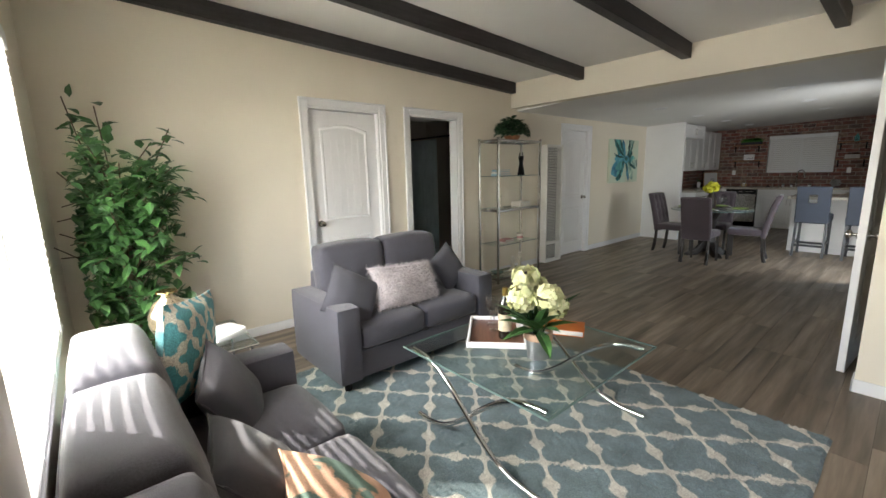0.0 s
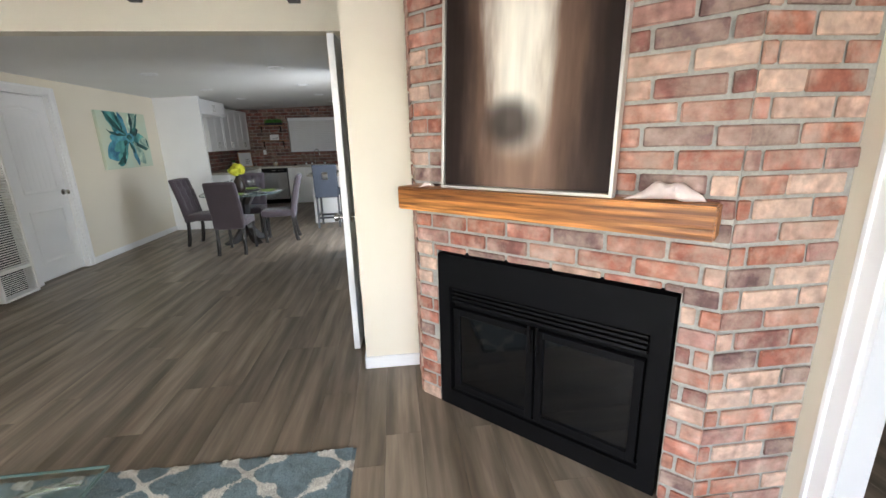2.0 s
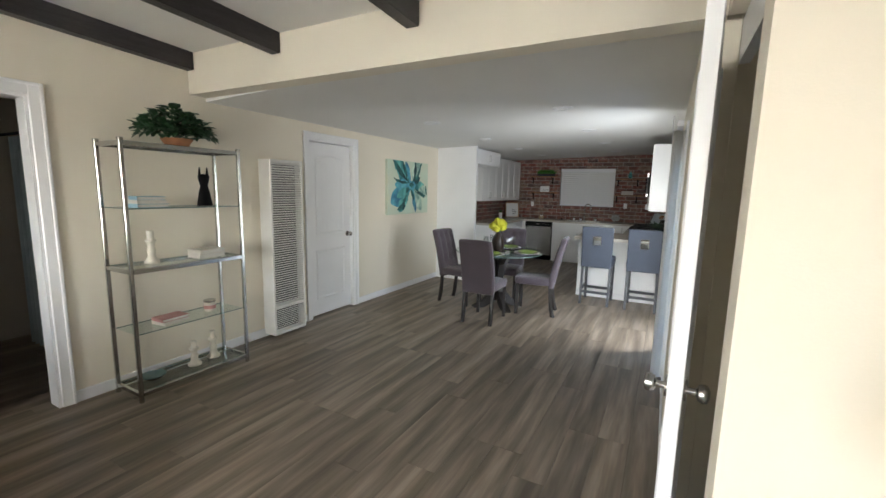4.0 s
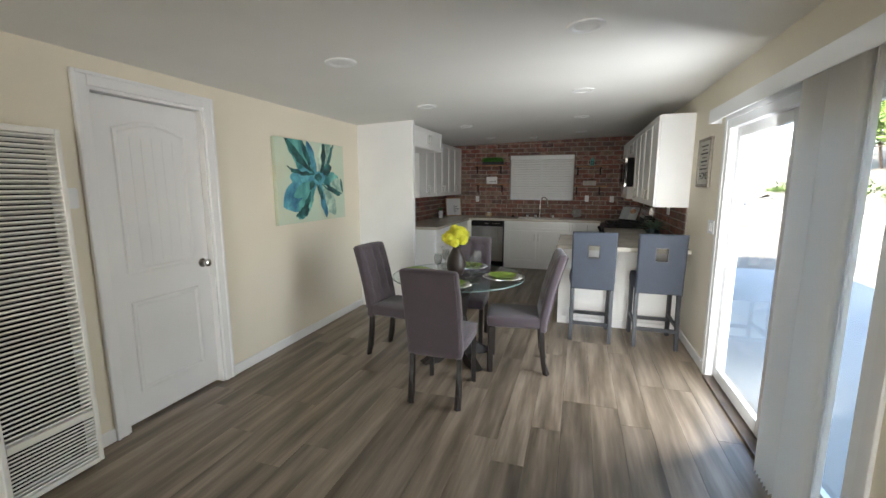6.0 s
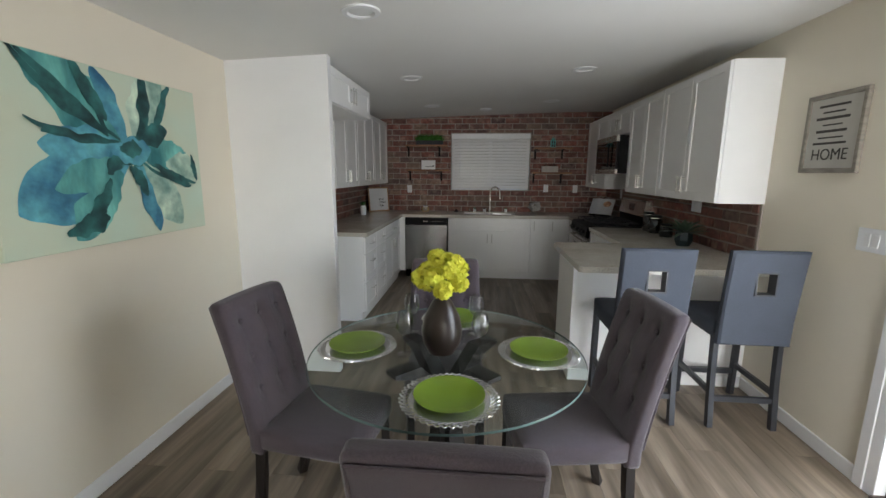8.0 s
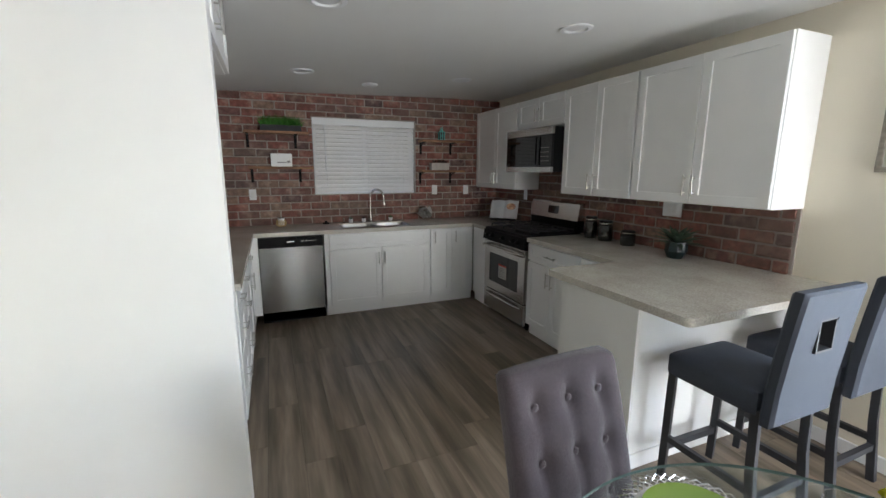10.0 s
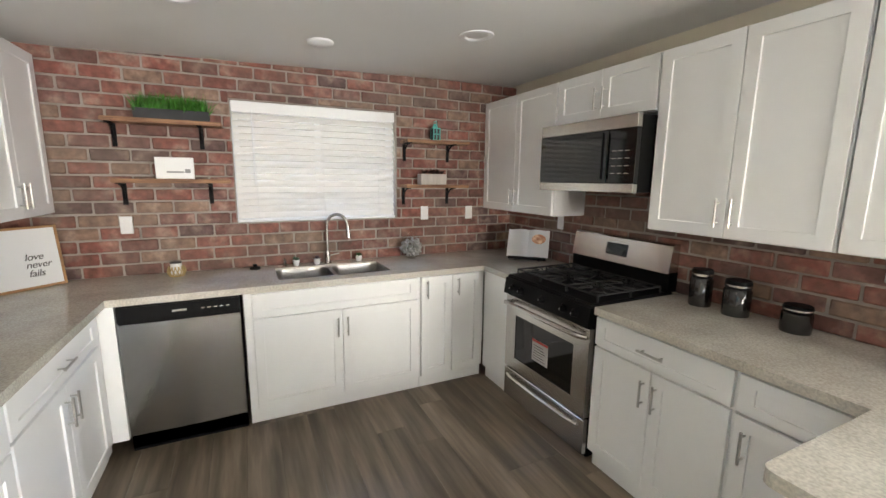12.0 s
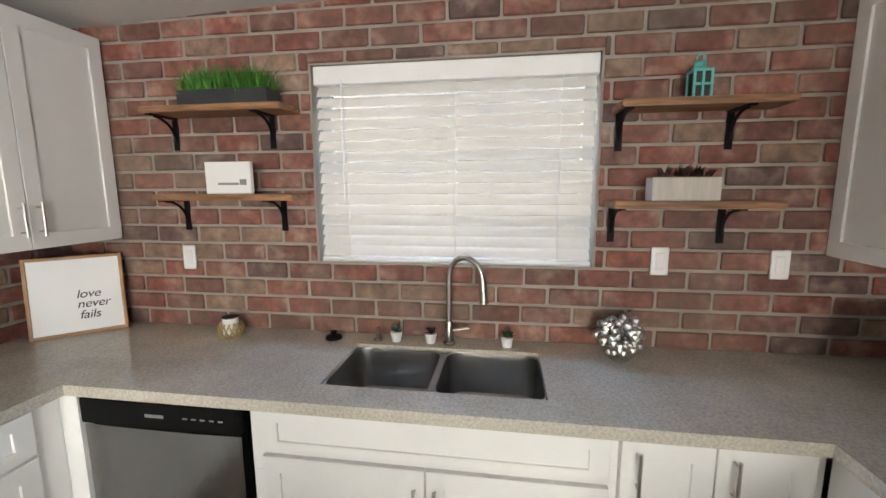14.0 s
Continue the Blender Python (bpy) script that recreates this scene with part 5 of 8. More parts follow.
def petal(cx, cz, ex, ez, width, mat, seed, skew=0.0):
    """A painted petal from the heart of the flower to its tip, with an uneven outline."""
    bm = bmesh.new()
    a, b = Vector((cx, cz)), Vector((ex, ez))
    d = b - a
    side = Vector((-d.y, d.x)).normalized()
    n = 26
    left, right = [], []
    for i in range(n + 1):
        u = i / n
        w = width * (math.sin(math.pi * min(1.0, 0.06 + 0.94 * u) ** 1.35) ** 0.75 if u < 1 else 0) + 0.004
        w *= 1 + 0.25 * noise.noise(Vector((u * 4, seed, 0.3)))
        p = a + d * u + side * (skew * math.sin(math.pi * u) + 0.015 * noise.noise(Vector((u * 5, seed, 9))))
        left.append(p + side * w * (1 + 0.2 * noise.noise(Vector((u * 9, seed, 2)))))
        right.append(p - side * w * (1 + 0.2 * noise.noise(Vector((u * 9, seed, 5)))))
    y = -lift[0]
    lift[0] += 0.0002
    clampx, clampz = lambda v: min(AW - 0.004, max(0.004, v)), lambda v: min(AH - 0.004, max(0.004, v))
    l = [bm.verts.new((clampx(p.x), y, clampz(p.y))) for p in left]
    r = [bm.verts.new((clampx(p.x), y, clampz(p.y))) for p in right]
    for i in range(n):
        bm.faces.new((l[i], r[i], r[i + 1], l[i + 1]))
    bmesh.ops.recalc_face_normals(bm, faces=bm.faces)
    part("petal", bm, mat, art, "brushed teal petal")


WASH = material("pale_aqua_wash", (0.22, 0.42, 0.36), 0.7, second=(0.55, 0.66, 0.52), scale=8, vary=0.3, grain=0.15, grain_scale=26)
for x0, z0, x1, z1, w, kind in (
        (0.62, 0.42, 0.15, 0.83, 0.125, 0), (0.61, 0.44, 0.46, 0.80, 0.045, 1), (0.66, 0.46, 0.83, 0.86, 0.105, 3), (0.62, 0.42, 0.18, 0.44, 0.085, 1),
        (0.62, 0.42, 0.07, 0.17, 0.145, 1), (0.55, 0.33, 0.28, 0.04, 0.085, 0), (0.58, 0.38, 0.22, 0.26, 0.06, 0), (0.62, 0.44, 1.05, 0.36, 0.105, 0), (0.84, 0.37, 1.09, 0.33, 0.085, 3),
        (0.64, 0.40, 0.92, 0.04, 0.10, 3), (0.64, 0.40, 0.75, 0.02, 0.05, 1),
        (0.15, 0.79, 0.50, 0.49, 0.024, 2), (0.36, 0.79, 0.50, 0.56, 0.034, 2), (0.20, 0.49, 0.52, 0.47, 0.014, 2), (0.72, 0.81, 0.72, 0.50, 0.026, 2),
        (0.92, 0.81, 0.79, 0.55, 0.022, 2), (0.66, 0.48, 0.87, 0.55, 0.052, 2), (0.24, 0.07, 0.45, 0.13, 0.045, 2), (0.74, 0.37, 1.02, 0.25, 0.026, 2),
        (1.04, 0.43, 1.07, 0.28, 0.016, 2), (0.53, 0.39, 0.72, 0.46, 0.075, 2), (0.62, 0.36, 0.69, 0.21, 0.024, 2), (0.58, 0.44, 0.47, 0.32, 0.03, 2)):
    petal(x0, z0, x1, z1, w, (TEALS + [WASH])[kind], z0 * 7 + x1 * 13)
for row in ((0.56, 0.48, 0.12, 0.80, 0.014, 0.05), (0.50, 0.52, 0.36, 0.80, 0.02, 0.0), (0.58, 0.46, 0.14, 0.54, 0.013, 0.03), (0.66, 0.50, 0.74, 0.80, 0.03, -0.03), (0.68, 0.38, 1.06, 0.27, 0.012, -0.03), (0.60, 0.36, 0.68, 0.26, 0.03, 0), (0.48, 0.30, 0.33, 0.10, 0.03, 0.02)):
    petal(*row[:5], TEALS[2], row[0] * 31 + row[3], row[5])
petal(0.50, 0.42, 0.74, 0.44, 0.06, TEALS[1], 3)
petal(0.55, 0.44, 0.68, 0.44, 0.035, TEALS[2], 8)


def dining_chair():
    """A parsons chair in its own axes: it faces +y, its seat's middle at the origin."""
    c = thing("dining_chair", "plum grey upholstered parsons chair with dark legs", "chair", "chairs round the table")
    part("seat", soft_block(bmesh.new(), -0.225, 0.225, -0.20, 0.235, 0.385, 0.485, 0.025, 0.012, cuts=7), PLUM, c, smooth=True)
    bm = soft_block(bmesh.new(), -0.222, 0.222, -0.245, -0.175, 0.36, 0.99, 0.022, 0.008, cuts=25)
    spots = [(x, z) for x in (-0.13, 0.0, 0.13) for z in (0.62, 0.76, 0.90)]
    for v in bm.verts:
        if v.co.y > -0.205:
            for sx, sz in spots:
                v.co.y -= 0.018 * math.exp(-((v.co.x - sx) ** 2 + (v.co.z - sz) ** 2) / 0.0012)
            for sx in (-0.13, 0.0, 0.13):
                v.co.y -= 0.007 * math.exp(-((v.co.x - sx) / 0.016) ** 2) * (0.55 < v.co.z < 0.96)
        t = max(0.0, v.co.z - 0.44)
        v.co.y -= 0.16 * t + 0.16 * t * t
    back = part("backrest", bm, PLUM, c, smooth=True)
    for sx, sz in spots:
        t = sz - 0.44
        part("button", lathe(bmesh.new(), [(0.013, 0.0), (0.011, 0.006), (0.0, 0.009)], sides=10), PLUM, back).matrix_basis = pose(sx, -0.192 - 0.16 * t - 0.16 * t * t, sz, -90, 0, 0)
    part("welt", tube(bmesh.new(), [(-0.205, -0.25 - 0.16 * q - 0.16 * q * q, 0.44 + q) for q in np.linspace(0, 0.53, 10)] + [(0.205, -0.25 - 0.16 * q - 0.16 * q * q, 0.44 + q) for q in np.linspace(0.53, 0, 10)], 0.004, 6), PLUM, back, smooth=True)
    for x in (-0.195, 0.195):
        bm = tube(bmesh.new(), [(x, 0.203, 0.39), (x, 0.205, 0.2), (x, 0.207, 0.0)], 0.027, 4)
        part("leg", bm, DARKWOOD, c)
        bm = tube(bmesh.new(), [(x, -0.20, 0.39), (x, -0.208, 0.25), (x, -0.226, 0.10), (x, -0.252, 0.0)], 0.027, 4)
        part("leg", bm, DARKWOOD, c)
    for ob in c.children_recursive:
        if ob.parent is c and ob.type == "MESH":
            for v in ob.data.vertices:
                v.co.x *= 0.89
        elif ob.name.startswith("button"):
            ob.matrix_basis.translation.x *= 0.89
        else:
            for v in ob.data.vertices:
                v.co.x *= 0.89
    return c


chair = dining_chair()
chair.matrix_world = pose(5.76, 1.50, 0, 0, 0, -90)
copy_thing(chair, pose(6.32, 2.09, 0, 0, 0, 172))
copy_thing(chair, pose(6.38, 1.06, 0, 0, 0, 8))
copy_thing(chair, pose(6.80, 1.61, 0, 0, 0, 95))

TX, TY, TZ = 6.375, 1.57, 0.755
dt = thing("dining_table", "round glass dining table on a dark curved base", "dining table", place=pose(TX, TY, 0))
part("tabletop", lathe(bmesh.new(), [(0.0, 0.743), (0.562, 0.743), (0.568, 0.746), (0.570, 0.749), (0.568, 0.752), (0.562, 0.755), (0.0, 0.755)], sides=96), TABLE_GLASS, dt, "round clear glass top", smooth=True).visible_shadow = False
part("edge", lathe(bmesh.new(), [(0.5705, 0.7445), (0.5715, 0.749), (0.5705, 0.7535)], caps=False, sides=96), EDGE_GLASS, dt, "green polished glass edge", smooth=True)
for k in range(4):
    a = 45 + 90 * k
    bm = bmesh.new()
    prof = [(0.34, 0.0), (0.36, 0.02), (0.30, 0.05), (0.20, 0.10), (0.10, 0.22), (0.06, 0.40), (0.10, 0.58), (0.20, 0.70), (0.28, 0.725), (0.28, 0.742), (0.16, 0.742), (0.02, 0.60), (0.0, 0.40), (0.02, 0.20), (0.10, 0.05), (0.20, 0.0)]
    f = [bm.verts.new((x, -0.035, z)) for x, z in prof]
    g = [bm.verts.new((x, 0.035, z)) for x, z in prof]
    bm.faces.new(f), bm.faces.new(g[::-1])
    for i in range(len(prof)):
        j = (i + 1) % len(prof)
        bm.faces.new((f[i], f[j], g[j], g[i]))
    bmesh.ops.recalc_face_normals(bm, faces=bm.faces)
    bmesh.ops.triangulate(bm, faces=[q for q in bm.faces if len(q.verts) > 4])
    bmesh.ops.transform(bm, matrix=pose(0, 0, 0, 0, 0, a), verts=bm.verts)
    part("leg", bm, DARKWOOD, dt, "curved dark wood pedestal leg")

OLIVE = material("olive_green_plate", (0.20, 0.31, 0.035), 0.3, vary=0.06, scale=8, coat=0.3)
SILVERWIRE = material("silver_charger", (0.72, 0.72, 0.72), 0.22, 0.85)
for px, py in ((5.985, 1.53), (6.38, 1.185), (6.37, 1.955), (6.745, 1.56)):
    ch = thing("charger_plate", "openwork silver charger on the glass table", "charger", "place settings", place=pose(px, py, TZ))
    bm = bmesh.new()
    for k in range(44):
        t = 2 * math.pi * k / 44
        tube(bm, [(0.135 * math.cos(t), 0.135 * math.sin(t), 0.006), (0.15 * math.cos(t + 0.12), 0.15 * math.sin(t + 0.12), 0.009), (0.168 * math.cos(t - 0.02), 0.168 * math.sin(t - 0.02), 0.010)], 0.0028, 5)
        tube(bm, [(0.168 * math.cos(t + 0.13), 0.168 * math.sin(t + 0.13), 0.010), (0.15 * math.cos(t), 0.15 * math.sin(t), 0.009), (0.135 * math.cos(t + 0.14), 0.135 * math.sin(t + 0.14), 0.006)], 0.0024, 5)
    part("lattice", bm, SILVERWIRE, ch, smooth=True)
    part("disc", lathe(bmesh.new(), [(0.0, 0.0), (0.12, 0.0), (0.138, 0.005), (0.138, 0.008), (0.0, 0.006)], sides=40), SILVERWIRE, ch, smooth=True)
    pl = thing("dinner_plate", "olive green dinner plate on a silver charger", "plate", "place settings", place=pose(px, py, TZ + 0.0085))
    part("plate", lathe(bmesh.new(), [(0.0, 0.0), (0.07, 0.0), (0.085, 0.006), (0.118, 0.017), (0.119, 0.02), (0.085, 0.011), (0.07, 0.006), (0.0, 0.005)], sides=44), OLIVE, pl, smooth=True)
for gx, gy in ((6.32, 1.74), (6.33, 1.43), (6.57, 1.75), (6.58, 1.45)):
    wine_glass(pose(gx, gy, TZ), "clear stemmed wine glass on the dining table", "glasses on the dining table")
vs = thing("vase", "dark brown ovoid vase with yellow flowers", "vase", place=pose(6.37, 1.59, TZ))
part("body", lathe(bmesh.new(), [(0.0, 0.0), (0.055, 0.0), (0.08, 0.05), (0.086, 0.095), (0.074, 0.155), (0.046, 0.21), (0.03, 0.235), (0.036, 0.25), (0.03, 0.25), (0.026, 0.235), (0.0, 0.22)], sides=32),
     material("dark_brown_ceramic", (0.035, 0.025, 0.02), 0.3, vary=0.2, scale=12), vs, smooth=True)
bm, stems, r3 = bmesh.new(), bmesh.new(), random.Random(9)
heads = [(0.092 * math.sin(2.4 * q) * math.sqrt((q + 0.5) / 17), 0.092 * math.cos(2.4 * q) * math.sqrt((q + 0.5) / 17), 0.395 - 0.11 * (q / 17) ** 1.3 + r3.uniform(-0.018, 0.018), r3.uniform(0.032, 0.043)) for q in range(17)]
for dx, dy, z, r in heads:
    blossoms(bm, (dx, dy, z), r, 60, 0.021, r3)
    tube(stems, [(0, 0, 0.2), (dx * 0.4, dy * 0.4, 0.27), (dx, dy, z)], 0.003, 6)
part("flower_head", bm, material("yellow_petals", (0.66, 0.60, 0.03), 0.7, vary=0.25, scale=20, second=(0.55, 0.58, 0.06)), vs, "bright yellow blooms")
part("stems", stems, LEAF, vs, "green stems")


def bar_stool():
    """A counter stool in its own axes: it faces +y."""
    s = thing("bar_stool", "blue grey counter stool with square back cutout", "bar stool", "stools at the peninsula")
    part("seat", soft_block(bmesh.new(), -0.205, 0.205, -0.20, 0.21, 0.55, 0.665, 0.022, 0.012, cuts=7), STOOLCLOTH, s, smooth=True)
    bm = bmesh.new()
    w, z0, z1, hx, h0, h1, t = 0.20, 0.53, 1.09, 0.056, 0.835, 0.97, 0.055
    xs, zs = [-w, -w + 0.012, -0.13, -hx, hx, 0.13, w - 0.012, w], [z0, z0 + 0.012, 0.68, h0, h1, 1.04, z1 - 0.012, z1]
    vv = {}
    for y in (-0.20 - t, -0.20):
        for i, x in enumerate(xs):
            for j, z in enumerate(zs):
                rim = i in (0, len(xs) - 1) or j in (0, len(zs) - 1)
                yy = y + (0.012 if y < -0.21 else -0.012) * rim
                q = max(0.0, z - 0.62)
                vv[y, i, j] = bm.verts.new((x * (1.0 if z > 0.7 else 0.99), yy - 0.07 * q - 0.06 * q * q, z))
    ys = (-0.20 - t, -0.20)
    for y in ys:
        for i in range(len(xs) - 1):
            for j in range(len(zs) - 1):
                if i == 3 and j == 3:
                    continue
                bm.faces.new((vv[y, i, j], vv[y, i + 1, j], vv[y, i + 1, j + 1], vv[y, i, j + 1]))
    ring = [(i, 0) for i in range(7)] + [(7, j) for j in range(7)] + [(i, 7) for i in range(7, 0, -1)] + [(0, j) for j in range(7, 0, -1)]
    for loop in (ring, [(3, 3), (4, 3), (4, 4), (3, 4)]):
        for a, b in zip(loop, loop[1:] + loop[:1]):
            bm.faces.new((vv[ys[0], *a], vv[ys[0], *b], vv[ys[1], *b], vv[ys[1], *a]))
    bmesh.ops.recalc_face_normals(bm, faces=bm.faces)
    back = part("backrest", bm, STOOLCLOTH, s, smooth=True)
    bm = bmesh.new()
    q = 0.905 - 0.62
    yy = -0.20 - 0.07 * q - 0.06 * q * q
    for a, b, low, high in ((-hx, -hx + 0.008, h0, h1), (hx - 0.008, hx, h0, h1), (-hx, hx, h0, h0 + 0.008), (-hx, hx, h1 - 0.008, h1)):
        box(bm, a, b, yy - t - 0.004, yy + 0.004, low, high)
    part("cutout_liner", bm, STOOLWOOD, back, "dark square cutout edge")
    for x in (-0.18, 0.18):
        part("leg", tube(bmesh.new(), [(x, 0.185, 0.58), (x, 0.19, 0.0)], 0.023, 4), STOOLWOOD, s)
        part("leg", tube(bmesh.new(), [(x, -0.185, 0.58), (x, -0.20, 0.3), (x, -0.235, 0.0)], 0.023, 4), STOOLWOOD, s)
        part("stretcher", boxed(x - 0.011, x + 0.011, -0.205, 0.185, 0.20, 0.232), STOOLWOOD, s)
    part("stretcher", boxed(-0.18, 0.18, 0.175, 0.20, 0.15, 0.185), STOOLWOOD, s)
    part("stretcher", boxed(-0.18, 0.18, -0.225, -0.20, 0.16, 0.192), STOOLWOOD, s)
    return s


stool = bar_stool()
stool.matrix_world = pose(7.36, 0.44, 0, 0, 0, -90)
copy_thing(stool, pose(7.36, -0.14, 0, 0, 0, -90))

INK = material("dark_ink", (0.05, 0.045, 0.04), 0.8)
GREYWOOD = material("weathered_grey_frame", (0.26, 0.23, 0.19), 0.7, vary=0.25, scale=10, stretch=(1, 1, 5), bump=0.3)
PAPER = material("print_paper", (0.50, 0.48, 0.43), 0.85, vary=0.06, scale=6)


def words(parent, text, x, z, size, y, mat=None):
    """Raised lettering facing -y in its parent's axes, centred on x."""
    curve = bpy.data.curves.new("lettering", "FONT")
    curve.body, curve.size, curve.align_x, curve.extrude = text, size, "CENTER", 0.0006
    ob = new("lettering", curve)
    mesh = bpy.data.meshes.new_from_object(ob)
    bpy.data.objects.remove(ob)
    mesh.materials.append(mat or INK)
    ob = new("lettering", mesh)
    ob.parent = parent
    ob.matrix_basis = pose(x, y, z, 90, 0, 0)
    return ob


sg = thing("framed_sign", "small framed word print on the cream wall", "sign", place=pose(7.19, -0.438, 1.72, 0, 0, 180))
part("backing", boxed(-0.17, 0.17, -0.012, 0, -0.19, 0.19), PAPER, sg, "beige print")
bm = bmesh.new()
for a, b, low, high in ((-0.19, -0.165, -0.21, 0.21), (0.165, 0.19, -0.21, 0.21), (-0.165, 0.165, -0.21, -0.185), (-0.165, 0.165, 0.185, 0.21)):
    box(bm, a, b, -0.022, 0, low, high, bevel=0.003, segments=1)
part("frame", bm, GREYWOOD, sg, "weathered grey wooden frame")
words(sg, "HOME", 0, -0.14, 0.085, -0.0135)
for z, w, h in ((0.145, 0.11, 0.012), (0.112, 0.08, 0.009), (0.08, 0.12, 0.014), (0.045, 0.07, 0.008), (0.012, 0.11, 0.014), (-0.022, 0.09, 0.008), (-0.052, 0.12, 0.012)):
    bm = boxed(-w, w * 0.8, -0.0135, -0.0118, z - h / 2, z + h / 2, bevel=0.0004, segments=1)
    part("text_line", bm, INK, sg, "unreadable dark line of lettering")
# ---- kitchen ----
HANDLE = material("brushed_bar_handle", (0.55, 0.54, 0.52), 0.3, 1.0)


def shaker(bm, x0, x1, z0, z1, y, rail=0.058, t=0.019):
    """A shaker front facing -y: one frame round a recessed panel."""
    g = 0.002
    x0, x1, z0, z1 = x0 + g, x1 - g, z0 + g, z1 - g
    r = min(rail, (z1 - z0) * 0.28)
    rings = [[bm.verts.new((a, q, c)) for a, c in ((x0 + u, z0 + w), (x1 - u, z0 + w), (x1 - u, z1 - w), (x0 + u, z1 - w))]
             for u, w, q in ((0, 0, y + t), (0, 0, y + 0.0015), (0.0015, 0.0015, y), (rail - 0.001, r - 0.001, y), (rail, r, y + 0.0015), (rail, r, y + 0.0085))]
    for p, q in zip(rings, rings[1:]):
        for i in range(4):
            j = (i + 1) % 4
            bm.faces.new((p[i], p[j], q[j], q[i]))
    bm.faces.new(rings[-1]), bm.faces.new(rings[0][::-1])
    bmesh.ops.recalc_face_normals(bm, faces=bm.faces)
    return bm


def bar_handle(x, z, y, upright, length=0.13):
    bm = bmesh.new()
    h = length / 2
    ends = [(x, y - 0.028, z - h), (x, y - 0.028, z + h)] if upright else [(x - h, y - 0.028, z), (x + h, y - 0.028, z)]
    rod(bm, *ends, 0.0055, sides=10)
    for s in (-0.72, 0.72):
        p = (x, z + s * h) if upright else (x + s * h, z)
        rod(bm, (p[0], y - 0.028, p[1]), (p[0], y + 0.001, p[1]), 0.004, sides=8)
    return bm


def cabinet(name, m, width, depth, z0, z1, fronts, label, category, kick=0.0, group="", body_top=None):
    """A cabinet in its own axes: front carcass edge at y = 0, facing -y. fronts: (kind, x0, x1, z0, z1, handle x, handle z, upright)."""
    c = thing(name, label, category, group, place=m)
    part("body", boxed(0.0015, width - 0.0015, 0, depth, z0 + kick, body_top or z1, bevel=0.001, segments=1), CABINET, c)
    if body_top:
        part("top_rail", boxed(0.0015, width - 0.0015, 0, 0.02, body_top + 0.001, z1), CABINET, c)
    if kick:
        part("toe_kick", boxed(0.0015, width - 0.0015, 0.03, depth, 0, z0 + kick), CABINET, c)
    for kind, a, b, low, high, hx, hz, up in fronts:
        d = part(kind, shaker(bmesh.new(), a, b, low, high, -0.0205), CABINET, c)
        if hx is not None:
            part("handle", bar_handle(hx, hz, -0.0205, up), HANDLE, d, "brushed steel bar handle", smooth=True)
    return c


FZ, CT = 0.10, 0.876   # bottom of the fronts, underside of the counter


def doors(x0, x1, z0, z1, top_handles):
    m = (x0 + x1) / 2
    hz = z1 - 0.115 if top_handles else z0 + 0.115
    return [("door", x0, m, z0, z1, m - 0.032, hz, True), ("door", m, x1, z0, z1, m + 0.032, hz, True)]


EAST = lambda y: pose(10.56, y, 0, 0, 0, -90)      # fronts face -x, x runs towards -y
NORTH = lambda x: pose(x, 2.58, 0, 0, 0, 0)        # fronts face -y
SOUTH = lambda x: pose(x, 0.20, 0, 0, 0, 180)      # fronts face +y, x runs towards -x

# east run
cabinet("base_cabinet", EAST(1.885), 1.155, 0.59, 0, CT, [("drawer_front", 0.045, 1.13, 0.715, 0.865, None, 0, False)] + doors(0.045, 1.13, FZ + 0.005, 0.705, True),
        "white shaker sink base cabinet under the counter", "cabinet", FZ, body_top=0.64)
cabinet("base_cabinet", EAST(0.73), 0.53, 0.59, 0, CT, [("door", 0.0, 0.25, FZ + 0.005, 0.865, 0.045, 0.775, True), ("door", 0.25, 0.50, FZ + 0.005, 0.865, 0.295, 0.775, True)],
        "white narrow two-door base cabinet in the corner", "cabinet", FZ)
# north run
three = lambda a, b: [("drawer", a, b, 0.695, 0.865, (a + b) / 2, 0.78, False), ("drawer", a, b, 0.405, 0.69, (a + b) / 2, 0.60, False), ("drawer", a, b, FZ + 0.005, 0.40, (a + b) / 2, 0.31, False)]
cabinet("base_cabinet", NORTH(8.66), 0.44, 0.61, 0, CT, three(0.005, 0.435), "white three-drawer base cabinet beside the fridge space", "cabinet", FZ)
cabinet("base_cabinet", NORTH(9.10), 0.44, 0.61, 0, CT, three(0.005, 0.435), "white three-drawer base cabinet in the run", "cabinet", FZ)
cabinet("base_cabinet", NORTH(9.54), 0.99, 0.61, 0, CT, [("drawer", 0.005, 0.89, 0.715, 0.865, 0.45, 0.79, False)] + doors(0.005, 0.89, FZ + 0.005, 0.705, True), "white corner base cabinet with drawer and doors", "cabinet", FZ)
part("corner_filler", boxed(10.525, 10.56, 2.505, 2.579, FZ, CT), CABINET, tagged(new("filler_strip"), "white filler strip beside the dishwasher", "filler"))
# south run
cabinet("base_cabinet", SOUTH(9.395), 0.70, 0.62, 0, CT, [("drawer", 0.005, 0.69, 0.715, 0.865, 0.345, 0.79, False)] + doors(0.005, 0.69, FZ + 0.005, 0.705, True), "white base cabinet with drawer beside the range", "cabinet", FZ)
cabinet("base_cabinet", SOUTH(8.695), 0.445, 0.62, 0, CT, [("drawer", 0.005, 0.36, 0.715, 0.865, None, 0, False), ("door", 0.005, 0.36, FZ + 0.005, 0.705, 0.05, 0.59, True)], "white blind corner cabinet behind the peninsula", "cabinet", FZ)
cabinet("base_cabinet", SOUTH(10.545), 0.36, 0.62, 0, CT, [], "plain white corner panel beside the range", "cabinet", FZ)
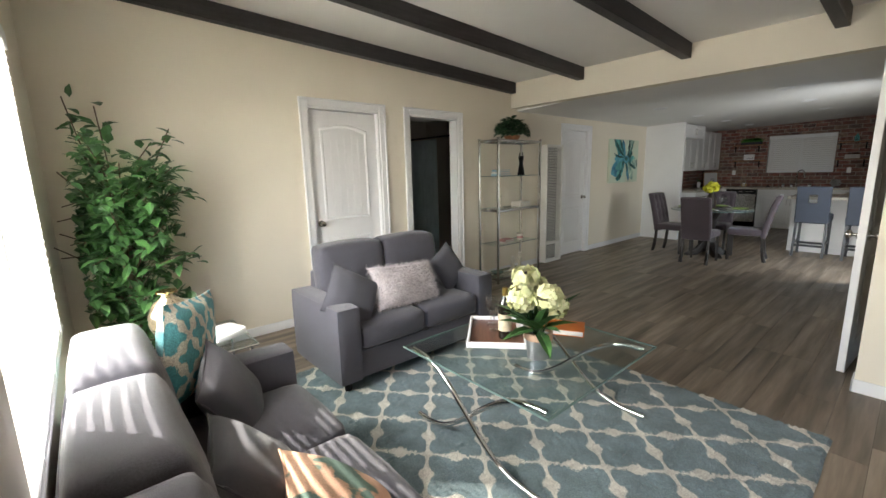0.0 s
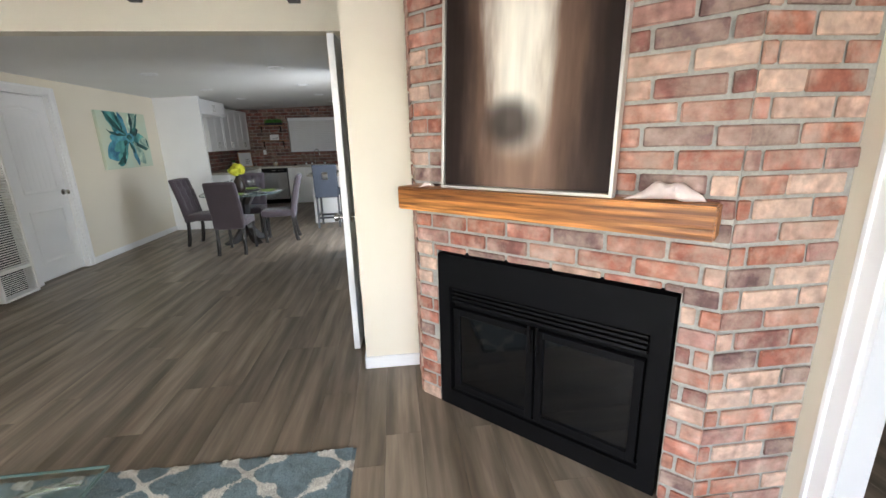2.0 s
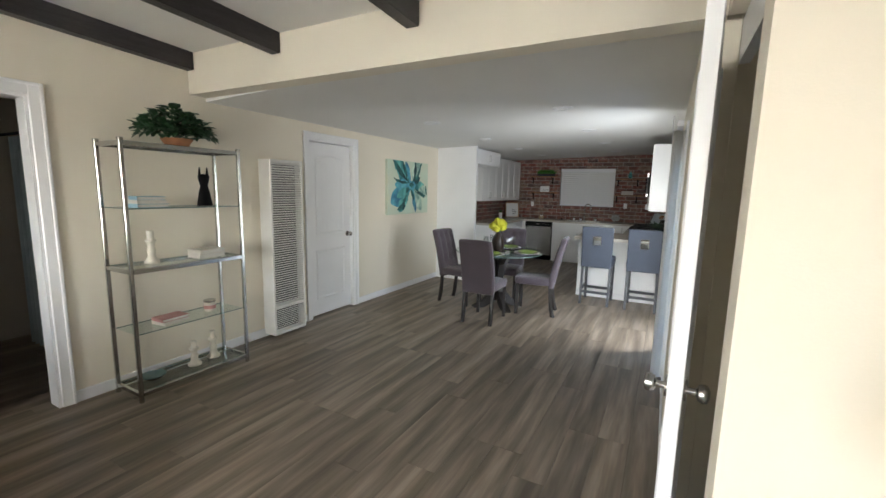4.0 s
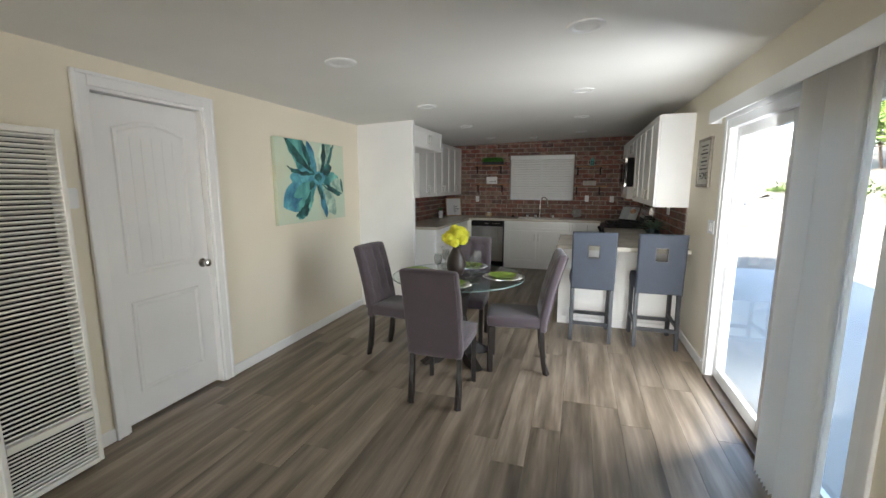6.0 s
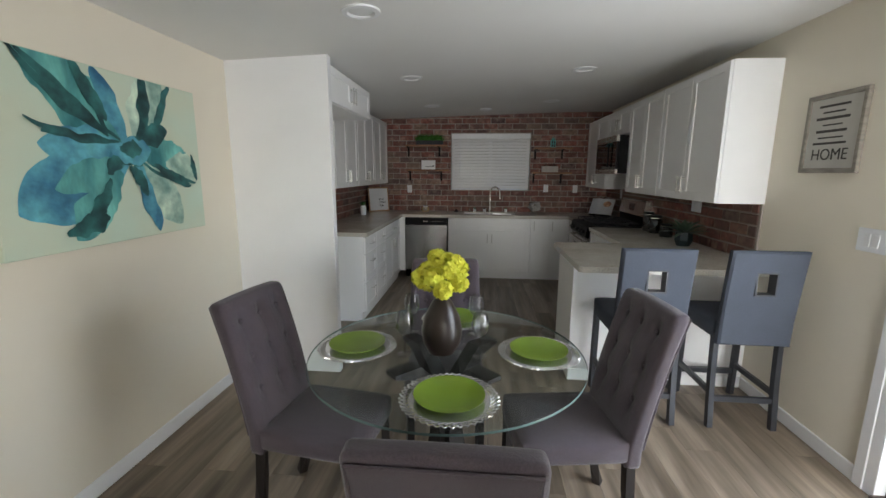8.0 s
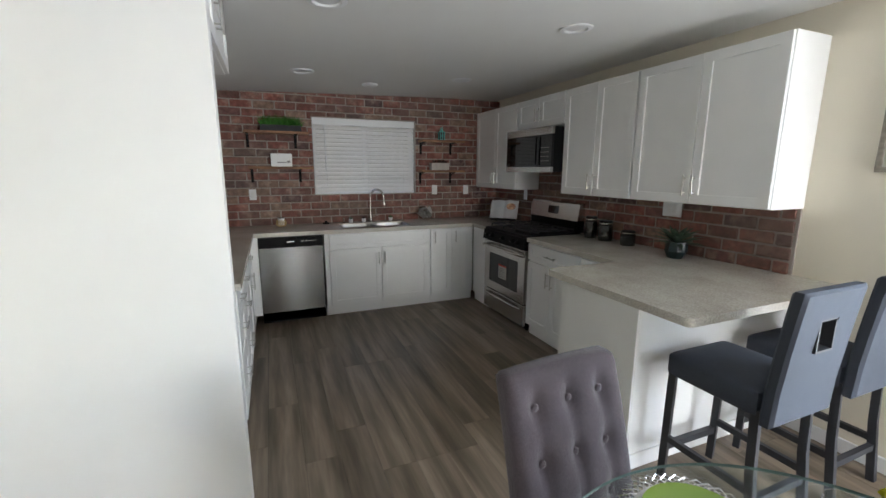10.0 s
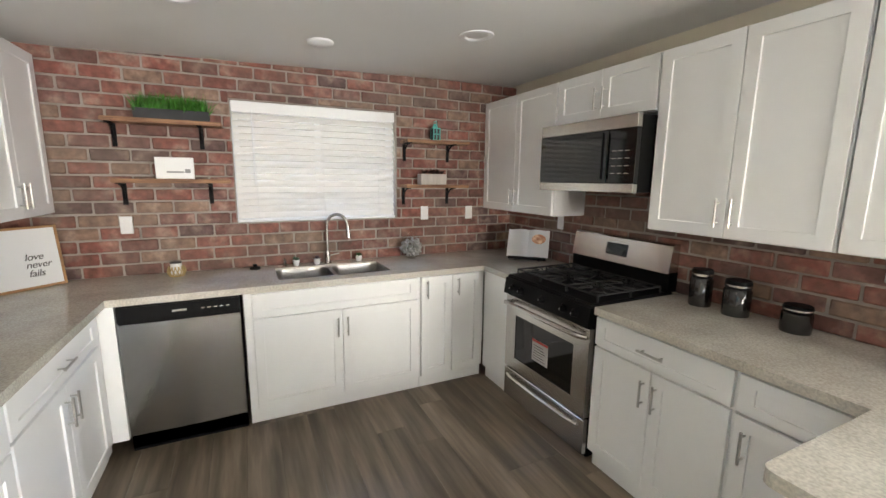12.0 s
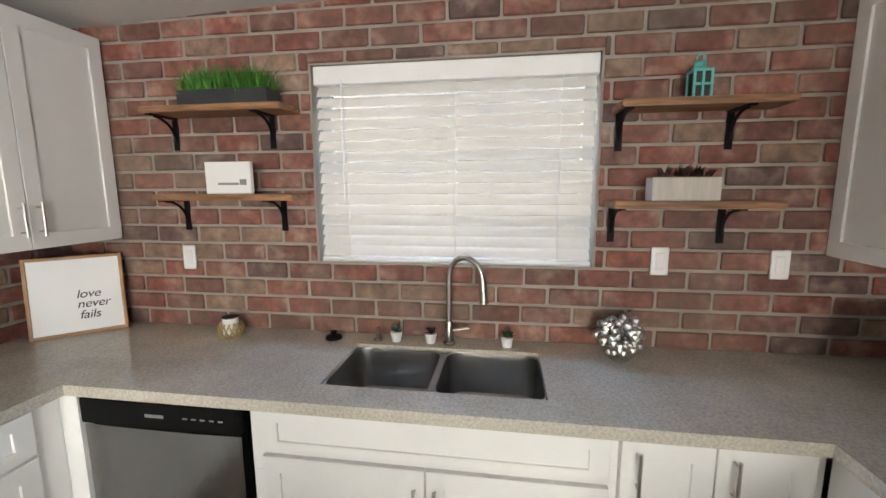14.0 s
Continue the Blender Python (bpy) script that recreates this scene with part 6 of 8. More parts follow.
# peninsula
pen = thing("peninsula_base", "white panelled peninsula base under stone counter", "cabinet")
part("body", boxed(7.66, 8.23, -0.438, 0.76, FZ, CT, bevel=0.002, segments=1), CABINET, pen)
part("toe_kick", boxed(7.66, 8.16, -0.438, 0.755, 0, FZ), CABINET, pen)
part("end_panel", boxed(7.645, 8.165, 0.76, 0.772, 0, CT, bevel=0.002, segments=1), CABINET, pen)
part("back_panel", boxed(7.645, 7.66, -0.438, 0.76, 0, CT, bevel=0.002, segments=1), CABINET, pen)
part("base_strip", boxed(7.633, 7.645, -0.425, 0.772, 0, 0.085, bevel=0.002, segments=1), WHITE, pen)

# wall cabinets
def uppers(name_label, m, width, z0, z1, depth=0.30, count=2):
    if count == 2:
        fr = doors(0.004, width - 0.004, z0 + 0.003, z1 - 0.003, False)
    else:
        fr = [("door", 0.004, width - 0.004, z0 + 0.003, z1 - 0.003, width - 0.05, z0 + 0.115, True)]
    return cabinet("wall_cabinet", m, width, depth, z0, z1, fr, name_label, "wall cabinet", group="wall cabinets")


USOUTH = lambda x: pose(x, -0.14, 0, 0, 0, 180)
UNORTH = lambda x: pose(x, 2.89, 0, 0, 0, 0)
uppers("white two-door wall cabinet at the peninsula end", USOUTH(8.605), 0.95, 1.305, 2.217)
uppers("white two-door wall cabinet above the counter", USOUTH(9.41), 0.80, 1.305, 2.217)
uppers("short white two-door cabinet above the microwave", USOUTH(10.185), 0.77, 1.925, 2.217)
uppers("white two-door wall cabinet in the kitchen corner", USOUTH(11.13), 0.94, 1.305, 2.217)
for i in range(3):
    uppers("white two-door wall cabinet above north counter", UNORTH(8.79 + 0.778 * i), 0.775, 1.335, 2.235)
uppers("short deep white cabinet above the fridge space", pose(7.645, 2.53, 0), 1.14, 1.99, 2.245, 0.62)
structure("fridge_panel", boxed(7.575, 7.64, 2.475, 3.20, 0, ceiling_at(2.44) + 0.0, bevel=0.002, segments=1), WHITE, "tall white panel beside the empty fridge space", "panel")

# counters
ct = thing("countertop", "speckled grey beige quartz countertop around the sink", "countertop")
Z0, Z1 = CT + 0.001, 0.916
SX0, SX1, SY0, SY1 = 10.635, 11.005, 0.925, 1.675
bm = sheet((8.64, 10.19, 10.51, SX0, SX1, 11.135), (-0.435, 0.225, SY0, SY1, 2.535, 3.195),
           lambda x, y: y > 2.535 or (x > 10.51 and y > 0.225 and not (SX0 < x < SX1 and SY0 < y < SY1)) or (x > 10.19 and y < 0.225),
           lambda x, y, k: (x, y, (Z0, Z1)[k]))
part("slab", bm, QUARTZ, ct)
cp = thing("countertop", "speckled pale quartz peninsula countertop with rounded corner", "countertop")
r = 0.03
outline = [(9.393, -0.435), (9.393, 0.235), (8.33, 0.235), (8.33, 0.80 - r)]
for k in range(7):
    t = math.pi / 2 * k / 6
    outline.append((8.33 - r + r * math.cos(t), 0.80 - r + r * math.sin(t)))
for k in range(7):
    t = math.pi / 2 + math.pi / 2 * k / 6
    outline.append((7.365 + r + r * math.cos(t), 0.80 - r + r * math.sin(t)))
outline.append((7.365, -0.435))
bm = prism(bmesh.new(), outline, Z0, Z1)
bmesh.ops.triangulate(bm, faces=[f for f in bm.faces if len(f.verts) > 4])
part("slab", bm, QUARTZ, cp)


def ring_points(cx, cy, w, h, r, n=6):
    pts = []
    for sx, sy, t0 in ((1, 1, 0), (-1, 1, 90), (-1, -1, 180), (1, -1, 270)):
        for k in range(n + 1):
            t = radians(t0 + 90 * k / n)
            pts.append((cx + sx * (w / 2 - r) + r * math.cos(t), cy + sy * (h / 2 - r) + r * math.sin(t)))
    return pts


sink = thing("kitchen_sink", "undermount double bowl stainless steel sink", "sink")
SINKSTEEL = material("satin_sink_steel", (0.42, 0.41, 0.39), 0.3, 1.0, vary=0.06, scale=5)
for y0, y1 in ((SY0, 1.29), (1.31, SY1)):
    bm = bmesh.new()
    cy, w, h = (y0 + y1) / 2, SX1 - SX0, y1 - y0
    loops = [[bm.verts.new((x, y, z)) for x, y in ring_points((SX0 + SX1) / 2, cy, w + dw, h + dw, r)] for dw, r, z in
             ((0.012, 0.065, Z1 - 0.012), (-0.004, 0.062, Z1 - 0.014), (-0.012, 0.06, Z1 - 0.05), (-0.03, 0.06, 0.74), (-0.07, 0.05, 0.725))]
    for a, b in zip(loops, loops[1:]):
        for i in range(len(a)):
            j = (i + 1) % len(a)
            bm.faces.new((a[i], a[j], b[j], b[i]))
    bm.faces.new(loops[-1])
    bowl = part("bowl", bm, SINKSTEEL, sink, smooth=True)
    part("drain", lathe(bmesh.new(), [(0.0, 0.728), (0.035, 0.728), (0.042, 0.732), (0.044, 0.727)], ((SX0 + SX1) / 2, cy, 0), sides=24), CHROME, bowl, "chrome drain", smooth=True)
part("divider", boxed(SX0 + 0.01, SX1 - 0.01, 1.288, 1.312, 0.80, Z1 - 0.014, bevel=0.008), SINKSTEEL, sink)
fc = thing("faucet", "tall brushed nickel gooseneck kitchen faucet", "faucet", place=pose(11.055, 1.29, Z1, 0, 0, 50))
part("base", lathe(bmesh.new(), [(0.0, 0.0), (0.026, 0.0), (0.026, 0.008), (0.019, 0.014), (0.017, 0.09), (0.013, 0.10), (0.0, 0.10)], sides=24), NICKEL, fc, smooth=True)
neck = [(0, 0, 0.08), (0, 0, 0.26)] + [(-0.075 + 0.075 * math.cos(t), -0.02 * (1 - math.cos(t)), 0.29 + 0.085 * math.sin(t)) for t in np.linspace(0, math.pi, 15)]
part("neck", tube(bmesh.new(), neck, 0.0115, 14), NICKEL, fc, "curved gooseneck spout", smooth=True)
part("spray_head", rod(bmesh.new(), (-0.150, -0.04, 0.30), (-0.158, -0.042, 0.20), 0.014, 0.018, 18), NICKEL, fc, smooth=True)
part("lever", tube(bmesh.new(), [(-0.011, -0.010, 0.06), (-0.038, -0.032, 0.066), (-0.065, -0.055, 0.072)], 0.006, 8), NICKEL, fc, smooth=True)
soap = thing("soap_dispenser", "brushed nickel soap dispenser beside the faucet", "soap dispenser", place=pose(11.055, 1.60, Z1))
part("pump", lathe(bmesh.new(), [(0.0, 0.0), (0.018, 0.0), (0.018, 0.005), (0.01, 0.01), (0.009, 0.05), (0.012, 0.055), (0.0, 0.06)], sides=18), NICKEL, soap, smooth=True)

# dishwasher
dw = thing("dishwasher", "stainless steel dishwasher with black control strip", "dishwasher", place=pose(10.535, 2.503, 0, 0, 0, -90))
part("tub", boxed(0.004, 0.601, 0.03, 0.58, 0.02, 0.87), BLACK, dw)
bm = bmesh.new()
for i in range(13):
    u = i / 12
    for z in (0.115, 0.765):
        bm.verts.new((0.006 + 0.593 * u, 0.0 - 0.006 * math.sin(math.pi * u), z))
bm.verts.ensure_lookup_table()
for i in range(12):
    bm.faces.new([bm.verts[q] for q in (2 * i, 2 * i + 2, 2 * i + 3, 2 * i + 1)])
bmesh.ops.solidify(bm, geom=bm.faces[:], thickness=-0.028)
bmesh.ops.recalc_face_normals(bm, faces=bm.faces)
part("door", bm, material("brushed_dishwasher_steel", (0.66, 0.65, 0.63), 0.2, 1.0, grain=0.05, grain_scale=40, stretch=(40, 40, 0.6), vary=0.06, scale=3), dw, "brushed stainless door", smooth=True)
ctrl = part("control_panel", boxed(0.004, 0.601, -0.012, 0.04, 0.772, 0.868, bevel=0.006), BLACK, dw, "black control strip")
part("brand_mark", boxed(0.26, 0.33, -0.0128, -0.011, 0.815, 0.827), NICKEL, ctrl, "small silver badge")
for i in range(5):
    part("button", boxed(0.40 + 0.032 * i, 0.418 + 0.032 * i, -0.0128, -0.011, 0.818, 0.824), NICKEL, ctrl)
part("kick_plate", boxed(0.004, 0.601, 0.03, 0.06, 0.004, 0.11), BLACK, dw, "black kick plate")

# range
rg = thing("gas_range", "stainless steel gas range with black cooktop", "stove", place=pose(10.18, 0.205, 0, 0, 0, 180))
RW = 0.775
RSTEEL = material("range_steel", (0.55, 0.53, 0.50), 0.25, 1.0, grain=0.05, grain_scale=60, stretch=(0.6, 40, 40), vary=0.05)
part("body", boxed(0.004, RW - 0.004, 0.0, 0.60, 0.03, 0.895, bevel=0.003, segments=1), BLACK, rg)
for x in (0.05, RW - 0.05):
    for y in (0.05, 0.55):
        part("foot", rod(bmesh.new(), (x, y, 0), (x, y, 0.03), 0.015), BLACK, rg)
part("cooktop", boxed(0.0, RW, -0.035, 0.60, 0.895, 0.925, bevel=0.008), BLACK, rg, "glossy black enamel cooktop")
bm = bmesh.new()
pr = [(-0.03, 0.79), (-0.06, 0.80), (-0.045, 0.905), (0.02, 0.905), (0.02, 0.79)]
f, g = [bm.verts.new((0.0, y, z)) for y, z in pr], [bm.verts.new((RW, y, z)) for y, z in pr]
bm.faces.new(f), bm.faces.new(g[::-1])
for i in range(len(pr)):
    j = (i + 1) % len(pr)
    bm.faces.new((f[i], f[j], g[j], g[i]))
bmesh.ops.recalc_face_normals(bm, faces=bm.faces)
panel = part("knob_panel", bm, BLACK, rg, "black knob panel")
for x in (0.10, 0.19, 0.40, 0.585, 0.675):
    k = part("knob", rod(rod(bmesh.new(), (x, -0.052, 0.853), (x, -0.066, 0.851), 0.026, 0.024, 20), (x, -0.066, 0.851), (x, -0.085, 0.849), 0.018, 0.015, 20), BLACK, panel, "black control knob", smooth=True)
    part("pointer", boxed(x - 0.002, x + 0.002, -0.0862, -0.0845, 0.85, 0.863), VINYL, panel)
dr = sheet((0.005, 0.115, RW - 0.115, RW - 0.005), (0.275, 0.36, 0.665, 0.785), lambda x, z: not (0.115 < x < RW - 0.115 and 0.36 < z < 0.665),
           lambda x, z, k: (x, (0.0, -0.035)[k], z))
od = part("oven_door", dr, RSTEEL, rg, "stainless oven door")
part("oven_window", boxed(0.115, RW - 0.115, -0.031, -0.005, 0.36, 0.665), DARKGLASS, od, "dark glass oven window")
lab = part("energy_label", boxed(0.30, 0.45, -0.0335, -0.0315, 0.43, 0.57), PAPER, od, "white printed paper label")
part("label_band", boxed(0.30, 0.45, -0.0342, -0.0334, 0.555, 0.57), material("red_band", (0.5, 0.05, 0.04), 0.6), od)
for i in range(6):
    part("text_line", boxed(0.315, 0.43 - 0.013 * (i % 3), -0.0342, -0.0334, 0.445 + 0.017 * i, 0.449 + 0.017 * i), INK, od)
hb = [(0.03, -0.035, 0.735), (0.05, -0.075, 0.745), (0.15, -0.085, 0.748), (RW / 2, -0.09, 0.75), (RW - 0.15, -0.085, 0.748), (RW - 0.05, -0.075, 0.745), (RW - 0.03, -0.035, 0.735)]
part("handle", tube(bmesh.new(), hb, 0.015, 12), RSTEEL, od, "curved steel bar handle", smooth=True)
dwr = part("drawer", boxed(0.005, RW - 0.005, -0.035, 0.0, 0.055, 0.262, bevel=0.004, segments=1), RSTEEL, rg, "stainless storage drawer")
part("handle", tube(bmesh.new(), [(0.05, -0.036, 0.215), (0.12, -0.06, 0.222), (RW / 2, -0.07, 0.226), (RW - 0.12, -0.06, 0.222), (RW - 0.05, -0.036, 0.215)], 0.013, 10), RSTEEL, dwr, "curved steel handle", smooth=True)
bg = part("backguard", boxed(0.0, RW, 0.545, 0.62, 0.925, 1.04), BLACK, rg, "black lower backguard")
bm = bmesh.new()
pr = [(0.535, 1.035), (0.56, 1.195), (0.575, 1.205), (0.62, 1.205), (0.62, 1.035)]
f, g = [bm.verts.new((0.0, y, z)) for y, z in pr], [bm.verts.new((RW, y, z)) for y, z in pr]
bm.faces.new(f), bm.faces.new(g[::-1])
for i in range(len(pr)):
    j = (i + 1) % len(pr)
    bm.faces.new((f[i], f[j], g[j], g[i]))
bmesh.ops.recalc_face_normals(bm, faces=bm.faces)
sb = part("control_backguard", bm, RSTEEL, rg, "stainless backguard with clock")
bm = boxed(0.30, 0.475, -0.003, 0.004, 0.045, 0.125, bevel=0.002, segments=1)
bmesh.ops.transform(bm, matrix=pose(0, 0.536, 1.035, -9, 0, 0), verts=bm.verts)
part("clock_display", bm, DARKGLASS, sb, "dark clock display")
IRON = material("cast_iron", (0.014, 0.014, 0.015), 0.6, vary=0.2, scale=30, bump=0.3)
for gx0, gx1 in ((0.03, 0.265), (0.27, 0.505), (0.51, 0.745)):
    bm = bmesh.new()
    zt = 0.958
    tube(bm, [(gx0, 0.03, zt), (gx1, 0.03, zt), (gx1, 0.52, zt), (gx0, 0.52, zt)], 0.006, 6, closed=True)
    cx = (gx0 + gx1) / 2
    for cy in (0.155, 0.395):
        for t in range(8):
            a = radians(45 * t + 22)
            e = Vector((cx + 0.115 * math.cos(a), cy + 0.115 * math.sin(a), zt))
            tube(bm, [(cx + 0.035 * math.cos(a), cy + 0.035 * math.sin(a), zt + 0.004), ((cx + e.x) / 2, (cy + e.y) / 2, zt + 0.006), e], 0.005, 6)
    tube(bm, [(gx0, 0.275, zt), (gx1, 0.275, zt)], 0.006, 6)
    for x in (gx0, gx1):
        for y in (0.03, 0.275, 0.52):
            rod(bm, (x, y, 0.924), (x, y, zt), 0.006, sides=6)
    part("grate", bm, IRON, rg, "black cast iron grate")
for x in (0.1475, 0.6275):
    for y in (0.155, 0.395):
        part("burner", lathe(bmesh.new(), [(0.0, 0.925), (0.045, 0.925), (0.048, 0.935), (0.035, 0.94), (0.034, 0.948), (0.0, 0.949)], (x, y, 0), sides=24), IRON, rg, "round burner cap", smooth=True)

# microwave
mw = thing("microwave", "stainless over-range microwave with black glass door", "microwave", place=pose(10.185, 0.0, 0, 0, 0, 180))
part("body", boxed(0.004, 0.766, 0.03, 0.42, 1.50, 1.905, bevel=0.003, segments=1), BLACK, mw)
part("top_band", boxed(0.002, 0.768, -0.004, 0.03, 1.838, 1.908, bevel=0.003, segments=1), RSTEEL, mw, "stainless top band")
part("bottom_band", boxed(0.002, 0.768, -0.004, 0.03, 1.497, 1.548, bevel=0.003, segments=1), RSTEEL, mw, "stainless bottom band")
part("glass_door", boxed(0.002, 0.58, -0.002, 0.03, 1.549, 1.837, bevel=0.002, segments=1), DARKGLASS, mw, "black reflective glass door")
cpn = part("control_panel", boxed(0.583, 0.768, -0.002, 0.03, 1.549, 1.837, bevel=0.002, segments=1), DARKGLASS, mw, "black touch control panel")
for i in range(4):
    for j in range(3):
        part("button", boxed(0.61 + 0.045 * j, 0.64 + 0.045 * j, -0.0028, -0.0015, 1.60 + 0.04 * i, 1.604 + 0.04 * i), NICKEL, cpn)
part("handle", rod(bmesh.new(), (0.566, -0.022, 1.57), (0.566, -0.022, 1.82), 0.008, sides=12), BLACK, mw, "black vertical handle", smooth=True)

# open shelves with iron brackets
SHELFWOOD = material("rustic_shelf_wood", (0.22, 0.10, 0.05), 0.55, vary=0.35, scale=4, grain=0.35, grain_scale=12, stretch=(10, 0.8, 10), second=(0.32, 0.17, 0.08), bump=0.4, bump_scale=20)
WF = 11.128    # face of the brick


def wall_shelf(y0, y1, z, label):
    s = thing("wall_shelf", label, "shelf", "open kitchen shelves")
    part("board", boxed(WF - 0.165, WF, y0, y1, z - 0.026, z, bevel=0.004), SHELFWOOD, s)
    for y in (y0 + 0.13, y1 - 0.03):
        bm = boxed(WF - 0.006, WF, y - 0.013, y + 0.013, z - 0.165, z - 0.026)
        box(bm, WF - 0.15, WF - 0.006, y - 0.013, y + 0.013, z - 0.032, z - 0.026)
        tube(bm, [(WF - 0.008 - 0.11 * (1 - math.cos(t)), y, z - 0.13 + 0.098 * math.sin(t)) for t in np.linspace(0, math.pi / 2, 9)], 0.006, 6)
        part("bracket", bm, BLACK, s, "black iron bracket")


wall_shelf(1.94, 2.57, 1.905, "rustic wooden shelf on black iron brackets")
wall_shelf(1.91, 2.55, 1.545, "rustic wooden shelf on black iron brackets")
wall_shelf(0.12, 0.67, 1.868, "short rustic wooden shelf on iron brackets")
wall_shelf(0.12, 0.68, 1.515, "short rustic wooden shelf on iron brackets")
tr = thing("grass_planter", "faux grass in a long charcoal planter box", "planter", place=pose(WF - 0.085, 2.21, 1.905))
SLATE = material("charcoal_planter", (0.03, 0.032, 0.036), 0.7, vary=0.2, scale=12)
part("box", box(box(box(box(boxed(-0.05, 0.05, -0.20, 0.20, 0, 0.01), -0.05, -0.042, -0.20, 0.20, 0.01, 0.062), 0.042, 0.05, -0.20, 0.20, 0.01, 0.062), -0.042, 0.042, -0.20, -0.192, 0.01, 0.062), -0.042, 0.042, 0.192, 0.20, 0.01, 0.062), SLATE, tr)
bm, r5 = bmesh.new(), random.Random(2)
for i in range(900):
    p = Vector((r5.uniform(-0.04, 0.04), r5.uniform(-0.185, 0.185), 0.03))
    h = r5.uniform(0.06, 0.14)
    d = Vector((r5.gauss(0, 0.03), r5.gauss(0, 0.035), h))
    s = Vector((r5.uniform(-1, 1), r5.uniform(-1, 1), 0)).normalized() * 0.003
    m_ = p + d * 0.55
    a, b, c, e, t = (bm.verts.new(q) for q in (p - s, p + s, m_ + s, m_ - s, p + d + Vector((r5.gauss(0, 0.015), r5.gauss(0, 0.015), 0))))
    bm.faces.new((a, b, c, e)), bm.faces.new((e, c, t))
part("grass", bm, material("bright_faux_grass", (0.05, 0.20, 0.02), 0.6, vary=0.4, scale=30), tr, "bright green grass blades")
sh = thing("shelf_sign", "white block sign with grey script line", "sign", place=pose(WF - 0.10, 2.225, 1.545, 0, 0, -90))
part("block", boxed(-0.105, 0.105, -0.012, 0.012, 0, 0.135, bevel=0.003, segments=1), WHITE, sh)
GREYINK = material("grey_script", (0.25, 0.25, 0.25), 0.8)
part("script_line", boxed(-0.045, 0.05, -0.0135, -0.0118, 0.038, 0.048), GREYINK, sh, "unreadable grey script line")
part("script_line", boxed(0.055, 0.085, -0.0135, -0.0118, 0.038, 0.062), GREYINK, sh)
TURQ = material("turquoise_metal", (0.10, 0.46, 0.42), 0.45, vary=0.1, scale=20)
ln = thing("lantern", "small turquoise metal lantern on the shelf", "lantern", place=pose(WF - 0.085, 0.40, 1.868))
bm = boxed(-0.032, 0.032, -0.032, 0.032, 0, 0.008)
box(bm, -0.032, 0.032, -0.032, 0.032, 0.092, 0.10)
for x in (-0.028, 0.028):
    for y in (-0.028, 0.0, 0.028):
        box(bm, x - 0.004, x + 0.004, y - 0.004, y + 0.004, 0.008, 0.092)
for z in (0.05,):
    for x in (-0.028, 0.028):
        box(bm, x - 0.003, x + 0.003, -0.028, 0.028, z - 0.004, z + 0.004)
lathe(bm, [(0.034, 0.10), (0.02, 0.115), (0.018, 0.125), (0.022, 0.128), (0.0, 0.135)], sides=4)
tube(bm, [(0, 0.014 * math.cos(t), 0.14 + 0.014 * math.sin(t)) for t in np.linspace(0, 2 * math.pi, 12, endpoint=False)], 0.003, 6, closed=True)
part("frame", bm, TURQ, ln)
part("panes", boxed(-0.026, 0.026, -0.026, 0.026, 0.008, 0.092), SLATE, ln, "dark lantern panes")
bp = thing("planter_box", "small whitewashed wooden planter with dry foliage", "planter", place=pose(WF - 0.09, 0.43, 1.515))
part("box", boxed(-0.04, 0.04, -0.115, 0.115, 0, 0.085, bevel=0.004, segments=1), material("whitewashed_wood", (0.50, 0.46, 0.42), 0.8, vary=0.12, scale=8, stretch=(1, 6, 1)), bp)
bm = bmesh.new()
for i in range(60):
    leaf(bm, Vector((r5.uniform(-0.03, 0.03), r5.uniform(-0.09, 0.09), 0.085)), Vector((r5.gauss(0, 0.5), r5.gauss(0, 0.5), 1)), Vector((0, 1, 0.2)), r5.uniform(0.03, 0.055), 0.016)
part("foliage", bm, material("dry_brown_foliage", (0.08, 0.045, 0.03), 0.8, vary=0.3), bp, "dry brown foliage")

# things on the counter
def mini_plant(y, mat, label, seed):
    p = thing("succulent", label, "potted plant", "succulents by the sink", place=pose(11.06, y, Z1))
    part("pot", lathe(bmesh.new(), [(0.0, 0.0), (0.019, 0.0), (0.026, 0.042), (0.023, 0.042), (0.0, 0.038)], sides=20), VINYL, p, smooth=True)
    bm, r = bmesh.new(), random.Random(seed)
    for i in range(26):
        a = r.uniform(0, 2 * math.pi)
        leaf(bm, Vector((0, 0, 0.038)), Vector((math.cos(a), math.sin(a), r.uniform(0.3, 1.8))), Vector((0, 0, 1)), r.uniform(0.022, 0.042), 0.014)
    part("leaves", bm, mat, p)


SAGE = material("sage_succulent", (0.10, 0.22, 0.15), 0.6, vary=0.3, scale=30)
PURPLE = material("dark_purple_succulent", (0.05, 0.03, 0.05), 0.6, vary=0.3, scale=30)
mini_plant(1.52, SAGE, "tiny sage succulent in a white pot", 1)
mini_plant(1.37, PURPLE, "tiny dark purple succulent in white pot", 2)
mini_plant(1.05, LEAF, "tiny green succulent in a white pot", 3)
sp = thing("sink_stopper", "black rubber sink stopper on the counter", "stopper", place=pose(11.05, 1.80, Z1))
part("stopper", lathe(bmesh.new(), [(0.0, 0.0), (0.036, 0.0), (0.034, 0.012), (0.012, 0.018), (0.014, 0.034), (0.0, 0.036)], sides=20), BLACK, sp, smooth=True)
cd = thing("candle_holder", "gold lattice candle holder with white candle", "candle", place=pose(11.02, 2.27, Z1))
GOLD = material("pale_gold_lattice", (0.55, 0.42, 0.20), 0.4, 0.7, vary=0.2, scale=20)
bm = bmesh.new()
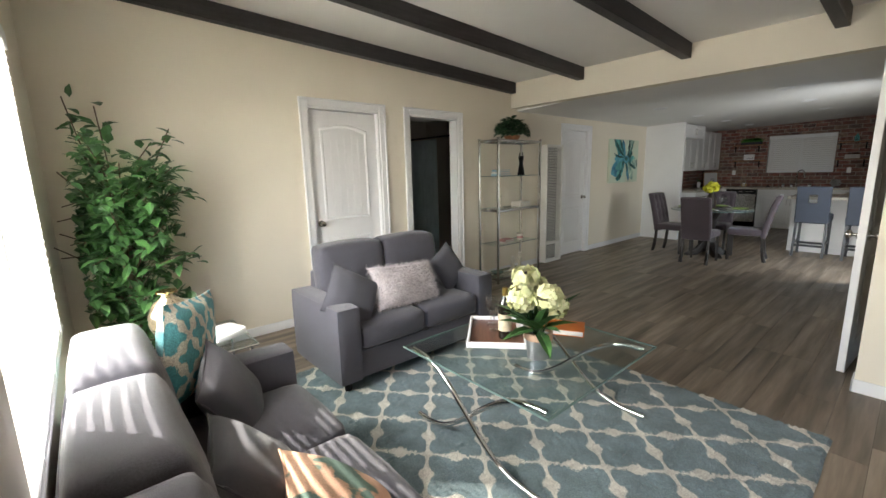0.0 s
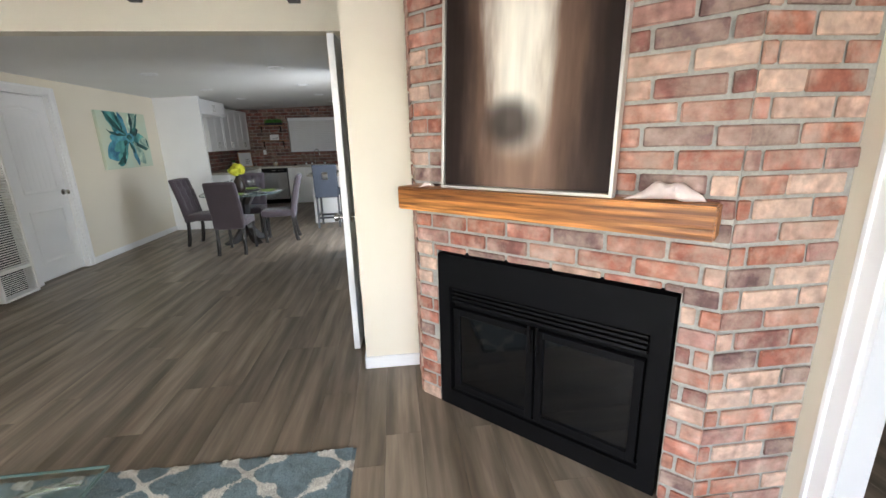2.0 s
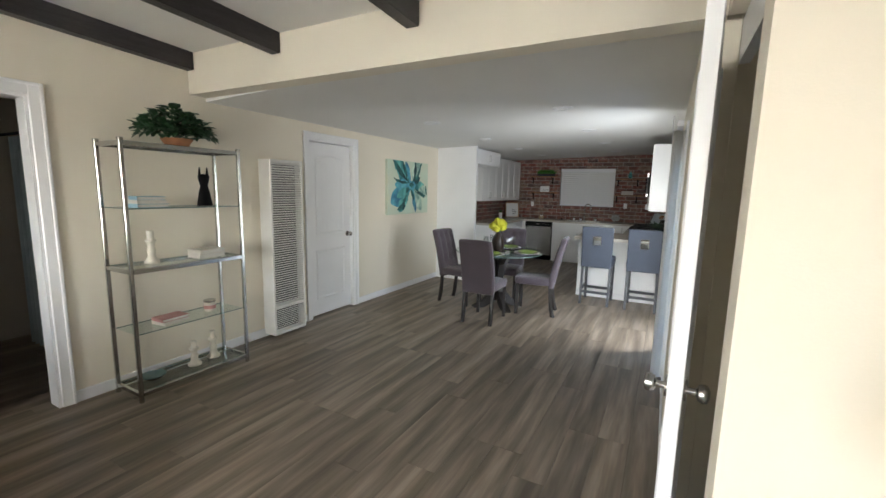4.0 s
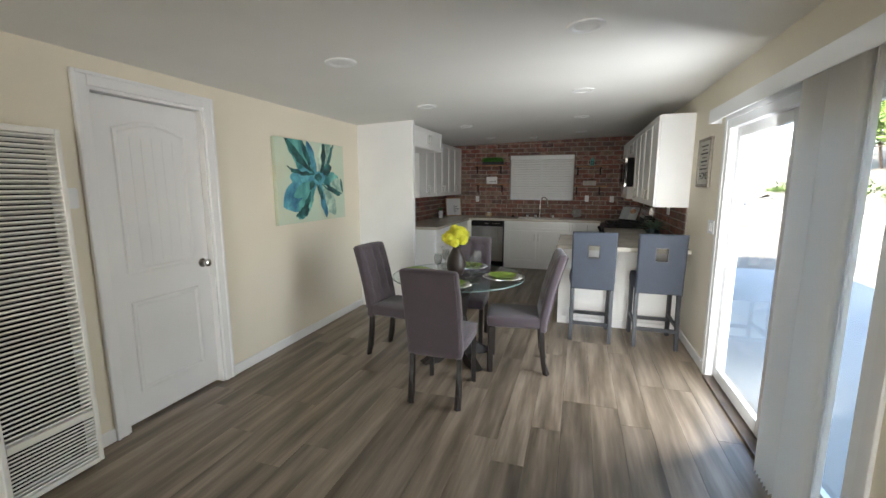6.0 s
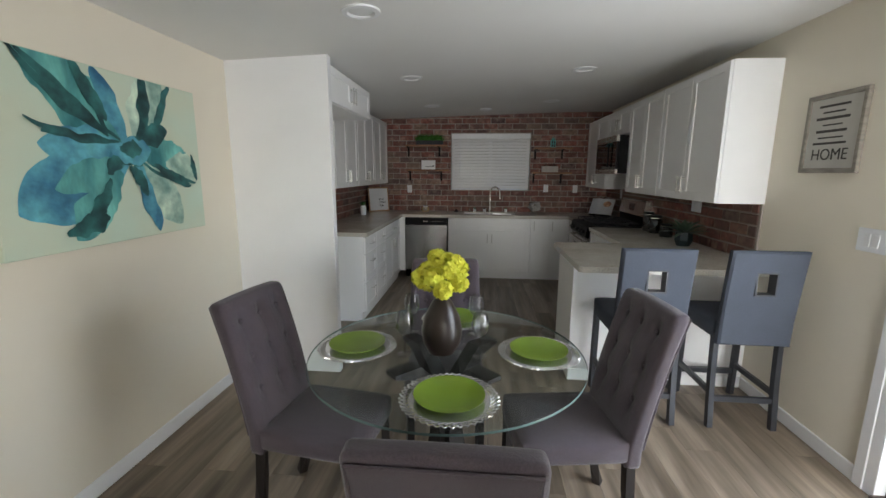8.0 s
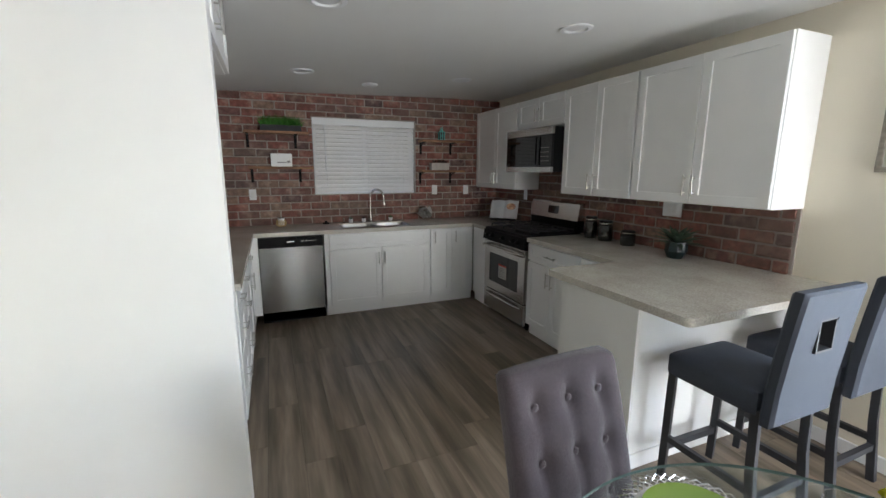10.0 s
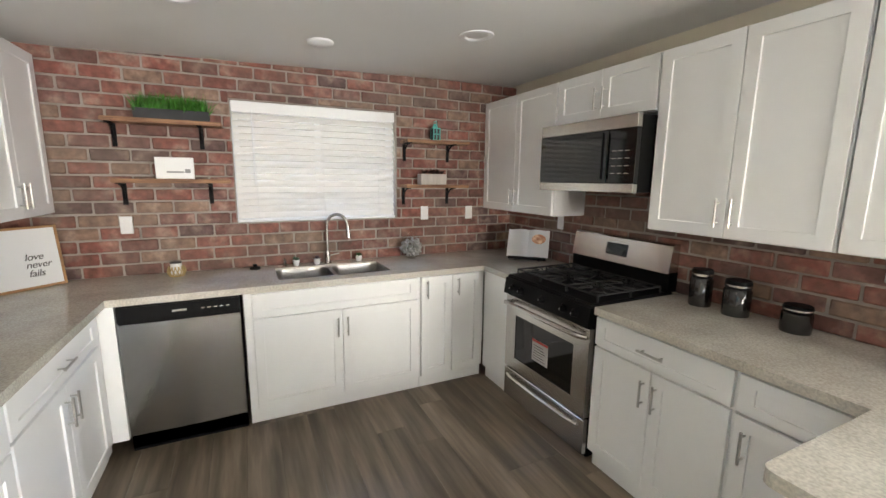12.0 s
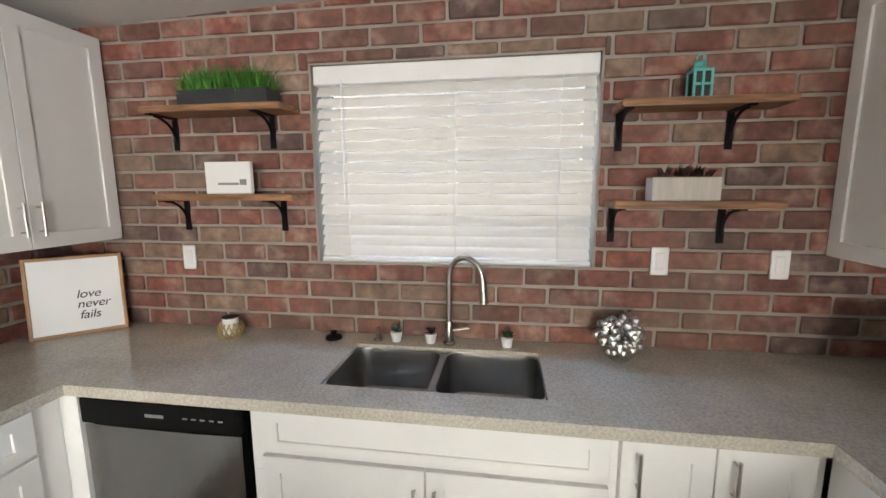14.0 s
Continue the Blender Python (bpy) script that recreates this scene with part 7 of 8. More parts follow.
for k in range(14):
    t = 2 * math.pi * k / 14
    for s in (-1, 1):
        tube(bm, [(0.05 * math.cos(t + s * 0.5 * u) * (0.8 + 0.25 * math.sin(math.pi * u)), 0.05 * math.sin(t + s * 0.5 * u) * (0.8 + 0.25 * math.sin(math.pi * u)), 0.004 + 0.06 * u) for u in np.linspace(0, 1, 6)], 0.0035, 5)
lathe(bm, [(0.042, 0.0), (0.046, 0.004), (0.040, 0.008)], sides=24)
part("holder", bm, GOLD, cd, smooth=True)
part("candle", lathe(bmesh.new(), [(0.0, 0.004), (0.033, 0.004), (0.033, 0.085), (0.0, 0.083)], sides=24), VINYL, cd, "white candle", smooth=True)
part("lid", lathe(bmesh.new(), [(0.034, 0.0855), (0.034, 0.09), (0.0, 0.091)], sides=24), SLATE, cd, smooth=True)
gb = thing("glass_bubble_bowl", "round clear bowl filled with silver ornaments", "bowl", place=pose(11.0, 0.63, Z1))
part("bowl", lathe(bmesh.new(), [(0.0, 0.0), (0.05, 0.002), (0.10, 0.05), (0.115, 0.105), (0.10, 0.165), (0.06, 0.20), (0.05, 0.21), (0.056, 0.216)], caps=False, sides=36, squash=0.75), GLASS, gb, smooth=True)
bm, r6 = bmesh.new(), random.Random(5)
for i in range(90):
    d = Vector((r6.gauss(0, 1), r6.gauss(0, 1), r6.gauss(0, 1))).normalized() * r6.uniform(0.3, 1) ** 0.4
    bmesh.ops.create_icosphere(bm, subdivisions=1, radius=r6.uniform(0.012, 0.02), matrix=Matrix.Translation((0.062 * d.x, 0.09 * d.y, 0.092 + 0.075 * d.z)))
part("ornaments", bm, material("silver_ornament", (0.42, 0.40, 0.38), 0.3, 0.8, vary=0.25, scale=60), gb, "faceted silver ornaments")
fs = thing("framed_sign", "white framed word sign leaning in the corner", "sign", place=pose(10.945, 2.965, Z1, -7, 0, -46))
part("board", boxed(-0.16, 0.16, 0.0, 0.012, 0.012, 0.345), WHITE, fs)
bm = bmesh.new()
for a, b, low, high in ((-0.172, -0.158, 0, 0.357), (0.158, 0.172, 0, 0.357), (-0.158, 0.158, 0, 0.014), (-0.158, 0.158, 0.343, 0.357)):
    box(bm, a, b, -0.006, 0.018, low, high, bevel=0.002, segments=1)
part("frame", bm, material("honey_wood_frame", (0.40, 0.22, 0.10), 0.5, vary=0.2, scale=10), fs, "honey wood frame")
for word, x, z in (("love", -0.005, 0.165), ("never", -0.005, 0.120), ("fails", 0.0, 0.070)):
    letters = bpy.data.curves.new(word, "FONT")
    letters.body, letters.size, letters.extrude, letters.shear = word, 0.054, 0.0008, 0.25
    letters.space_character = 0.95
    letters.materials.append(INK)
    ob = new("lettering", letters)
    ob.parent = fs
    ob.matrix_basis = pose(x, -0.0022, z, 90, 0, 0)
pl = thing("counter_plant", "small white pot with green plant in corner", "potted plant", place=pose(10.35, 3.05, Z1))
part("pot", lathe(bmesh.new(), [(0.0, 0.0), (0.035, 0.0), (0.042, 0.10), (0.03, 0.13), (0.025, 0.13), (0.0, 0.11)], sides=24), VINYL, pl, smooth=True)
bm = bmesh.new()
for i in range(40):
    a = r6.uniform(0, 2 * math.pi)
    leaf(bm, Vector((0, 0, 0.12)), Vector((0.6 * math.cos(a), 0.6 * math.sin(a), r6.uniform(0.5, 1.4))), Vector((0, 0, 1)), r6.uniform(0.05, 0.10), 0.03)
part("leaves", bm, LEAF, pl, "green leaves")
# cookbook on a stand
cb = thing("cookbook", "open cookbook with food photo on a stand", "book", place=pose(10.55, -0.20, Z1, -26, 0, 226))
part("stand", box(box(boxed(-0.15, 0.15, -0.05, -0.03, 0.0, 0.018), -0.10, -0.085, -0.03, 0.02, 0.0, 0.16), 0.085, 0.10, -0.03, 0.02, 0.0, 0.16), BLACK, cb)
for s in (-1, 1):
    bm = bmesh.new()
    for i in range(9):
        u = i / 8
        for z in (0.02, 0.25):
            bm.verts.new((s * 0.165 * u, -0.035 - 0.022 * math.sin(math.pi * min(1, u * 1.3)) * (1 - u * 0.4), z))
    bm.verts.ensure_lookup_table()
    for i in range(8):
        bm.faces.new([bm.verts[q] for q in (2 * i, 2 * i + 2, 2 * i + 3, 2 * i + 1)])
    bmesh.ops.solidify(bm, geom=bm.faces[:], thickness=0.008)
    bmesh.ops.recalc_face_normals(bm, faces=bm.faces)
    part("page", bm, VINYL, cb, "glossy white page", smooth=True)
bm = lathe(bmesh.new(), [(0.0, 0.0015), (0.03, 0.0014), (0.055, 0.0)], sides=22, squash=0.75)
bmesh.ops.transform(bm, matrix=pose(0.085, -0.066, 0.165, 90, 0, 0), verts=bm.verts)
part("photo", bm, material("food_photo", (0.42, 0.16, 0.08), 0.4, second=(0.60, 0.42, 0.28), scale=40, vary=0.3), cb, "round food photograph")


def canister(x, h, r, label):
    c = thing("canister", label, "canister", "canisters beside the range", place=pose(x, -0.315, Z1))
    part("jar", lathe(bmesh.new(), [(0.0, 0.0), (r, 0.0), (r + 0.002, 0.01), (r + 0.002, h * 0.72), (r * 0.9, h * 0.78), (0.0, h * 0.78)], sides=28), material("smoky_black_glass", (0.015, 0.014, 0.013), 0.12, coat=0.4), c, smooth=True)
    part("lid", lathe(bmesh.new(), [(r * 0.92, h * 0.78), (r * 0.98, h * 0.80), (r * 0.98, h * 0.94), (r * 0.9, h), (0.0, h)], sides=28), BLACK, c, smooth=True)
    part("band", lathe(bmesh.new(), [(r * 0.985, h * 0.83), (r * 0.995, h * 0.86), (r * 0.985, h * 0.89)], caps=False, sides=28), NICKEL, c, "thin metal band", smooth=True)


canister(9.20, 0.195, 0.052, "tall black glass canister with metal band")
canister(9.02, 0.175, 0.058, "medium black glass canister with metal band")
canister(8.77, 0.12, 0.056, "short black glass canister with metal band")
av = thing("agave_plant", "spiky green plant in dark octagonal pot", "potted plant", place=pose(8.27, -0.24, Z1))
part("pot", lathe(bmesh.new(), [(0.0, 0.0), (0.05, 0.0), (0.072, 0.05), (0.066, 0.115), (0.058, 0.115), (0.0, 0.10)], sides=8), material("dark_teal_pot", (0.008, 0.022, 0.025), 0.35, vary=0.2), av)
bm = bmesh.new()
for i in range(30):
    a = i * 2.4
    leaf(bm, Vector((0, 0, 0.10)), Vector((math.cos(a), math.sin(a), 1.5 * (i / 30) ** 1.2 + 0.12)), Vector((0, 0, 1)), 0.20 - 0.04 * (i / 30), 0.042)
part("leaves", bm, material("grey_green_agave", (0.05, 0.085, 0.05), 0.5, vary=0.25, scale=10), av, "spiky pointed leaves")
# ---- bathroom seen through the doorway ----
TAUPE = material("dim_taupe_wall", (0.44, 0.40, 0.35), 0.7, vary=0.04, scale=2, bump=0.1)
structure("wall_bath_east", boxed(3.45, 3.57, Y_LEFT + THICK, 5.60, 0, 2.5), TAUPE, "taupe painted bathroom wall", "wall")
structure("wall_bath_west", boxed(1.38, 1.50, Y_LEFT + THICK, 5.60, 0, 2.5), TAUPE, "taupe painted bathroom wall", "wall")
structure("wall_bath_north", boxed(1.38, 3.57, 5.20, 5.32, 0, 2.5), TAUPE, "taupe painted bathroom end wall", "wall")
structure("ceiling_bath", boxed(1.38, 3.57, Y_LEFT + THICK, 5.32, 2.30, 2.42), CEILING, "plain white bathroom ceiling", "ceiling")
PORCELAIN = material("white_porcelain", (0.75, 0.75, 0.74), 0.15, coat=0.4)
wc = thing("toilet", "white porcelain toilet against bathroom wall", "toilet", place=pose(2.12, 4.45, 0, 0, 0, 0))
part("base", lathe(bmesh.new(), [(0.0, 0.0), (0.13, 0.0), (0.12, 0.05), (0.10, 0.20), (0.15, 0.32), (0.185, 0.38), (0.0, 0.38)], sides=26, squash=1.25), PORCELAIN, wc, smooth=True)
part("seat", lathe(bmesh.new(), [(0.0, 0.385), (0.18, 0.385), (0.19, 0.40), (0.18, 0.425), (0.0, 0.43)], sides=30, squash=1.25), PORCELAIN, wc, "closed seat lid", smooth=True)
tk = part("tank", soft_block(bmesh.new(), -0.21, 0.21, 0.27, 0.46, 0.38, 0.76, 0.03), PORCELAIN, wc, smooth=True)
part("tank_lid", boxed(-0.22, 0.22, 0.26, 0.47, 0.76, 0.79, bevel=0.01), PORCELAIN, tk)
part("pedestal_back", boxed(-0.10, 0.10, 0.05, 0.40, 0.0, 0.38, bevel=0.03), PORCELAIN, wc, smooth=True)
sc = thing("shower_curtain", "pleated grey blue shower curtain on a dark rod", "curtain")
bm = bmesh.new()
for i in range(61):
    u = i / 60
    for z in (0.12, 1.90):
        bm.verts.new((2.62 + 0.030 * math.sin(u * 46) * (1 if z < 1 else 0.7), 3.95 + 0.62 * u, z))
bm.verts.ensure_lookup_table()
for i in range(60):
    bm.faces.new([bm.verts[q] for q in (2 * i, 2 * i + 2, 2 * i + 3, 2 * i + 1)])
bmesh.ops.solidify(bm, geom=bm.faces[:], thickness=0.002)
part("cloth", bm, material("grey_blue_curtain", (0.42, 0.50, 0.54), 0.85, vary=0.06, scale=6, bump=0.2), sc, smooth=True)
part("rod", rod(bmesh.new(), (2.62, Y_LEFT + THICK, 1.925), (2.62, 5.20, 1.925), 0.0125), BLACK, sc, "dark curtain rod")
bp = thing("bath_picture", "small dark framed picture above the toilet", "picture", place=pose(2.45, 5.20, 1.25))
part("frame", boxed(-0.14, 0.14, -0.025, 0, -0.17, 0.17, bevel=0.003, segments=1), BLACK, bp)
part("print", boxed(-0.11, 0.11, -0.0275, -0.024, -0.14, 0.14), TAUPE, bp, "muted print")
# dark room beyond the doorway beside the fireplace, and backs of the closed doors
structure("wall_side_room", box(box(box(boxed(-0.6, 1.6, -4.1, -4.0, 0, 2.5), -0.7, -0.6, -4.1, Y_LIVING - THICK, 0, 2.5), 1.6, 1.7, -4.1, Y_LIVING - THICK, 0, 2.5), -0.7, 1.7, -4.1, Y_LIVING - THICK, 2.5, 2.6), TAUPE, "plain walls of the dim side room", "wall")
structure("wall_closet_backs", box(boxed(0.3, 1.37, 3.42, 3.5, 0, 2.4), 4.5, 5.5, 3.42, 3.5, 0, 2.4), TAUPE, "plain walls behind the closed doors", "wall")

# ---- outside ----
ground_mat = material("dry_earth", (0.14, 0.12, 0.094), 0.95, vary=0.2, scale=0.6, grain=0.2, grain_scale=14, bump=0.6, bump_scale=20)
bm = bmesh.new()
bmesh.ops.create_grid(bm, x_segments=4, y_segments=4, size=400, matrix=Matrix.Translation((0, 0, -0.16)))
structure("ground", bm, ground_mat, "dry bare earth yard reaching the horizon", "ground")
structure("patio", boxed(2.0, 12.2, -4.3, Y_RIGHT - THICK - 0.002, -0.155, -0.06, bevel=0.01), CONCRETE, "pale concrete patio slab outside slider", "patio")
structure("roof", box(boxed(X_FRONT - 0.5, X_BACK + 0.6, Y_RIGHT - 0.75, Y_LEFT + 2.5, 3.1, 3.25), X_FRONT - 0.5, 3.0, Y_LIVING - 2.0, Y_RIGHT - 0.75, 3.1, 3.25), CREAM, "flat roof over the house", "roof")
# wall and slab added to dim the sky on the kitchen blind, not known parts
structure("wall_yard", boxed(12.20, 12.32, -0.6, 3.60, -0.16, 2.75), TAUPE, "added wall that blocks sky light behind the kitchen window", "wall")
structure("eave_kitchen", boxed(X_BACK + 0.14, 11.74, -0.6, 3.60, 2.622, 2.70), TAUPE, "added slab that blocks sky light over the kitchen window", "eave")
structure("eave", boxed(3.0, X_BACK + 0.6, Y_RIGHT - 0.9, Y_RIGHT - THICK, 2.62, 2.70), WHITE, "painted eave over the patio door", "eave")

STONE = material("pale_retaining_block", (0.25, 0.23, 0.195), 0.9, vary=0.2, scale=3, grain=0.2, grain_scale=25, random_value=0.16, bump=0.6, bump_scale=30)
rw = tagged(put("retaining_wall", boxed(6.0, 24.0, -7.4, -6.45, -0.16, 0.95), ground_mat), "stacked pale block retaining wall behind patio", "retaining wall", kind="structure")
block_mesh = {}
for course in range(7):
    x = 6.0 - 0.2 * (course % 2)
    while x < 24.0:
        if "b" not in block_mesh:
            b = boxed(0.004, 0.396, -0.14, 0.14, 0.003, 0.152, bevel=0.012, segments=1)
            me = bpy.data.meshes.new("block")
            b.to_mesh(me)
            b.free()
            me.materials.append(STONE)
            block_mesh["b"] = me
        ob = new("block", block_mesh["b"])
        ob.parent = rw
        ob.matrix_basis = pose(x, -6.32 - 0.03 * course, -0.16 + 0.158 * course, 0, 0, 1.5 * math.sin(x * 7 + course))
        x += 0.40
bm = bmesh.new()
n = 40
gv = [[bm.verts.new((2 + 44 * i / n, -6.6 - 26 * j / n, 0.94 + 7.5 * (j / n) ** 0.9 + 0.35 * noise.noise(Vector((i * 0.6, j * 0.6, 2))))) for j in range(n + 1)] for i in range(n + 1)]
for i in range(n):
    for j in range(n):
        bm.faces.new((gv[i][j], gv[i][j + 1], gv[i + 1][j + 1], gv[i + 1][j]))
structure("hillside", bm, ground_mat, "dry earth bank above the retaining wall", "hillside", True)
TREELEAF = material("sunlit_tree_leaves", (0.10, 0.19, 0.035), 0.6, vary=0.45, scale=1.5, second=(0.20, 0.27, 0.06))


def tree(x, y, z, height, spread, seed, label):
    r = random.Random(seed)
    t = thing("tree", label, "tree", "trees on the bank", place=pose(x, y, z))
    wood, crown = bmesh.new(), bmesh.new()
    for k in range(r.randint(2, 3)):
        lean = Vector((r.uniform(-0.3, 0.3), r.uniform(-0.3, 0.3), 1)) * height * 0.55
        tube(wood, [(0.1 * k, 0, -0.4), lean * 0.4 + Vector((r.uniform(-0.15, 0.15), 0, 0)), lean], 0.055, 7)
        for b in range(9):
            s = lean * r.uniform(0.2, 1.0)
            e = s + Vector((r.gauss(0, spread), r.gauss(0, spread), r.uniform(0.0, height * 0.5)))
            tube(wood, [s, (s + e) / 2 + Vector((0, 0, 0.12)), e], 0.018, 5)
            for c in range(5):
                q = s.lerp(e, r.uniform(0.35, 1.05)) + Vector((r.gauss(0, 0.22), r.gauss(0, 0.22), r.gauss(0, 0.18)))
                for l in range(34):
                    p = q + Vector((r.gauss(0, 0.24), r.gauss(0, 0.24), r.gauss(0, 0.17)))
                    w = Vector((r.uniform(-1, 1), r.uniform(-1, 1), r.uniform(-0.8, 0.5))).normalized()
                    sd = w.cross(Vector((r.uniform(-1, 1), r.uniform(-1, 1), 1))).normalized() * r.uniform(0.05, 0.085)
                    ln_ = w * r.uniform(0.15, 0.25)
                    bm_v = [crown.verts.new(v) for v in (p, p + ln_ * 0.5 + sd, p + ln_, p + ln_ * 0.5 - sd)]
                    crown.faces.new(bm_v)
    part("trunk", wood, BARK, t, "slender brown trunks", smooth=True)
    part("crown", crown, TREELEAF, t, "bright green leaf clumps with gaps")


for i, (x, y, h, s) in enumerate(((13.5, -8.6, 3.2, 0.7), (15.5, -9.6, 3.8, 0.9), (17.8, -9.0, 3.6, 0.9), (19.5, -10.8, 4.4, 1.1), (12.0, -10.2, 3.9, 0.9), (22.5, -10.0, 4.2, 1.1), (16.5, -12.5, 4.6, 1.2), (10.5, -8.8, 3.0, 0.8),
                                  (14.0, -13.0, 4.6, 1.2), (20.5, -14.0, 5.0, 1.3), (25.5, -12.5, 4.8, 1.3), (24.0, -16.0, 5.4, 1.4), (9.0, -11.5, 4.0, 1.0), (28.0, -15.0, 5.2, 1.4))):
    tree(x, y, 0.94 + 7.5 * ((-6.6 - y) / 26) ** 0.9 - 0.1, h, s, 40 + i, "slender bright green tree on the earth bank")
SHRUB = random.Random(77)
for i in range(12):
    x, y = SHRUB.uniform(9, 24), SHRUB.uniform(-8.0, -7.0)
    z = 0.94 + 7.5 * max(0, (-6.6 - y) / 26) ** 0.9
    t = thing("shrub", "low bright green shrub above the block wall", "shrub", "shrubs on the bank", place=pose(x, y, z - 0.03))
    bm = bmesh.new()
    for k in range(240):
        a, q = SHRUB.uniform(0, 6.28), SHRUB.uniform(0, 1) ** 0.5
        p = Vector((0.42 * q * math.cos(a), 0.42 * q * math.sin(a), SHRUB.uniform(0.0, 0.5) * (1.1 - q)))
        leaf(bm, p, Vector((math.cos(a), math.sin(a), SHRUB.uniform(0.2, 1.5))), Vector((0, 0, 1)), SHRUB.uniform(0.09, 0.16), 0.05)
    part("foliage", bm, TREELEAF, t)

# front yard seen only as light between the slats
structure("front_path", boxed(-8.0, X_FRONT - 0.7, -3.0, 4.0, -0.155, -0.09), CONCRETE, "pale concrete front path outside the window", "path")
# ---- pieces: planks and bricks ----
floor = structure("floor", box(boxed(X_FRONT - 0.12, 2.40, -4.1, 5.32, -0.12, -0.0035), 2.40, X_BACK + 0.14, Y_RIGHT - 0.118, 5.32, -0.12, -0.0035), JOINT, "grey brown wood plank floor through all rooms", "floor")
plank_meshes = {}


def plank(x0, x1, y, w):
    key = round(x1 - x0, 3)
    if key not in plank_meshes:
        b = boxed(0.0008, key - 0.0008, 0.0008, w - 0.0008, -0.012, 0.0)
        me = bpy.data.meshes.new("plank")
        b.to_mesh(me)
        b.free()
        me.materials.append(PLANK)
        plank_meshes[key] = me
    ob = new("plank", plank_meshes[key])
    ob.parent = floor
    ob.matrix_basis = pose(x0, y, 0)


PLANK_W, PLANK_L = 0.182, 1.22
row = 0
y = Y_LIVING - 0.03
stagger = random.Random(21)
while y < Y_LEFT + 0.06:
    start = X_FRONT - 0.02
    if y + PLANK_W <= Y_RIGHT - 0.12:
        stop = 2.40
    else:
        stop = X_BACK + 0.02
    x = start - stagger.choice((0.0, 0.2, 0.4, 0.6, 0.8, 1.0))
    while x < stop:
        a, b = max(start, x), min(stop, x + PLANK_L)
        if b - a > 0.04:
            plank(a, b, y, PLANK_W)
        x += PLANK_L
    y += PLANK_W
    row += 1
y0 = y
rest = bmesh.new()
while y0 < 5.1:
    x = 1.4
    while x < 3.5:
        box(rest, x + 0.001, min(3.5, x + PLANK_L) - 0.001, y0 + 0.001, y0 + PLANK_W - 0.001, -0.012, 0)
        x += PLANK_L
    y0 += PLANK_W
for i in range(9):
    box(rest, -0.6, 1.6, -4.0 + 0.19 * i, -4.0 + 0.19 * i + 0.188, -0.012, 0)
tagged(part("planks_side_rooms", rest, PLANK, floor), kind="stuff")


def bricks(parent, mat, length, height, bl, bh, joint, m, holes=(), seed=1, proud=0.012, jitter=0.003, left_cut=0.0):
    """Running-bond bricks on a face in its own axes: x along, z up, the wall at y = 0, bricks standing out to -y; holes are (x0, x1, z0, z1)."""
    r = random.Random(seed)
    meshes = {}
    course = 0
    z = 0.0
    while z < height - 0.01:
        top = min(height, z + bh)
        x = -(bl + joint) / 2 * (course % 2) - left_cut + r.uniform(-0.012, 0.012)
        while x < length:
            spans, slips = [(max(0.0, x), min(length, x + bl))], []
            for h0, h1, hz0, hz1 in holes:
                if top > hz0 + 0.012 and z < hz1 - 0.012:
                    cut = []
                    for a, b in spans:
                        if b <= h0 or a >= h1:
                            cut.append((a, b))
                        else:
                            if a < h0 - 0.015:
                                cut.append((a, h0 - 0.004))
                            if b > h1 + 0.015:
                                cut.append((h1 + 0.004, b))
                    spans = cut
                    a, b = max(0.0, x, h0 - 0.004), min(length, x + bl, h1 + 0.004)
                    if b - a > 0.02 and top > hz1 + 0.014:
                        slips.append((a, b, hz1 + 0.003, top))
                    if b - a > 0.02 and z < hz0 - 0.014:
                        slips.append((a, b, z, hz0 - 0.003))
            for a, b, foot, head in [(a, b, z, top) for a, b in spans] + slips:
                w, h = round((b - a) / 0.01) * 0.01, round(head - foot, 3)
                if w < 0.02 or h < 0.012:
                    continue
                key = (w, h, r.randrange(3))
                if key not in meshes:
                    bm = bmesh.new()
                    q = random.Random(int(w * 1000) * 7 + int(h * 1000) * 31 + key[2])
                    box(bm, 0.0, b - a, -proud, 0.0, 0.0, h, bevel=0.0045, segments=1)
                    for v in bm.verts:
                        if v.co.y < -0.001:
                            v.co += Vector((q.uniform(-0.0025, 0.0025), q.uniform(-0.002, 0.002), q.uniform(-0.002, 0.002)))
                    me = bpy.data.meshes.new("brick")
                    bm.to_mesh(me)
                    bm.free()
                    me.materials.append(mat)
                    meshes[key] = me
                ob = new("brick", meshes[key])
                ob.parent = parent
                ob.matrix_basis = m @ pose(a, r.uniform(-jitter, 0.0) * 0.7, foot + r.uniform(-0.001, 0.001), 0, r.uniform(-0.35, 0.35), 0)
            x += bl + joint
        z += bh + joint
        course += 1


# fireplace
TOP = 2.66
chim = structure("chimney_breast", prism(prism(prism(bmesh.new(), [(1.97 - 0.1414 * 0.7071, -0.86 - 0.1414 * 0.7071), (1.97, -0.86), (2.279, -0.86), (2.279, -1.17)], 0, TOP),
                 [(0.994, -1.836), (0.994 + 0.085, -1.836 + 0.085), (1.35, -2.1), (1.35, -2.238), (0.994, -2.238)], 0, TOP),
                 [(1.97 - 0.1, -0.86 - 0.1), (2.279, -1.17), (1.35, -2.1), (0.994 + 0.085, -1.836 + 0.085)], 0.90, TOP), MORTAR, "red brick corner fireplace wall with grey mortar", "fireplace wall")
bricks(chim, BRICK, 1.38, TOP, 0.205, 0.064, 0.014, DIAG, [(FB0 - 0.012, FB1 + 0.012, 0, FBZ + 0.012)], 3)
bricks(chim, BRICK, 0.39, TOP, 0.205, 0.064, 0.014, pose(0.994, -1.836, 0, 0, 0, -90), (), 5, left_cut=0.05)
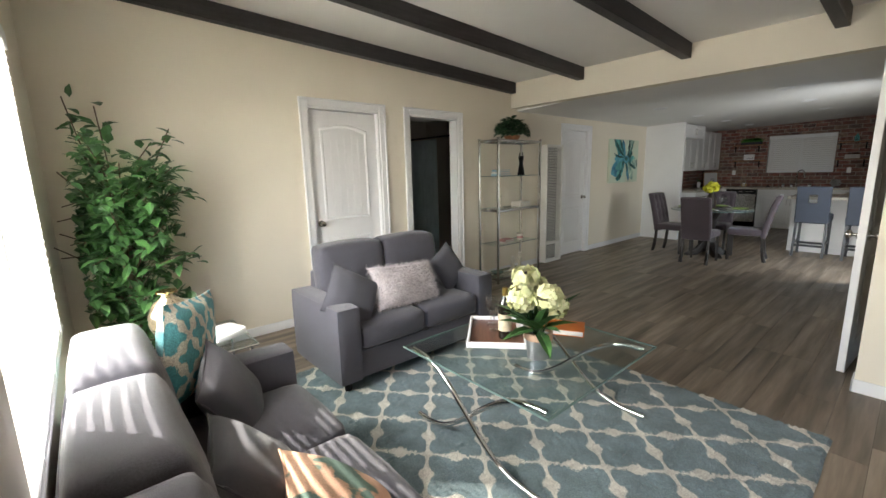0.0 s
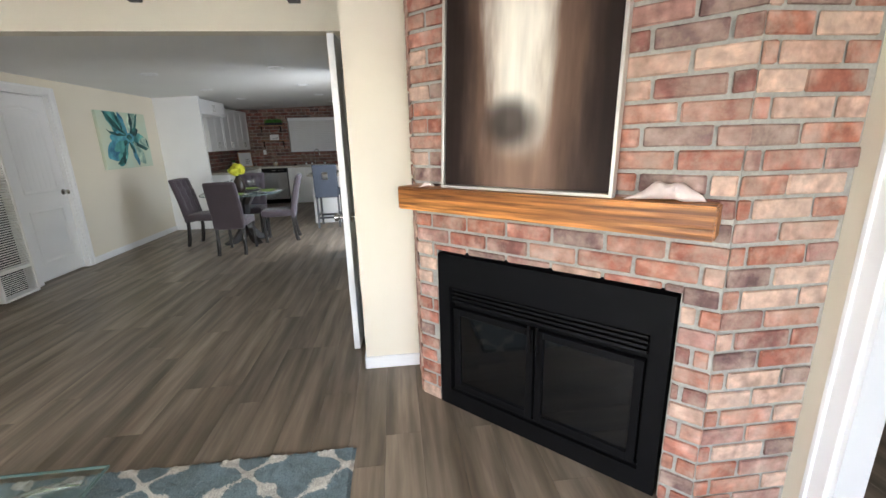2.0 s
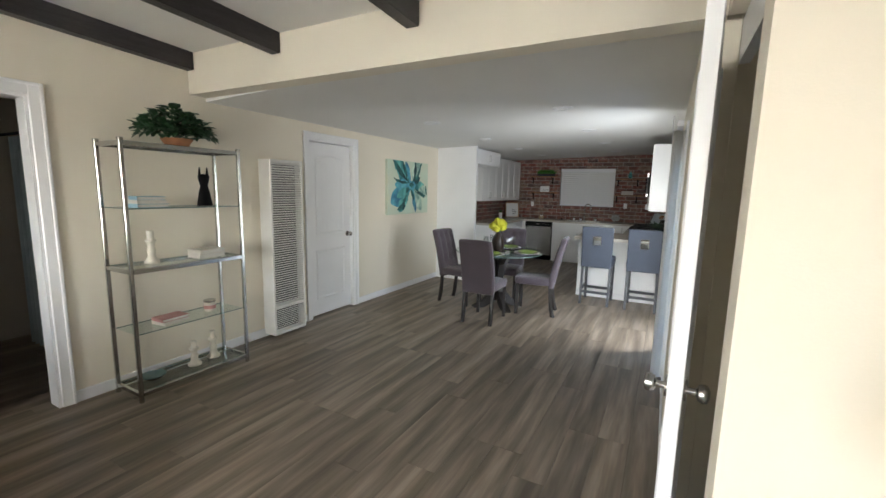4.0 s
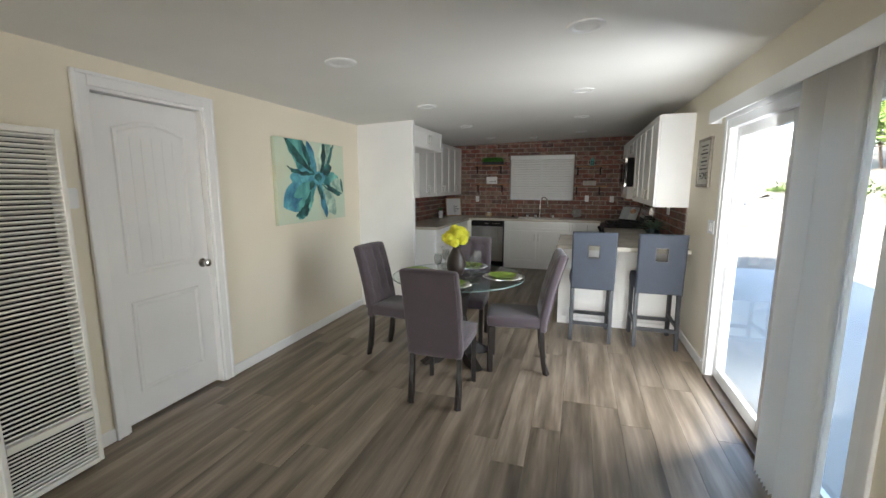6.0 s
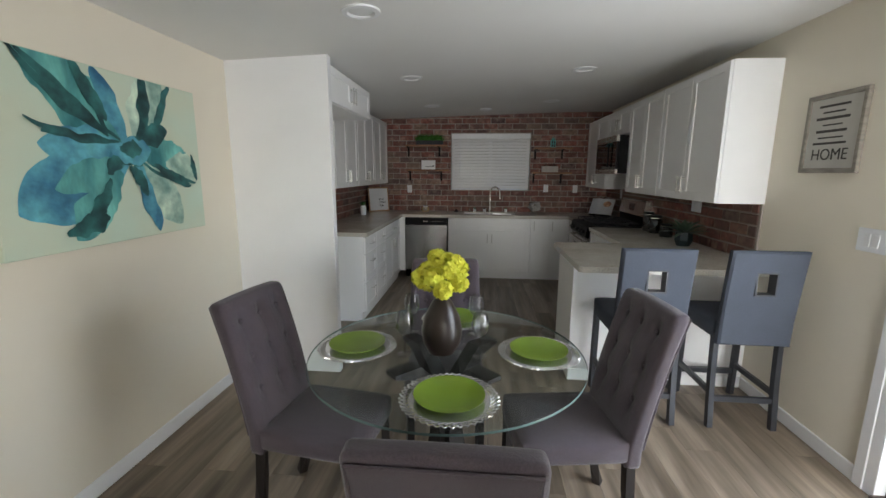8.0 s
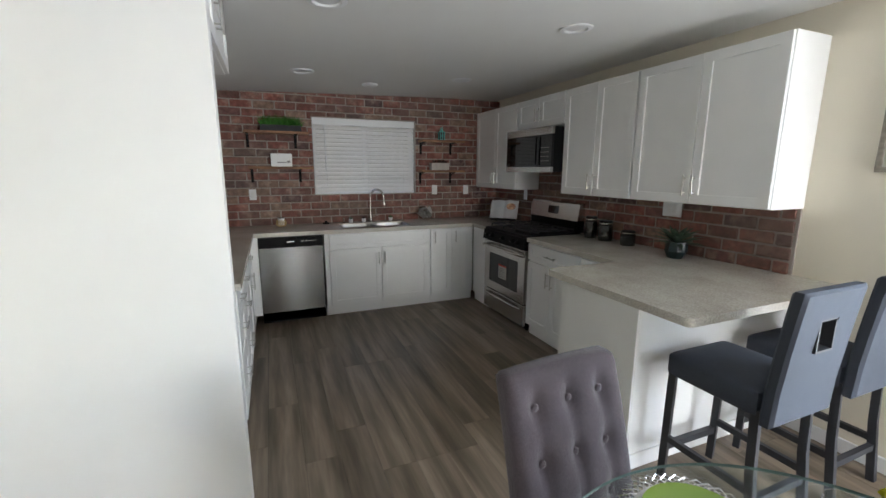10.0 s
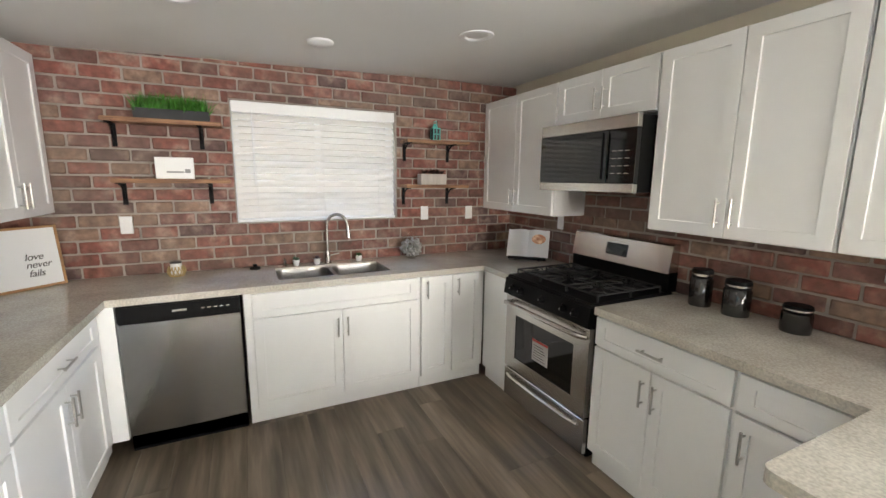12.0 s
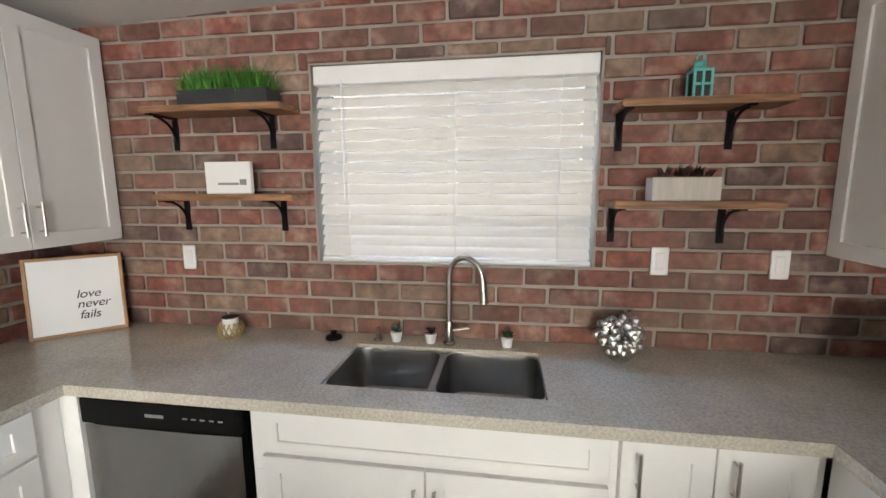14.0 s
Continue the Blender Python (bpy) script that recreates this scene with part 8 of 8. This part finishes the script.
bricks(chim, BRICK, 0.30, TOP, 0.205, 0.064, 0.014, pose(2.276, -0.86, 0, 0, 0, 180), (), 7, left_cut=0.11)

# kitchen facing
KBRICK = fired_brick("brown_red_brick_facing", [(0.205, 0.070, 0.052), (0.160, 0.066, 0.052), (0.235, 0.092, 0.068), (0.110, 0.062, 0.056), (0.215, 0.078, 0.056), (0.235, 0.145, 0.105), (0.175, 0.080, 0.066), (0.22, 0.075, 0.055)], 0.7, (0.34, 0.265, 0.215))


def weathered(m, tone, size, amount):
    """Broad patches in which the surface is worn to another tone, running on from piece to piece."""
    n, k = m.node_tree.nodes, m.node_tree.links
    b = n["Principled BSDF"]
    spot, patch, reach, mix = n.new("ShaderNodeNewGeometry"), n.new("ShaderNodeTexNoise"), n.new("ShaderNodeMapRange"), n.new("ShaderNodeMix")
    patch.inputs["Scale"].default_value, patch.inputs["Detail"].default_value, patch.inputs["Roughness"].default_value = size, 7.0, 0.68
    k.new(spot.outputs["Position"], patch.inputs["Vector"]), k.new(patch.outputs["Fac"], reach.inputs["Value"])
    reach.inputs["From Min"].default_value, reach.inputs["From Max"].default_value = 0.44, 0.66
    reach.inputs["To Max"].default_value = amount
    mix.data_type = "RGBA"
    k.new(b.inputs["Base Color"].links[0].from_socket, mix.inputs["A"])
    mix.inputs["B"].default_value = (*tone, 1)
    k.new(reach.outputs[0], mix.inputs["Factor"]), k.new(mix.outputs["Result"], b.inputs["Base Color"])


weathered(KBRICK, (0.155, 0.112, 0.085), 1.6, 0.65)
weathered(BRICK, (0.45, 0.345, 0.275), 8.0, 0.65)
KMORTAR = material("warm_grey_grout", (0.34, 0.30, 0.265), 0.9, vary=0.15, scale=8, bump=0.4)
bm = bmesh.new()
wall_pieces(bm, "y", X_BACK - 0.022, 0.04, Y_RIGHT + 0.001, Y_LEFT - 0.001, 0.90, 2.375, [(KITCHEN_WINDOW[0], KITCHEN_WINDOW[1], KITCHEN_WINDOW[2], KITCHEN_WINDOW[3])])
east = structure("brick_facing_east", bm, KMORTAR, "brown red brick facing behind the sink", "brick wall")
holes = [(Y_LEFT - KITCHEN_WINDOW[1] - 0.004, Y_LEFT - KITCHEN_WINDOW[0] + 0.004, KITCHEN_WINDOW[2] - 0.918 - 0.004, KITCHEN_WINDOW[3] - 0.918 + 0.004)]
bricks(east, KBRICK, 3.64, 1.455, 0.198, 0.068, 0.0135, pose(X_BACK - 0.022, Y_LEFT, 0.918, 0, 0, -90), holes, 11, proud=0.010)
south = structure("brick_facing_south", boxed(7.66, X_BACK - 0.024, Y_RIGHT + 0.001, Y_RIGHT + 0.012, 0.918, 1.93), KMORTAR, "brown red brick backsplash behind the range", "backsplash")
bricks(south, KBRICK, 3.46, 0.39, 0.198, 0.068, 0.0135, pose(X_BACK - 0.024, Y_RIGHT + 0.012, 0.918, 0, 0, 180), (), 13, proud=0.010)
bricks(south, KBRICK, 0.765, 0.20, 0.198, 0.068, 0.0135, pose(10.18, Y_RIGHT + 0.012, 1.307, 0, 0, 180), (), 14, proud=0.010)
north = structure("brick_facing_north", boxed(8.62, X_BACK - 0.024, Y_LEFT - 0.012, Y_LEFT - 0.001, 0.918, 1.34), KMORTAR, "brown red brick backsplash on the north wall", "backsplash")
bricks(north, KBRICK, 2.5, 0.41, 0.198, 0.068, 0.0135, pose(8.63, Y_LEFT - 0.012, 0.918), (), 15, proud=0.010)
